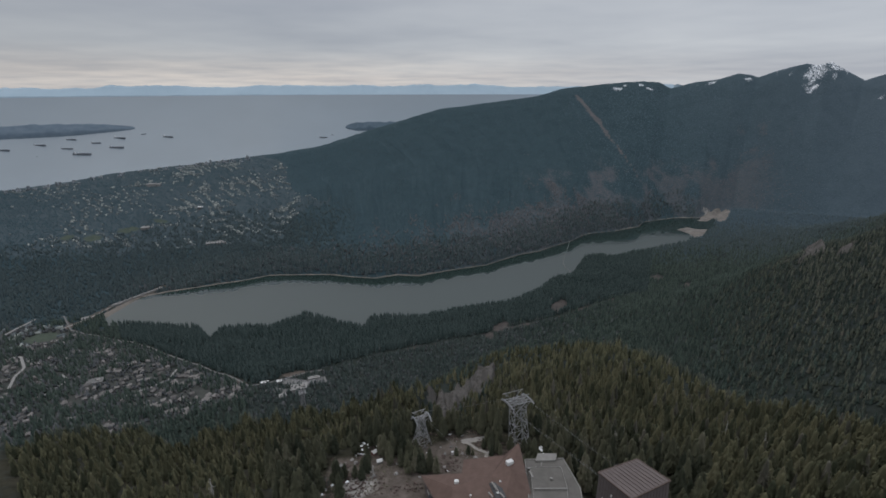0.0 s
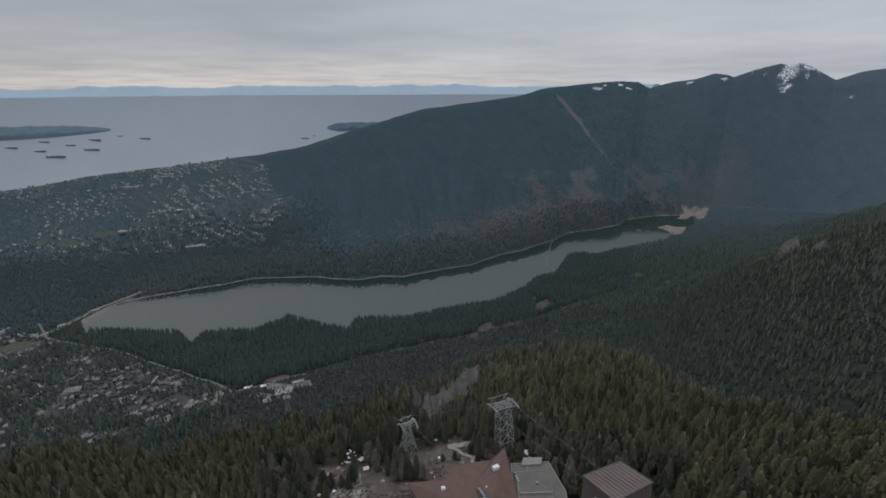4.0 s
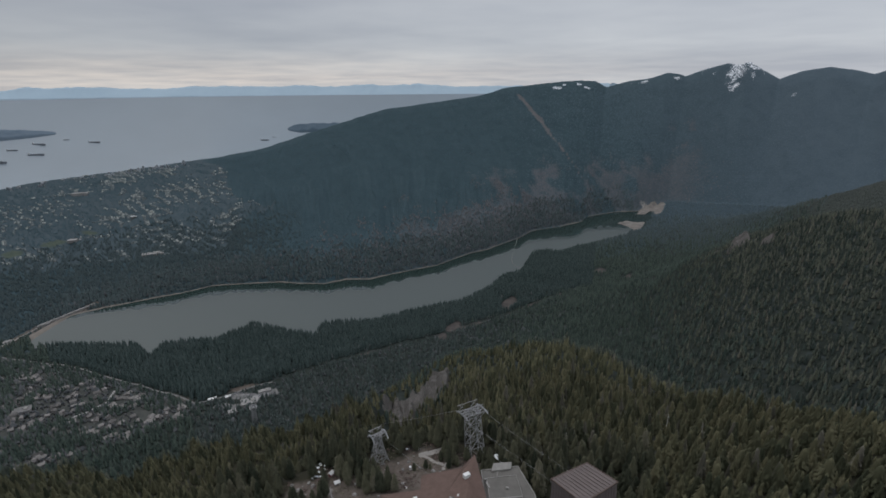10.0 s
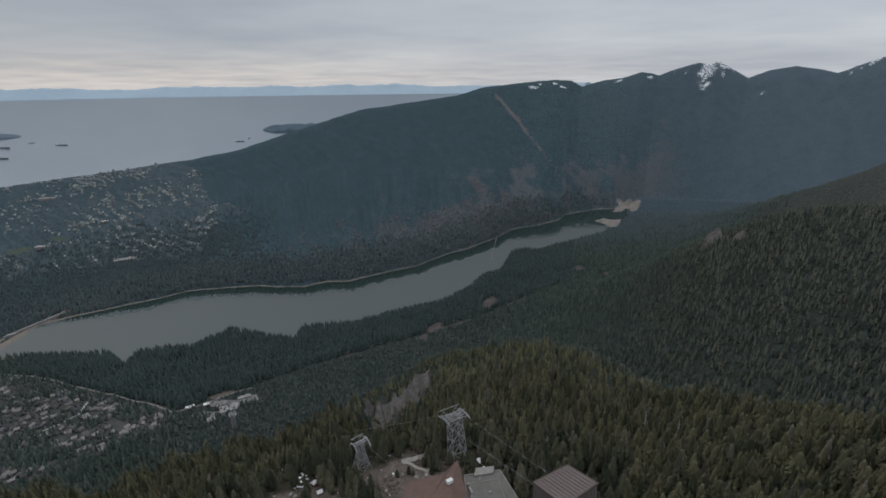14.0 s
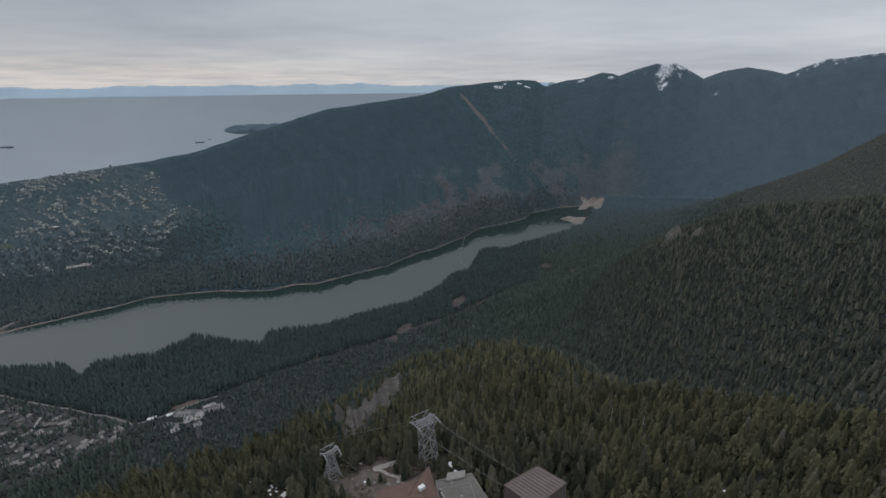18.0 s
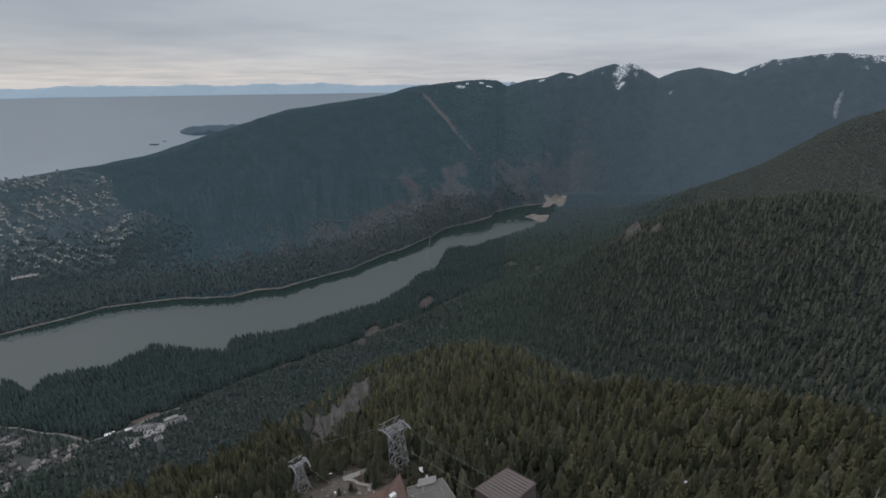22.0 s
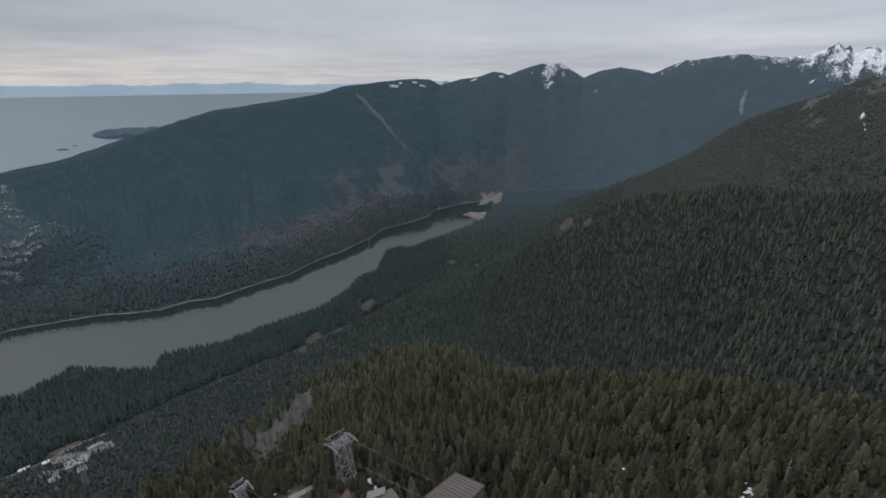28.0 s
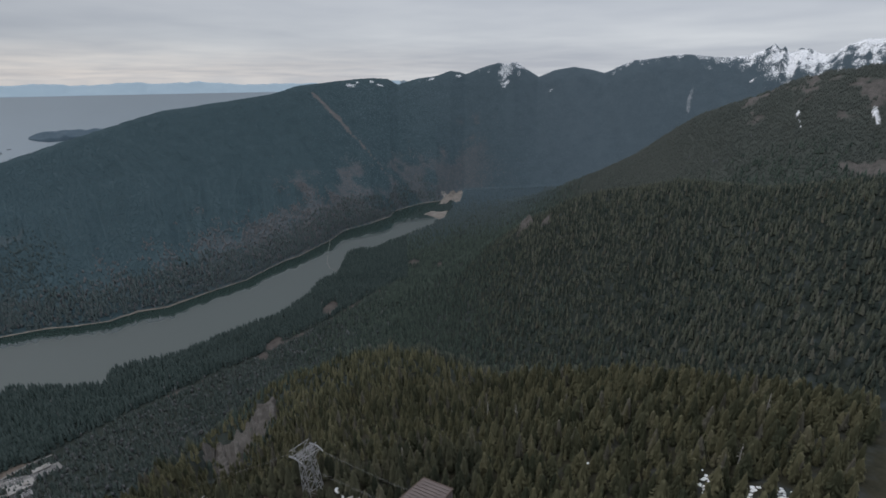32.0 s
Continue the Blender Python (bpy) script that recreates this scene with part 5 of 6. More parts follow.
# ---------------------------------------------------------------- chalet
def chalet():
    t = thing("mountain_chalet", (15, 225, 588), "large chalet under faceted brown shingle roofs with rooftop plant", "building")
    o = Vector(t.location)
    R = dict(A=(-13.3, 236.7, 601.0), Bq=(10.7, 236.2, 603.0), C=(12.3, 249.7, 601.0), D=(37.4, 248.9, 605.0), E=(45.2, 247.9, 615.0),
             Fq=(48.7, 216.8, 603.0), G=(41.5, 192.3, 600.0), H=(4.1, 186.0, 600.0), I=(-2.2, 213.7, 600.0), J=(3.1, 217.5, 602.0),
             P=(26.8, 227.9, 609.0), Q=(33.0, 212.6, 608.0), S=(4.8, 221.7, 607.0))
    R = {k: Vector(v) - o for k, v in R.items()}
    roof_faces = ["A Bq S", "Bq C P S", "C D P", "D E P", "E Fq Q P", "Fq G Q", "G H Q", "H I S Q", "P Q S", "I A S"]
    for f in roof_faces:
        part("roof_plane", slab(B(), [R[k] for k in f.split()], 0.6), M_ROOF, t)
    rim = "A Bq C D E Fq G H I".split()
    mid = sum((R[k] for k in rim), Vector()) / len(rim)
    for a, b in zip(rim, rim[1:] + rim[:1]):
        pa, pb = mid + (R[a] - mid) * 0.94, mid + (R[b] - mid) * 0.94
        bm = B()
        inn = Vector((mid.x - (pa.x + pb.x) / 2, mid.y - (pa.y + pb.y) / 2, 0)).normalized() * 0.6
        pts = [Vector((pa.x, pa.y, -3)), Vector((pb.x, pb.y, -3)), Vector((pb.x, pb.y, pb.z - 0.7)), Vector((pa.x, pa.y, pa.z - 0.7))]
        f = [bm.verts.new(p) for p in pts]
        g = [bm.verts.new(p + inn) for p in pts]
        bm.faces.new(f)
        bm.faces.new(g[::-1])
        for k in range(4):
            bm.faces.new((f[k], f[(k + 1) % 4], g[(k + 1) % 4], g[k]))
        bmesh.ops.recalc_face_normals(bm, faces=bm.faces)
        wall = part("wall", bm, M_WALL, t)
        L = (pb - pa).length
        for k in range(int(L // 5)):
            u0, u1 = (k * 5 + 1) / L, (k * 5 + 4.2) / L
            c = [pts[0].lerp(pts[1], u) - inn * 0.08 for u in (u0, u1)]
            bm = B()
            vs = [bm.verts.new((p.x, p.y, z)) for p, z in ((c[0], 5), (c[1], 5), (c[1], 9), (c[0], 9))]
            back = [bm.verts.new(v.co + inn * 0.3) for v in vs]
            bm.faces.new(vs)
            bm.faces.new(back[::-1])
            for q in range(4):
                bm.faces.new((vs[q], vs[(q + 1) % 4], back[(q + 1) % 4], back[q]))
            bmesh.ops.recalc_face_normals(bm, faces=bm.faces)
            part("window", bm, M_GLASS, wall)
        part("fascia", beam(B(), R[a] - Vector((0, 0, 0.3)), R[b] - Vector((0, 0, 0.3)), 0.5), M_ROOF_EDGE, t)

    def on_roof(name, p, size, turn, mat, label, rise=0.0):
        bm = B()
        c = Vector(p) - o
        box(bm, (c.x, c.y, c.z + size[2] / 2 + rise), size, turn, 0.15)
        return part(name, bm, mat, t, label)
    v = on_roof("roof_vent", (38.1, 233.9, 611.5), (4.0, 2.6, 2.4), 25, M_WHITE, "white rounded rooftop vent housing", 0.2)
    v = on_roof("roof_vent", (7.1, 225.4, 605.0), (2.4, 2.0, 2.6), 10, M_WHITE, "white boxed rooftop vent", 0.4)
    on_roof("roof_vent", (31.5, 223.4, 608.0), (1.0, 1.0, 2.2), 10, M_WHITE, "white vent pipe", -0.5)
    on_roof("roof_vent", (29.4, 215.7, 608.0), (1.5, 1.5, 1.4), 10, M_WHITE, "white vent pipe", -0.4)
    on_roof("roof_vent", (14.6, 215.8, 606.0), (1.0, 1.0, 1.6), 10, M_WHITE, "white vent pipe", -0.4)
    on_roof("roof_vent", (40.6, 220.2, 606.0), (1.2, 1.2, 1.0), 10, M_STEEL_DULL, "grey vent pipe", -0.2)
    on_roof("plant_well", (29.6, 217.5, 607.0), (6.0, 12, 0.8), 14, M_DARK, "dark recessed rooftop plant", 0.9)
    for q in ((27.6, 219.9, 609.0), (28.6, 217.1, 609.0), (25.3, 212.4, 609.0), (31.4, 212.4, 609.0)):
        on_roof("duct", q, (0.9, 4.2, 0.9), 30, M_PARAPET, "pale sheet-metal air duct", 0.9)
    # stair glazing by the western eave
    for q in range(5):
        a = Vector((-9.0, 225.8, 599.0)) - o
        bm = B()
        box(bm, (a.x + q * 1.6, a.y - q * 1.2, a.z), (0.35, 4.0, 0.35), 20)
        part("canopy_bar", bm, M_PARAPET, t)
    bm = B()
    a = Vector((-3.2, 222.7, 598.0)) - o
    box(bm, (a.x, a.y, a.z), (11, 5, 0.5), -36)
    part("glass_canopy", bm, M_GLASS, t, "dark glazed canopy")
    return t


chalet()


def annex():
    t = thing("flat_roof_annex", (62, 235, 588), "grey flat-roofed chalet annex with pale parapets", "building")
    o = Vector(t.location)
    P = [Vector(p) - o for p in ((49.2, 246.1, 604.0), (72.7, 247.0, 604.0), (77.0, 223.8, 604.0), (74.7, 205.9, 604.0), (45.9, 205.9, 604.0))]
    out = [(p.x, p.y) for p in P]
    part("wall", prism(B(), out, -4, 15.4), M_RED, t, "dark red rendered wall")
    mid = sum(P, Vector()) / 5
    part("roof_deck", slab(B(), [mid + (p - mid) * 0.985 + Vector((0, 0, 0.02)) for p in P], 0.5), M_GRAVELROOF, t)
    for a, b in zip(P, P[1:] + P[:1]):
        part("parapet", beam(B(), a + Vector((0, 0, 0.3)), b + Vector((0, 0, 0.3)), 0.45), M_PARAPET, t)
    I = [Vector(p) - o for p in ((51.1, 237.9, 605.5), (69.3, 238.3, 605.5), (69.3, 223.0, 605.5), (66.7, 208.1, 605.5), (48.6, 208.2, 605.5))]
    up = part("raised_roof", prism(B(), [(p.x, p.y) for p in I], 15.0, 17.4), M_GRAVELROOF, t, "raised grey gravel roof")
    for a, b in zip(I, I[1:] + I[:1]):
        part("parapet", beam(B(), Vector((a.x, a.y, 17.6)), Vector((b.x, b.y, 17.6)), 0.3), M_PARAPET, up)
    for a, b in (((50.2, 220.9, 606.0), (68.8, 220.9, 606.0)), ((59.3, 245.1, 604.0), (58.1, 240.4, 604.0))):
        part("curb", beam(B(), Vector(a) - o + Vector((0, 0, 0.4)), Vector(b) - o + Vector((0, 0, 0.4)), 0.6), M_PARAPET, t)
    for q, s in (((50.7, 232.7, 604.5), (1.2, 5, 1.4)), ((50.1, 237.2, 604.5), (1.4, 1.4, 1.6)), ((61.5, 228.4, 606.0), (1.4, 1.4, 0.9))):
        bm = B()
        c = Vector(q) - o
        box(bm, (c.x, c.y, c.z + s[2] / 2), s, 12, 0.1)
        part("roof_unit", bm, M_PARAPET, t, "pale rooftop ventilation unit")
    h = [Vector(p) - o for p in ((55.2, 243.8, 606.0), (57.1, 247.8, 608.0), (68.8, 247.7, 608.0), (67.5, 244.3, 606.0))]
    pent = part("penthouse", prism(B(), [(p.x, p.y) for p in h], 14.0, [17.4, 19.4, 19.4, 17.4]), M_PARAPET, t, "small penthouse with pale sloping roof")
    return t


annex()


# ---------------------------------------------------------------- single trees on the plateau
def tree_kind(seed, tiers, sides, high, wide, mat, crown_label=""):
    """A conifer of its own: tapered trunk with stubs of limbs, and a crown of ragged bough tiers."""
    rg = np.random.default_rng(seed)
    t = thing("conifer_tree", (0, 0, 0), "dark olive-green subalpine conifer with drooping boughs", "tree", "trees on the plateau")
    bm = B()
    bmesh.ops.create_cone(bm, cap_ends=True, segments=7, radius1=high * 0.018, radius2=0.03, depth=high * 0.97, matrix=pose(0, 0, high * 0.485 - 0.4))
    for k in range(6):
        a, z = rg.uniform(0, 6.28), high * (0.06 + 0.05 * k)
        beam(bm, (0, 0, z), (math.cos(a) * wide * 0.6, math.sin(a) * wide * 0.6, z - 0.3), 0.09, 3)
    part("trunk", bm, M_BARK, t)
    V, F = clump_template(170, seed, 0.45 + 0.06 * (seed % 3))
    V = V * [wide, wide, high]
    ob = new("crown", mesh_of("crown", V, F, [mat]))
    ob.parent = t
    return t


M_TREE = material("conifer_needles_single", (0.026, 0.031, 0.021), (0.080, 0.080, 0.052), scale=0.05, island=0.2, obj_random=0.5, third=(0.14, 0.13, 0.10), spec=0.1)
KINDS = [tree_kind(200 + k, 10 + k % 3, 12, h, w, M_TREE) for k, (h, w) in enumerate(((22, 4.4), (17, 4.0), (26, 4.8), (12, 3.2), (8, 2.2)))]
rg5 = np.random.default_rng(9)


def put_tree(kind, x, y, s=1.0):
    copy_thing(KINDS[kind], pose(x, y, ground_at(x, y) - 0.3, rg5.normal(0, 1.2), rg5.normal(0, 1.2), rg5.uniform(0, 360)) @ Matrix.Diagonal((s, s, s * rg5.uniform(0.85, 1.2), 1)))


def lone(az, r):
    return open_ground(az, r)


ta, tr = scatter(-24, 33, 240, 322, 6.9, 77, lone)
built = ((TOWER_A[0], TOWER_A[1] - 3, 11), (TOWER_B[0], TOWER_B[1], 13), (TOWER_B[0] - 3, TOWER_B[1] - 16, 9), (95, 212, 22), (60, 236, 24), (20, 228, 32), (-12, 225, 22))
for a, r in zip(ta, tr):
    x, y = r * math.sin(math.radians(a)), r * math.cos(math.radians(a))
    if all(math.hypot(x - bx, y - by) > br for bx, by, br in built):
        put_tree(int(rg5.choice([0, 1, 2, 3], p=[0.35, 0.3, 0.15, 0.2])), x, y)
for (x, y), k, s in (((8.5, 274.5), 4, 0.9), ((16.5, 275.5), 4, 1.0), ((19.6, 275.0), 4, 0.7), ((32.7, 284.2), 1, 0.8), ((36.3, 281.0), 0, 0.7), ((30.6, 287.3), 1, 0.8),
                     ((-22.7, 256.4), 0, 0.8), ((-18.1, 257.0), 0, 0.85), ((-13.3, 255.8), 1, 0.9), ((-9.0, 257.1), 0, 0.75), ((-4.6, 254.1), 1, 0.8), ((-27.7, 264.1), 1, 0.8), ((-21.5, 271.2), 1, 0.9), ((-15.0, 270.3), 3, 1.0),
                     ((-51.5, 250.6), 3, 1.0), ((-56.4, 254.2), 1, 0.7), ((-50.6, 260.4), 1, 0.9), ((-51.3, 271.8), 0, 0.8), ((-65.1, 247.3), 3, 0.9), ((-40.6, 278.1), 0, 0.9), ((-36.3, 281.7), 0, 1.0), ((-35.5, 267.5), 1, 0.8),
                     ((57.1, 273.0), 0, 0.7), ((54.1, 278.2), 1, 0.8), ((45.7, 281.3), 1, 0.8)):
    put_tree(k, x, y, s)
for (x, y), n, spread in (((-14.6, 260.4), 12, 4.5), ((-23.5, 278.1), 4, 4), ((-51.3, 260.4), 5, 3), ((-64.8, 255.8), 2, 3), ((35.2, 278.2), 6, 4), ((-37.2, 283.3), 6, 4.5)):
    for q in range(n):
        put_tree(int(rg5.choice([1, 3, 4], p=[0.3, 0.5, 0.2])), x + rg5.normal(0, spread), y + rg5.normal(0, spread * 0.6), rg5.uniform(0.7, 1.05))
for k in KINDS:      # the patterns themselves stand in the wood behind the terminal
    i = KINDS.index(k)
    x, y = 150 + 7 * i, 262 - 5 * i
    k.location = (x, y, ground_at(x, y) - 0.3)


def dead_tree(x, y, high, lean):
    t = thing("dead_tree", (x, y, ground_at(x, y) - 0.3), "bleached bare dead conifer trunk with broken limbs", "tree", "dead trees", rg5.uniform(0, 360))
    t.rotation_euler[0] = radians(lean)
    bm = B()
    bmesh.ops.create_cone(bm, cap_ends=True, segments=7, radius1=0.5, radius2=0.08, depth=high, matrix=pose(0, 0, high / 2))
    part("trunk", bm, M_DEAD, t)
    for k in range(14):
        a, z = rg5.uniform(0, 6.28), high * rg5.uniform(0.3, 0.97)
        q = (1.05 - z / high) * 3 + 0.5
        part("limb", beam(B(), (0, 0, z), (math.cos(a) * q, math.sin(a) * q, z - 0.25 * q), 0.14, 4), M_DEAD, t)


for (x, y), h, l in (((-145.6, 249.2), 17, 6), ((120.1, 288.5), 19, 1), ((181.7, 323.3), 20, 2), ((129.2, 296.6), 16, 0), ((83.7, 314.9), 18, 3), ((286.3, 139.5), 20, 2), ((355.3, 161.3), 22, 1), ((-45.0, 255.4), 10, 2), ((223.5, 328.1), 19, 0), ((239.7, 305.7), 18, 3)):
    dead_tree(x, y, h, l)


# ---------------------------------------------------------------- paths, snow and boulders on the plateau
def strip(name, pts, width, mat, label, category, rise=0.25, parent=None, step=6.0):
    """A band laid over the ground along a line of (x, y) points, with thickness."""
    P = []
    for (x0, y0), (x1, y1) in zip(pts[:-1], pts[1:]):
        n = max(1, int(math.hypot(x1 - x0, y1 - y0) / step))
        P += [(x0 + (x1 - x0) * i / n, y0 + (y1 - y0) * i / n) for i in range(n)]
    P.append(tuple(pts[-1]))
    P = [tuple(sum(P[min(max(i + d, 0), len(P) - 1)][c] for d in (-1, 0, 1)) / 3 for c in (0, 1)) for i in range(len(P))]
    bm = B()
    rows = []
    for i, (x, y) in enumerate(P):
        a, b = P[max(i - 1, 0)], P[min(i + 1, len(P) - 1)]
        d = Vector((b[0] - a[0], b[1] - a[1], 0)).normalized()
        nrm = Vector((-d.y, d.x, 0)) * width / 2
        z = max(ground_at(x + nrm.x, y + nrm.y), ground_at(x, y), ground_at(x - nrm.x, y - nrm.y)) + rise
        rows.append([bm.verts.new((x + s * nrm.x, y + s * nrm.y, z + dz)) for s, dz in ((-1, -1.5), (-1, 0), (1, 0), (1, -1.5))])
    for r0, r1 in zip(rows[:-1], rows[1:]):
        for k in range(3):
            bm.faces.new((r0[k], r0[k + 1], r1[k + 1], r1[k]))
    bmesh.ops.recalc_face_normals(bm, faces=bm.faces)
    ob = part(name, bm, mat)
    return tagged(ob, label, category, kind="structure")


strip("path", [(27.6, 270.5), (29.7, 277.2), (23.5, 281.3), (19.1, 287.4), (12.1, 291.6)], 2.2, M_PATH, "pale gravel footpath over the clearing", "path", step=2)
strip("path", [(29.7, 277.2), (36.2, 280.4)], 2.2, M_PATH, "pale gravel footpath over the clearing", "path", step=2)
strip("path", [(12.1, 290.2), (20.3, 293.2), (31.4, 295.9)], 4.5, M_PATH, "pale gravel terrace on the clearing", "path", step=2)
strip("path", [(92.0, 254.2), (91.9, 242.6), (91.5, 233.3)], 4.0, M_PATH, "pale gravel track beside the terminal", "path", step=2)


def lump(name, x, y, sx, sy, sz, mat, label, category, group, seed, sink=0.35):
    rg = np.random.default_rng(seed)
    bm = B()
    bmesh.ops.create_icosphere(bm, subdivisions=2, radius=1.0)
    o = rg.uniform(0, 50)
    for v in bm.verts:
        k = 1 + 0.75 * noise.noise(v.co * 1.6 + Vector((o, 0, 0))) + 0.35 * noise.noise(v.co * 3.3 + Vector((0, o, 0)))
        v.co = Vector((v.co.x * sx * k, v.co.y * sy * k, v.co.z * sz * k))
    ob = part(name, bm, mat)
    ob.location = (x, y, ground_at(x, y) + sz * sink)
    ob.rotation_euler = (0, 0, rg.uniform(0, 6.28))
    return tagged(ob, label, category, group)


SNOW_AT = [(-85.6, 356.8), (-71.6, 340.8), (-58.9, 294.4), (-54.2, 296.3), (-73.0, 243.5), (-73.6, 238.8), (-64.5, 251.4), (-60.6, 249.7), (4.2, 300.1), (13.2, 299.0), (-11.2, 279.9),
           (2.6, 256.9), (5.9, 279.0), (88.5, 248.6), (68.8, 279.5), (224.3, 205.1), (271.6, 152.1), (268.4, 147.2), (264.8, 142.9), (259.0, 142.3), (281.8, 129.3), (276.5, 123.7), (285.8, 113.9), (283.4, 110.5),
           (290.9, 106.5), (268.8, 120.8), (262.7, 125.1), (166.3, 212.1), (390.7, 221.7), (407.3, 159.5), (274.0, 363.0), (179.3, 204.8), (-332.6, 326.3), (-57.2, 334.9), (-67.6, 300.9), (225.6, 204.1), (-29.7, 296.5), (-69.4, 247.6)]
for i, (x, y) in enumerate(SNOW_AT):
    q = 1.2 + 2.0 * ((i * 37) % 10) / 10
    lump("snow_patch", x, y, 0.45 * q, 0.34 * q, 0.3, M_SNOW, "leftover patch of old white snow on rough ground", "snow", "snow patches", 300 + i)
rgs = np.random.default_rng(15)
for i, (x, y) in enumerate(GLADES):
    d = Vector((x, y)).normalized()
    for k in range(28 if i < 3 else 30):
        u, v = rgs.normal(0, 2.2 if i < 3 else 4.5), rgs.uniform(-17, 4)
        q = rgs.uniform(0.45, 1.5) if i < 3 else rgs.uniform(0.3, 0.95)
        lump("snow_patch", x + d.x * v - d.y * u, y + d.y * v + d.x * u, 1.0 * q, 0.7 * q, 0.5, M_SNOW, "leftover patch of old white snow on rough ground", "snow", "snow patches", 700 + 20 * i + k)
for k in range(9):      # a drift behind the annex
    lump("snow_patch", 70 + rgs.uniform(-3.5, 5), 279 + rgs.uniform(-5, 6), rgs.uniform(0.9, 2.0), rgs.uniform(0.7, 1.3), 0.5, M_SNOW, "leftover drift of old white snow behind a building", "snow", "snow patches", 820 + k)
rgb = np.random.default_rng(12)
for i in range(46):
    a, r = rgb.uniform(-17, 8), rgb.uniform(246, 296)
    x, y = r * math.sin(math.radians(a)), r * math.cos(math.radians(a))
    if math.hypot(x - 20, y - 228) < 34 or cover(np.array([a]), np.array([r]))[0]["dirt"][0] < 0.05:
        continue
    s = rgb.uniform(0.5, 1.7)
    lump("boulder", x, y, s, s * 0.8, s * 0.6, M_BOULDER, "pale weathered boulder lying on bare earth", "boulder", "boulders", 400 + i)


def brush(a0, a1, r0, r1, spacing, seed, keep_dirt, mat, label, hmin, hmax):
    """Low leafless shrubs over bare ground, in one mesh."""
    az, r = scatter(a0, a1, r0, r1, spacing, seed, lambda a, q: (cover(a, q)[0]["dirt"] > keep_dirt) & (fbm(q * np.sin(np.radians(a)), q * np.cos(np.radians(a)), 14, seed) > -0.1))
    x, y = r * np.sin(np.radians(az)), r * np.cos(np.radians(az))
    k = np.hypot(x - 20, y - 226) > 33
    p = on_ground(az[k], r[k])
    rg = np.random.default_rng(seed)
    h = rg.uniform(hmin, hmax, len(p))
    ob = woodland("shrubs", p, h, h * rg.uniform(0.6, 1.2, len(p)), TB, mat, label, seed)
    return tagged(ob, label, "shrubs", kind="stuff")


M_SHRUB = material("reddish_bare_shrub", (0.062, 0.047, 0.043), (0.115, 0.084, 0.075), scale=0.1, tone=0.5)
M_TUFT = material("dry_grass_tuft", (0.075, 0.070, 0.048), (0.150, 0.138, 0.100), scale=0.1, tone=0.5)
brush(-20, 14, 238, 310, 1.5, 621, -0.2, M_SHRUB, "low reddish-brown leafless shrubs on bare earth", 0.3, 1.1)
brush(-20, 14, 238, 310, 1.6, 622, -0.2, M_TUFT, "dry yellowish grass tufts on bare earth", 0.25, 0.7)


def shed(x, y, turn, wall_mat):
    t = thing("storage_hut", (x, y, ground_at(x, y)), "small pale equipment hut with pitched roof", "hut", "huts", turn)
    bm = B()
    box(bm, (0, 0, 1.1), (3.4, 2.6, 2.4), 0, 0.05)
    part("wall", bm, wall_mat, t)
    bm = B()
    slab(bm, [(-2, -1.6, 2.2), (2, -1.6, 2.2), (2, 0, 3.3), (-2, 0, 3.3)], 0.15)
    part("roof_plane", bm, M_WHITE, t)
    bm = B()
    slab(bm, [(-2, 0, 3.3), (2, 0, 3.3), (2, 1.6, 2.2), (-2, 1.6, 2.2)], 0.15)
    part("roof_plane", bm, M_WHITE, t)


shed(*(-43.0, 270.1), 20, M_PARAPET)
shed(*(-48.1, 282.1), 50, M_RED)


# ---------------------------------------------------------------- valley: roads, dam, boom, houses
strip("road", LAKE_ROAD, 5, M_ASPHALT, "pale two-lane road along the wooded shore", "road", 0.8)
strip("road", SIDE_ROAD, 7, M_CONCRETE, "pale curving residential road", "road", 0.8)
strip("road", CRESCENT, 5.5, M_CONCRETE, "pale curving residential road", "road", 0.8)
strip("road", LOOP, 5.5, M_CONCRETE, "pale curving residential road", "road", 0.8)
strip("road", WEST_ROAD, 8, M_CONCRETE, "pale main road through trees", "road", 0.8)
strip("dam_road", DAM_ROAD, 6, M_PATH, "pale service road along the dam and shore", "road", 1.5)
strip("car_park", [(-434.2, 1160.9), (-366.6, 1137.7), (-315.6, 1163.5)], 30, M_ASPHALT, "broad pale car park at the valley station", "car park", 0.7)
strip("car_park", [(-464.5, 1115.9), (-393.5, 1101.2)], 22, M_ASPHALT, "grey car park at the valley station", "car park", 0.7)


def dam():
    a, b = Vector((*DAM_ROAD[2], 12)), Vector((*DAM_ROAD[4], 12))
    t = thing("dam", a.lerp(b, 0.5), "low concrete dam with gate piers at the lake's end", "dam")
    o = Vector(t.location)
    d = (b - a).normalized()
    part("wall", beam(B(), a - o, b - o, 6), M_CONCRETE, t)
    for k in range(9):
        c = a.lerp(b, (k + 0.5) / 9) - o
        bm = B()
        box(bm, (c.x, c.y, 2.6), (2.4, 6.5, 4), math.degrees(math.atan2(d.y, d.x)))
        part("pier", bm, M_CONCRETE, t)
    return t


dam()
BOOM = [(706, 2634, 6.5), (664, 2510, 6.5), (617, 2376, 6.5), (580, 2262, 6.5), (571, 2185, 6.5), (590, 2120, 6.5)]


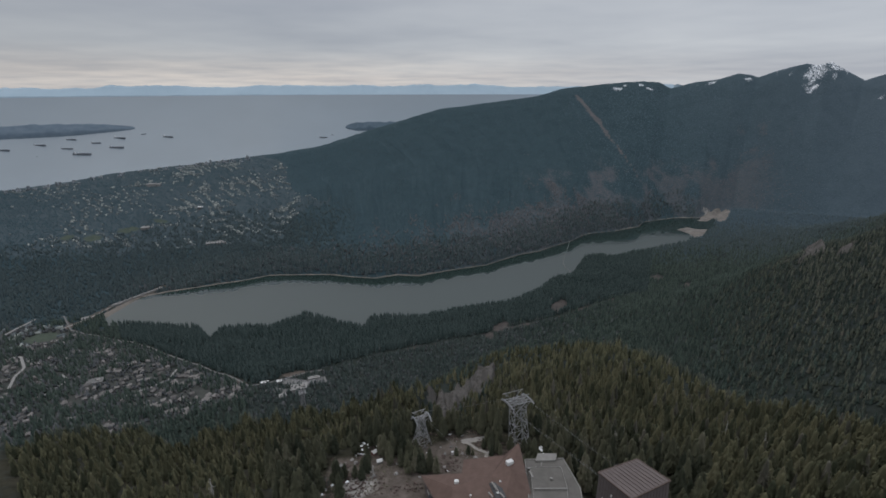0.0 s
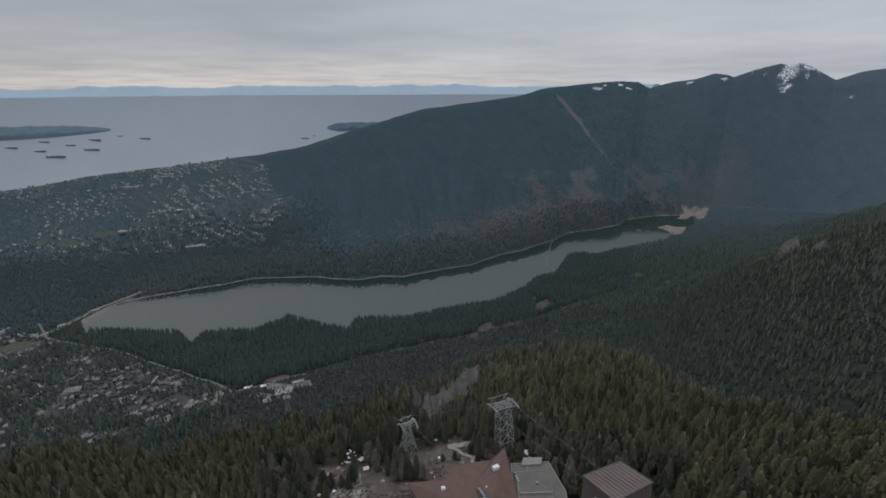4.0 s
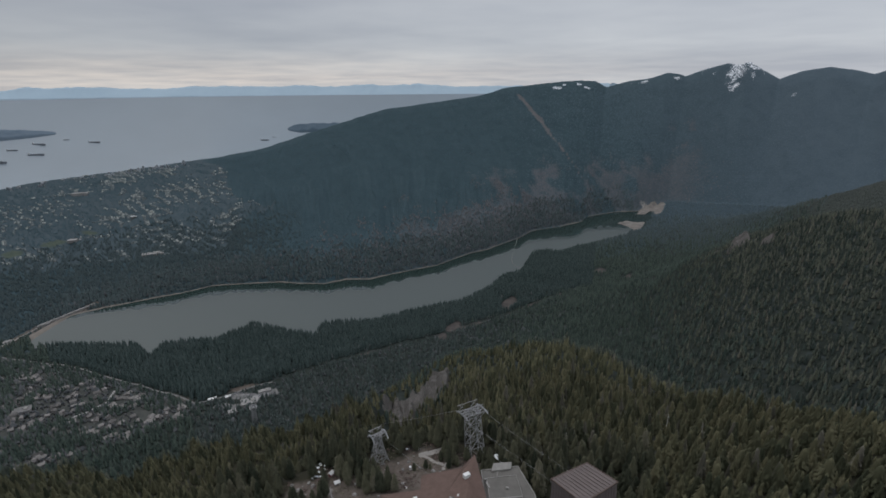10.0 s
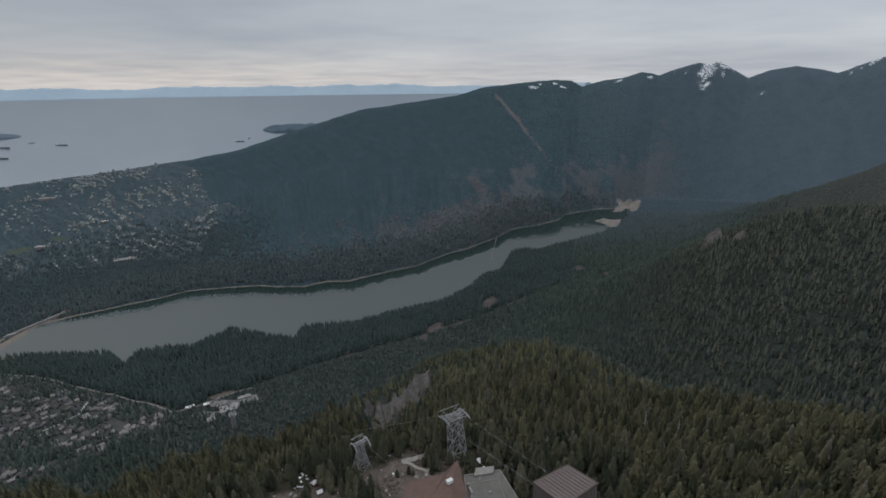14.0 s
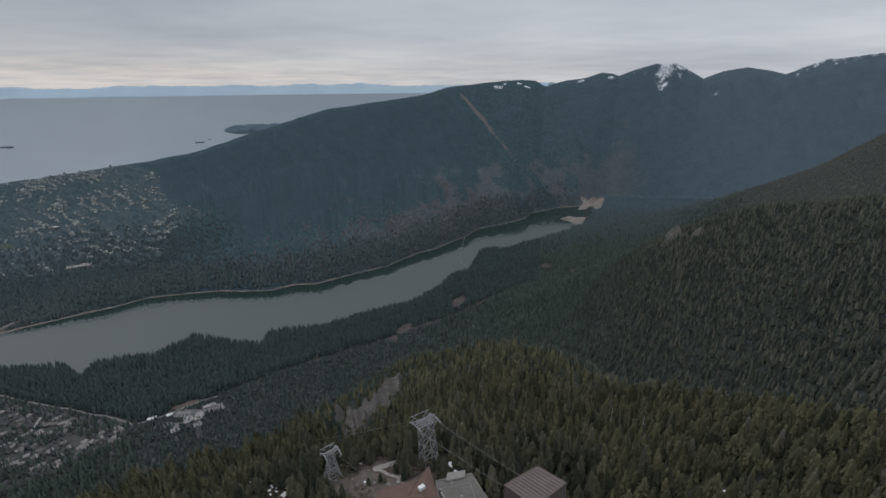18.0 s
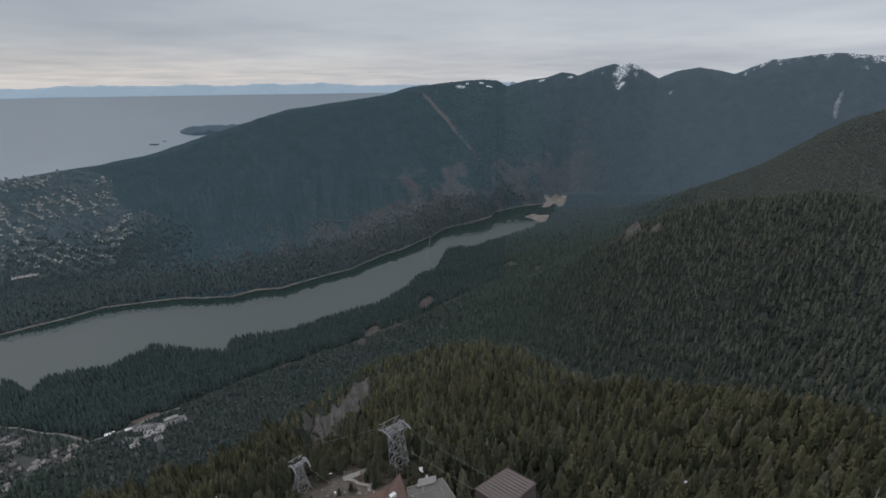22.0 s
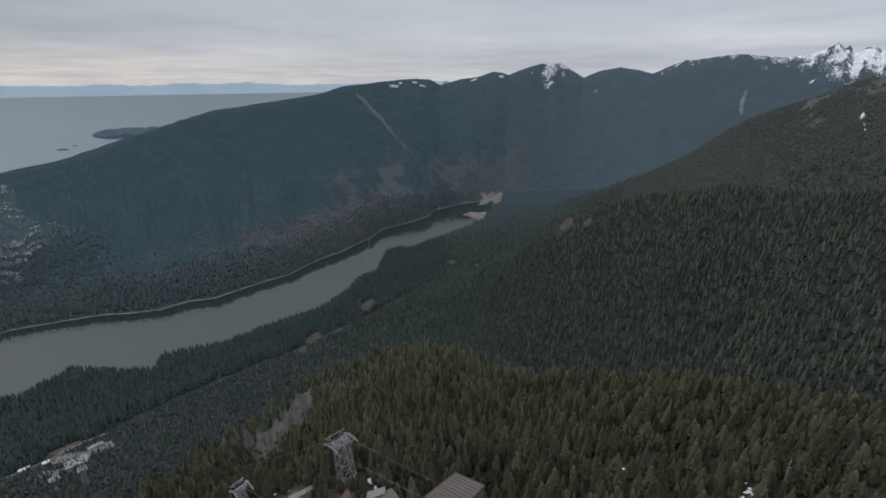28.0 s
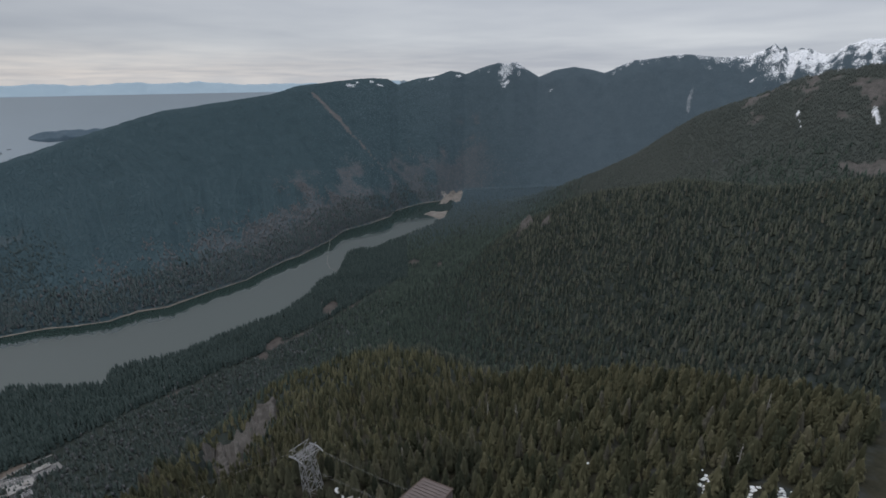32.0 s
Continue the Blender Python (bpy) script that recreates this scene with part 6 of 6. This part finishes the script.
def gravel_bar(name, pts, label):
    """A low bar of gravel just above the water."""
    bm = B()
    c = sum((Vector(p) for p in pts), Vector()) / len(pts)
    rim = []
    n = 8 * len(pts)
    for i in range(n):
        u = i / 8
        a, b = Vector(pts[int(u) % len(pts)]), Vector(pts[(int(u) + 1) % len(pts)])
        p = a.lerp(b, u % 1)
        rim.append(c + (p - c) * (1 + 0.12 * noise.noise(p * 0.03)))
    rings = []
    for s, h in ((1.0, -1.5), (0.9, 0.6), (0.55, 1.6), (0.15, 2.0)):
        rings.append([bm.verts.new(((c + (p - c) * s).x, (c + (p - c) * s).y, max(6.5, ground_at((c + (p - c) * s).x, (c + (p - c) * s).y)) + h + 0.4 * noise.noise(p * 0.06))) for p in rim])
    for r0, r1 in zip(rings[:-1], rings[1:]):
        for i in range(n):
            bm.faces.new((r0[i], r0[(i + 1) % n], r1[(i + 1) % n], r1[i]))
    bm.faces.new(rings[-1])
    bmesh.ops.recalc_face_normals(bm, faces=bm.faces)
    return tagged(part(name, bm, M_BAR, None, "", True), label, "gravel bar", kind="structure")


gravel_bar("gravel_bar", [(x, y, 7.0) for x, y in BARS[0]], "pale gravel bar at the head of the lake")
gravel_bar("gravel_bar", [(x, y, 7.0) for x, y in BARS[1]], "pale gravel delta at the head of the lake")
bt = thing("log_boom", BOOM[0], "thin pale floating log boom across the lake", "boom")
for a, b in zip(BOOM[:-1], BOOM[1:]):
    n = 6
    for i in range(n):
        p, q = Vector(a).lerp(Vector(b), i / n), Vector(a).lerp(Vector(b), (i + 0.92) / n)
        part("log", beam(B(), p - Vector(BOOM[0]) + Vector((0, 0, 0.6)), q - Vector(BOOM[0]) + Vector((0, 0, 0.6)), 1.4, 6), M_PARAPET, bt)

M_HOUSE = material("painted_house_wall", (0.11, 0.105, 0.10), (0.24, 0.235, 0.23), scale=0.02, obj_random=0.7, island=0.0)
M_HROOF = material("house_roof", (0.068, 0.064, 0.062), (0.195, 0.182, 0.172), scale=0.02, obj_random=0.7)
M_TOWN = material("far_town_roofs", (0.085, 0.102, 0.108), (0.180, 0.196, 0.190), scale=0.01, island=0.8, third=(0.30, 0.315, 0.29))


def house_kind(w, d, h, rise, wing):
    t = thing("house", (0, 0, 0), "detached suburban house with pitched roof among trees", "house", "houses below the mountain")
    bm = B()
    box(bm, (0, 0, h / 2 - 1), (w, d, h + 2))
    part("wall", bm, M_HOUSE, t)
    for s in (-1, 1):
        part("roof_plane", slab(B(), [(-w / 2 - 0.6, s * (d / 2 + 0.6), h - 0.3), (w / 2 + 0.6, s * (d / 2 + 0.6), h - 0.3), (w / 2 + 0.6, 0, h + rise), (-w / 2 - 0.6, 0, h + rise)], 0.3), M_HROOF, t)
    bm = B()
    box(bm, (w * 0.3, d * 0.15, h + rise * 0.8), (1, 1, 2))
    part("chimney", bm, M_CONCRETE, t)
    if wing:
        bm = B()
        box(bm, (w * 0.2, d * 0.7, h * 0.4 - 1), (w * 0.5, d * 0.6, h * 0.8 + 2))
        part("garage", bm, M_HOUSE, t)
        part("garage_roof", slab(B(), [(w * -0.07, d * 0.4, h * 0.85), (w * 0.48, d * 0.4, h * 0.85), (w * 0.48, d * 1.02, h * 0.8), (w * -0.07, d * 1.02, h * 0.8)], 0.3), M_HROOF, t)
    return t


HOUSES = [house_kind(14, 9.5, 6, 3.0, True), house_kind(12, 8.5, 5.6, 2.7, False), house_kind(16, 10, 5.6, 3.2, True), house_kind(11, 10, 6.4, 2.4, False)]


def house_ground(az, r):
    m, z = cover(az, r)
    x, y = r * np.sin(np.radians(az)), r * np.cos(np.radians(az))
    ok = (m["lake"] < -0.9) & (m["grass"] < 0)
    grove = fbm(x, y, 72, 65)
    for way, w in WAYS:
        ok &= way_distance(az, r, way) > w + 6
    return ok & near_suburb(az, r) & (grove < np.interp(az, [-46, -36, -32, -24], [0.07, 0.06, 0.04, 0.04]))


ha, hr = scatter(-50, -23, 1180, 2150, 22, 501, house_ground)
rgh = np.random.default_rng(44)
order = np.argsort(hr)[:298]
for k, i in enumerate(order):
    x, y = hr[i] * math.sin(math.radians(ha[i])), hr[i] * math.cos(math.radians(ha[i]))
    src = HOUSES[k % 4]
    m = pose(x, y, ground_at(x, y), 0, 0, rgh.choice([20, 110, 35, 125, 75]) + rgh.normal(0, 6))
    if k < 4:
        src.matrix_basis = m
    else:
        copy_thing(src, m)


def town(name, az, r, seed, label, wmin, wmax, hmin, hmax):
    """Far houses as small pitched blocks in one mesh."""
    rg = np.random.default_rng(seed)
    n = len(az)
    p = on_ground(az, r)
    tv = np.array([[-.5, -.5, -.4], [.5, -.5, -.4], [.5, .5, -.4], [-.5, .5, -.4], [-.5, -.5, .7], [.5, -.5, .7], [.5, .5, .7], [-.5, .5, .7], [-.5, 0, 1.1], [.5, 0, 1.1]])
    tf = np.array([[0, 1, 5], [0, 5, 4], [1, 2, 6], [1, 6, 5], [2, 3, 7], [2, 7, 6], [3, 0, 4], [3, 4, 7], [4, 5, 9], [4, 9, 8], [6, 7, 8], [6, 8, 9], [5, 6, 9], [7, 4, 8]])
    a = rg.choice([0.35, 1.92, 0.8, 2.4], n) + rg.normal(0, 0.15, n)
    w, d, h = rg.uniform(wmin, wmax, n), rg.uniform(wmin * 0.7, wmax * 0.7, n), rg.uniform(hmin, hmax, n)
    X, Y = tv[None, :, 0] * w[:, None], tv[None, :, 1] * d[:, None]
    c, s = np.cos(a)[:, None], np.sin(a)[:, None]
    V = np.stack([X * c - Y * s, X * s + Y * c, tv[None, :, 2] * h[:, None]], -1) + p[:, None]
    F = tf[None] + (np.arange(n) * len(tv))[:, None, None]
    ob = new(name, mesh_of(name, V.reshape(-1, 3), F.reshape(-1, 3), [M_TOWN]))
    return tagged(ob, label, "houses", kind="stuff")


def town_ground(az, r):
    m, z = cover(az, r)
    x, y = r * np.sin(np.radians(az)), r * np.cos(np.radians(az))
    clump = fbm(x, y, 90, 61)
    dense = np.interp(az, [-45, -36, -30, -25, -16], [0.25, 0.4, 0.75, 1.3, 1.5]) * np.clip(0.28 + 2.4 * fbm(x, y, 210, 62), 0.03, 1.15)
    return far_suburb(az, r) & street(x, y) & (m["grass"] < 0) & (clump < 0.3) & (chance(az, r, 66) < dense)


fa, fr = scatter(-47, -11, 2500, 3890, 8.0, 511, town_ground)
town("far_town", fa, fr, 5, "many small pale suburban houses scattered among trees", 6.5, 11.5, 5, 8)
oa, orr = ha[np.argsort(hr)[298:]], hr[np.argsort(hr)[298:]]
if len(oa):
    town("suburb_houses", oa, orr, 6, "pale detached houses between the trees below the dam", 11, 18, 6, 9)


def hall(x, y, w, d, h, turn, label, mat=M_WHITE):
    t = thing("large_building", (x, y, ground_at(x, y)), label, "building", "", turn)
    bm = B()
    box(bm, (0, 0, h / 2 - 2), (w, d, h + 4))
    part("wall", bm, M_HOUSE, t)
    bm = B()
    box(bm, (0, 0, h + 0.4), (w + 1, d + 1, 0.8), 0, 0.2)
    part("roof", bm, mat, t)
    bm = B()
    box(bm, (w * 0.2, 0, h + 1.6), (w * 0.2, d * 0.4, 2.2))
    part("roof_unit", bm, M_PARAPET, t)


hall(*(-1123.0, 2338.1), 90, 40, 10, 20, "long pale-roofed hall at the edge of the suburb", M_CONCRETE)
hall(*(-1365.5, 2723.9), 26, 18, 9, 20, "small bright white-roofed building among houses")
hall(*(-1534.9, 2481.9), 60, 30, 8, 10, "low pale-roofed clubhouse beside green fairways", M_CONCRETE)
hall(*(-1774.2, 3008.4), 80, 26, 12, 5, "long pale-roofed building among trees", M_CONCRETE)
hall(*(-374.3, 1111.2), 42, 26, 10, 20, "valley station building with pale flat roof", M_CONCRETE)
hall(*(-478.4, 1146.9), 20, 9, 6, 20, "white-roofed ticket building beside the car park")
hall(*(-440.0, 1150.2), 13, 9, 6, 20, "white-roofed kiosk beside the car park")
hall(*(-406.0, 1071.7), 18, 14, 7, 30, "small grey building beside the car park", M_CONCRETE)
hall(*(-350.2, 1161.6), 30, 12, 7, 20, "low pale building beside the car park", M_CONCRETE)
hall(*(-1311.8, 1648.6), 30, 16, 7, 40, "low concrete waterworks building by the dam", M_CONCRETE)
hall(*(-1275.6, 1776.4), 26, 14, 8, 40, "low concrete waterworks building by the dam", M_CONCRETE)
hall(*(-950.9, 1171.6), 40, 26, 7, 20, "blue-grey roofed school below the dam", M_ASPHALT)
M_CAR = material("car_paint", (0.10, 0.10, 0.11), (0.38, 0.38, 0.38), rough=0.35, scale=0.01, obj_random=0.95, spec=0.5)


def car_kind():
    t = thing("parked_car", (0, 0, 0), "parked car on the valley car park", "car", "parked cars")
    bm = B()
    box(bm, (0, 0, 0.75), (4.5, 1.9, 0.8), 0, 0.15)
    part("body", bm, M_CAR, t)
    bm = B()
    box(bm, (-0.2, 0, 1.4), (2.4, 1.65, 0.6), 0, 0.2)
    part("cabin", bm, M_GLASS, t)
    for x in (-1.4, 1.4):
        for y in (-0.9, 0.9):
            bm = B()
            bmesh.ops.create_cone(bm, cap_ends=True, segments=10, radius1=0.34, radius2=0.34, depth=0.22, matrix=pose(x, y, 0.34, 90))
            part("wheel", bm, M_DARK, t)
    return t


car0 = car_kind()
lot = [Vector((*p, 0)) for p in ((-434.2, 1160.9), (-366.6, 1137.7), (-315.6, 1163.5))]
n = 0
for a, b in zip(lot[:-1], lot[1:]):
    L = (b - a).length
    d = (b - a).normalized()
    for i in range(int(L / 3.2)):
        for off in (-11, -4, 6, 12):
            if rgh.uniform() < 0.45 or n > 75:
                continue
            p = a + d * (i * 3.2) + Vector((-d.y, d.x, 0)) * off
            m = pose(p.x, p.y, max(ground_at(p.x - d.y * s, p.y + d.x * s) for s in (-17, 0, 17)) + 0.72, 0, 0, math.degrees(math.atan2(d.x, -d.y)))
            n += 1
            if n == 1:
                car0.matrix_basis = m
            else:
                copy_thing(car0, m)

# ---------------------------------------------------------------- the coast: towers, ships, headlands, far land
M_APT = material("pale_apartment_wall", (0.19, 0.215, 0.24), (0.32, 0.345, 0.37), scale=0.02, obj_random=0.7)


def apartment_kind(w, d, h):
    t = thing("apartment_tower", (0, 0, 0), "pale apartment block on the waterfront", "apartment building", "waterfront blocks")
    bm = B()
    box(bm, (0, 0, h / 2 - 8), (w, d, h + 16))
    wall = part("wall", bm, M_APT, t)
    bm = B()
    box(bm, (0, 0, h + 1.5), (w * 0.4, d * 0.4, 3))
    part("roof_house", bm, M_CONCRETE, t)
    for k in range(1, int(h / 7)):
        bm = B()
        box(bm, (0, 0, k * 7), (w + 0.5, d + 0.5, 2.0))
        part("window_band", bm, M_GLASS, wall)
    return t


APTS = [apartment_kind(20, 16, 38), apartment_kind(18, 18, 52), apartment_kind(34, 16, 22)]
rga = np.random.default_rng(71)
for k in range(66):
    a = -46 + 26 * rga.uniform() ** 1.1
    r = 3860 - rga.uniform(0, 80)
    x, y = r * math.sin(math.radians(a)), r * math.cos(math.radians(a))
    m = pose(x, y, ground_at(x, y), 0, 0, -a + rga.normal(0, 10)) @ Matrix.Diagonal((0.8, 0.8, rga.uniform(0.35, 0.9), 1))
    j = int(rga.choice([0, 1, 2], p=[0.3, 0.15, 0.55]))
    if k < 3:
        APTS[k].matrix_basis = m
    else:
        copy_thing(APTS[j], m)


def sea_at(az, el):
    """Where the sea lies at a compass degree and an angle below the first eye."""
    return Vector([float(v) for v in sea_places(np.array(az), sea_share(np.array(az), el))])


# dark hulls lightened to blue-grey, for haze over the bay
M_HULL = material("hazed_ship_hull", (0.12, 0.135, 0.155), (0.16, 0.172, 0.19), scale=0.02)
M_SHIPW = material("ship_white", (0.42, 0.43, 0.45), (0.55, 0.56, 0.57), scale=0.02)


def ship(az, el, length, turn, label, group="anchored ships"):
    length *= 0.78
    t = thing("cargo_ship", sea_at(az, el), label, "ship", group, turn)
    h, w = length * 0.075, length * 0.13
    bm = B()
    outline = [(-length / 2, -w / 2), (length * 0.36, -w / 2), (length / 2, 0), (length * 0.36, w / 2), (-length / 2, w / 2)]
    prism(bm, outline, -length * 0.06, h)
    part("hull", bm, M_HULL, t)
    bm = B()
    box(bm, (-length * 0.4, 0, h + length * 0.055), (length * 0.09, w * 0.85, length * 0.11))
    part("deckhouse", bm, M_SHIPW, t, "pale deckhouse")
    bm = B()
    box(bm, (-length * 0.46, 0, h + length * 0.06), (length * 0.03, w * 0.3, length * 0.13))
    part("funnel", bm, M_HULL, t)
    for k in range(5):
        bm = B()
        box(bm, (-length * 0.26 + k * length * 0.135, 0, h + length * 0.012), (length * 0.1, w * 0.6, length * 0.03))
        part("hatch", bm, M_HULL, t)
    for k in range(4):
        part("crane", beam(B(), (-length * 0.19 + k * length * 0.135, 0, h), (-length * 0.19 + k * length * 0.135, 0, h + length * 0.09), length * 0.012), M_SHIPW, t)


for (a, e), L, q in (((-35.79, -5.98), 135, 20), ((-41.27, -5.19), 90, 22), ((-38.69, -4.95), 84, 22), ((-36.82, -5.39), 84, 20), ((-36.37, -4.61), 76, 22), ((-34.52, -5.03), 74, 22), ((-32.99, -5.55), 110, 20), ((-32.61, -4.68), 96, 12),
                     ((-30.55, -4.41), 44, 30), ((-28.52, -4.78), 88, 14), ((-39.12, -5.90), 20, 0), ((-13.30, -5.39), 80, 8), ((-12.30, -5.11), 34, 30)):
    ship(a, e, L, q, "dark cargo ship lying at anchor on the bay")

# land beyond the water: the blues stand for haze, palest on the range
M_LAND = material("hazed_headland_cover", (0.080, 0.112, 0.146), (0.112, 0.144, 0.176), scale=0.03, detail=8, third=(0.30, 0.32, 0.33))
M_ISLE = material("hazed_island_wood", (0.052, 0.080, 0.105), (0.074, 0.104, 0.130), scale=0.02, detail=8)
M_FARLAND = material("hazed_mountains", (0.255, 0.335, 0.395), (0.30, 0.38, 0.44), scale=0.002)
M_FARLAND2 = material("hazed_hills", (0.20, 0.27, 0.32), (0.25, 0.31, 0.36), scale=0.004)


def headland(name, a0, a1, e0, e1, high, label, mat, taper0=True):
    """A long low wooded point lying in the sea."""
    def shape(a, w):
        u0, u1 = sea_share(a, e0), sea_share(a, e1)
        f = (a - a0) / (a1 - a0)
        end = np.clip(np.minimum(f * 6 if taper0 else 1, (1 - f) * 8), 0, 1) ** 0.5
        c = (u0 + u1) / 2
        p = sea_places(a, c + (u1 - u0) * (w - 0.5) * end)
        p[:, 2] += end * np.clip(np.sin(np.pi * w) * 2.2, 0, 1) * high * (0.8 + 0.3 * grid_noise(a * 1.7, w * 3, 7)) - 3
        return p
    V, F = sheet(np.linspace(a0, a1, 160), np.linspace(0, 1, 14), shape)
    ob = new(name, mesh_of(name, V, F, [mat]))
    return tagged(ob, label, "headland", kind="structure")


headland("headland", -78, -31.0, -4.3, -3.25, 30, "low wooded headland across the bay, blue-grey for haze", M_LAND, False)
headland("island", -10.9, -3.0, -4.75, -3.9, 26, "small wooded island off the coast, blued for haze", M_ISLE)


def skyline(name, a0, a1, r, depth, base, heights, amp, scale, seed, mat, label):
    """A distant range rising behind the sea's rim or a ridge, with an uneven crest and soft spurs."""
    def shape(a, w):
        h = np.interp(a, [q[0] for q in heights], [q[1] for q in heights])
        h = h + amp * (np.abs(fbm(a * 10, a * 0, scale * 10, seed, 5)) * 1.6 - 0.4)
        rise = np.clip(w / 0.8, 0, 1)
        e = np.where(w <= 0.8, base + (h - base) * (rise + 0.25 * rise * (1 - rise) * grid_noise(a / 0.6, w * 2.5, seed + 1)), h - (h - base) * (w - 0.8) * 3)
        rr = r + depth * w / 0.8
        return np.stack([rr * np.sin(np.radians(a)), rr * np.cos(np.radians(a)), EYE + rr * np.tan(np.radians(e))], -1)
    V, F = sheet(np.arange(a0, a1, 0.12), np.linspace(0, 1, 11), shape)
    ob = new(name, mesh_of(name, V, F, [mat]))
    return tagged(ob, label, "mountains", kind="structure")


skyline("backdrop_range", -90, 24, 4704, 230, -1.1, [(-90, -0.1), (-41, -0.05), (-36.5, -0.15), (-34, -0.12), (-32.3, 0.13), (-30.5, 0.0), (-29.5, 0.12), (-26, 0.0), (-21.5, -0.08), (-19.5, 0.1), (-11, 0.05), (-8.8, 0.16), (-6.4, -0.05), (-3.5, 0.1), (1, 0.08), (4, 0.18), (7.5, -0.1), (15, -0.1), (24, 0.1)], 0.13, 1.6, 4, M_FARLAND, "faint mountain range beyond the sea, pale blue for haze")
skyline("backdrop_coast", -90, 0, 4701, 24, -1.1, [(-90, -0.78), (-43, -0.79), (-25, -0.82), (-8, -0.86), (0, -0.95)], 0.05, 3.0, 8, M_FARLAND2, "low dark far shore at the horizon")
skyline("backdrop_hills", 4, 30, 4915, 40, -6, [(4, -2.5), (8.5, -1.6), (10.5, -0.75), (12.3, -0.8), (14, -1.2), (22.5, -0.5), (24.2, 0.15), (26, -0.4), (30, -1)], 0.06, 1.5, 12, M_FARLAND2, "hills behind the wooded ridge, blued for haze")
skyline("backdrop_hills", -6, 4, 4660, 40, -6, [(-6, -3.9), (-4.2, -3.0), (-2.5, -2.65), (-1, -2.7), (1.2, -2.2), (4, -2.2)], 0.06, 1.5, 14, M_FARLAND2, "hills behind the wooded ridge, blued for haze")
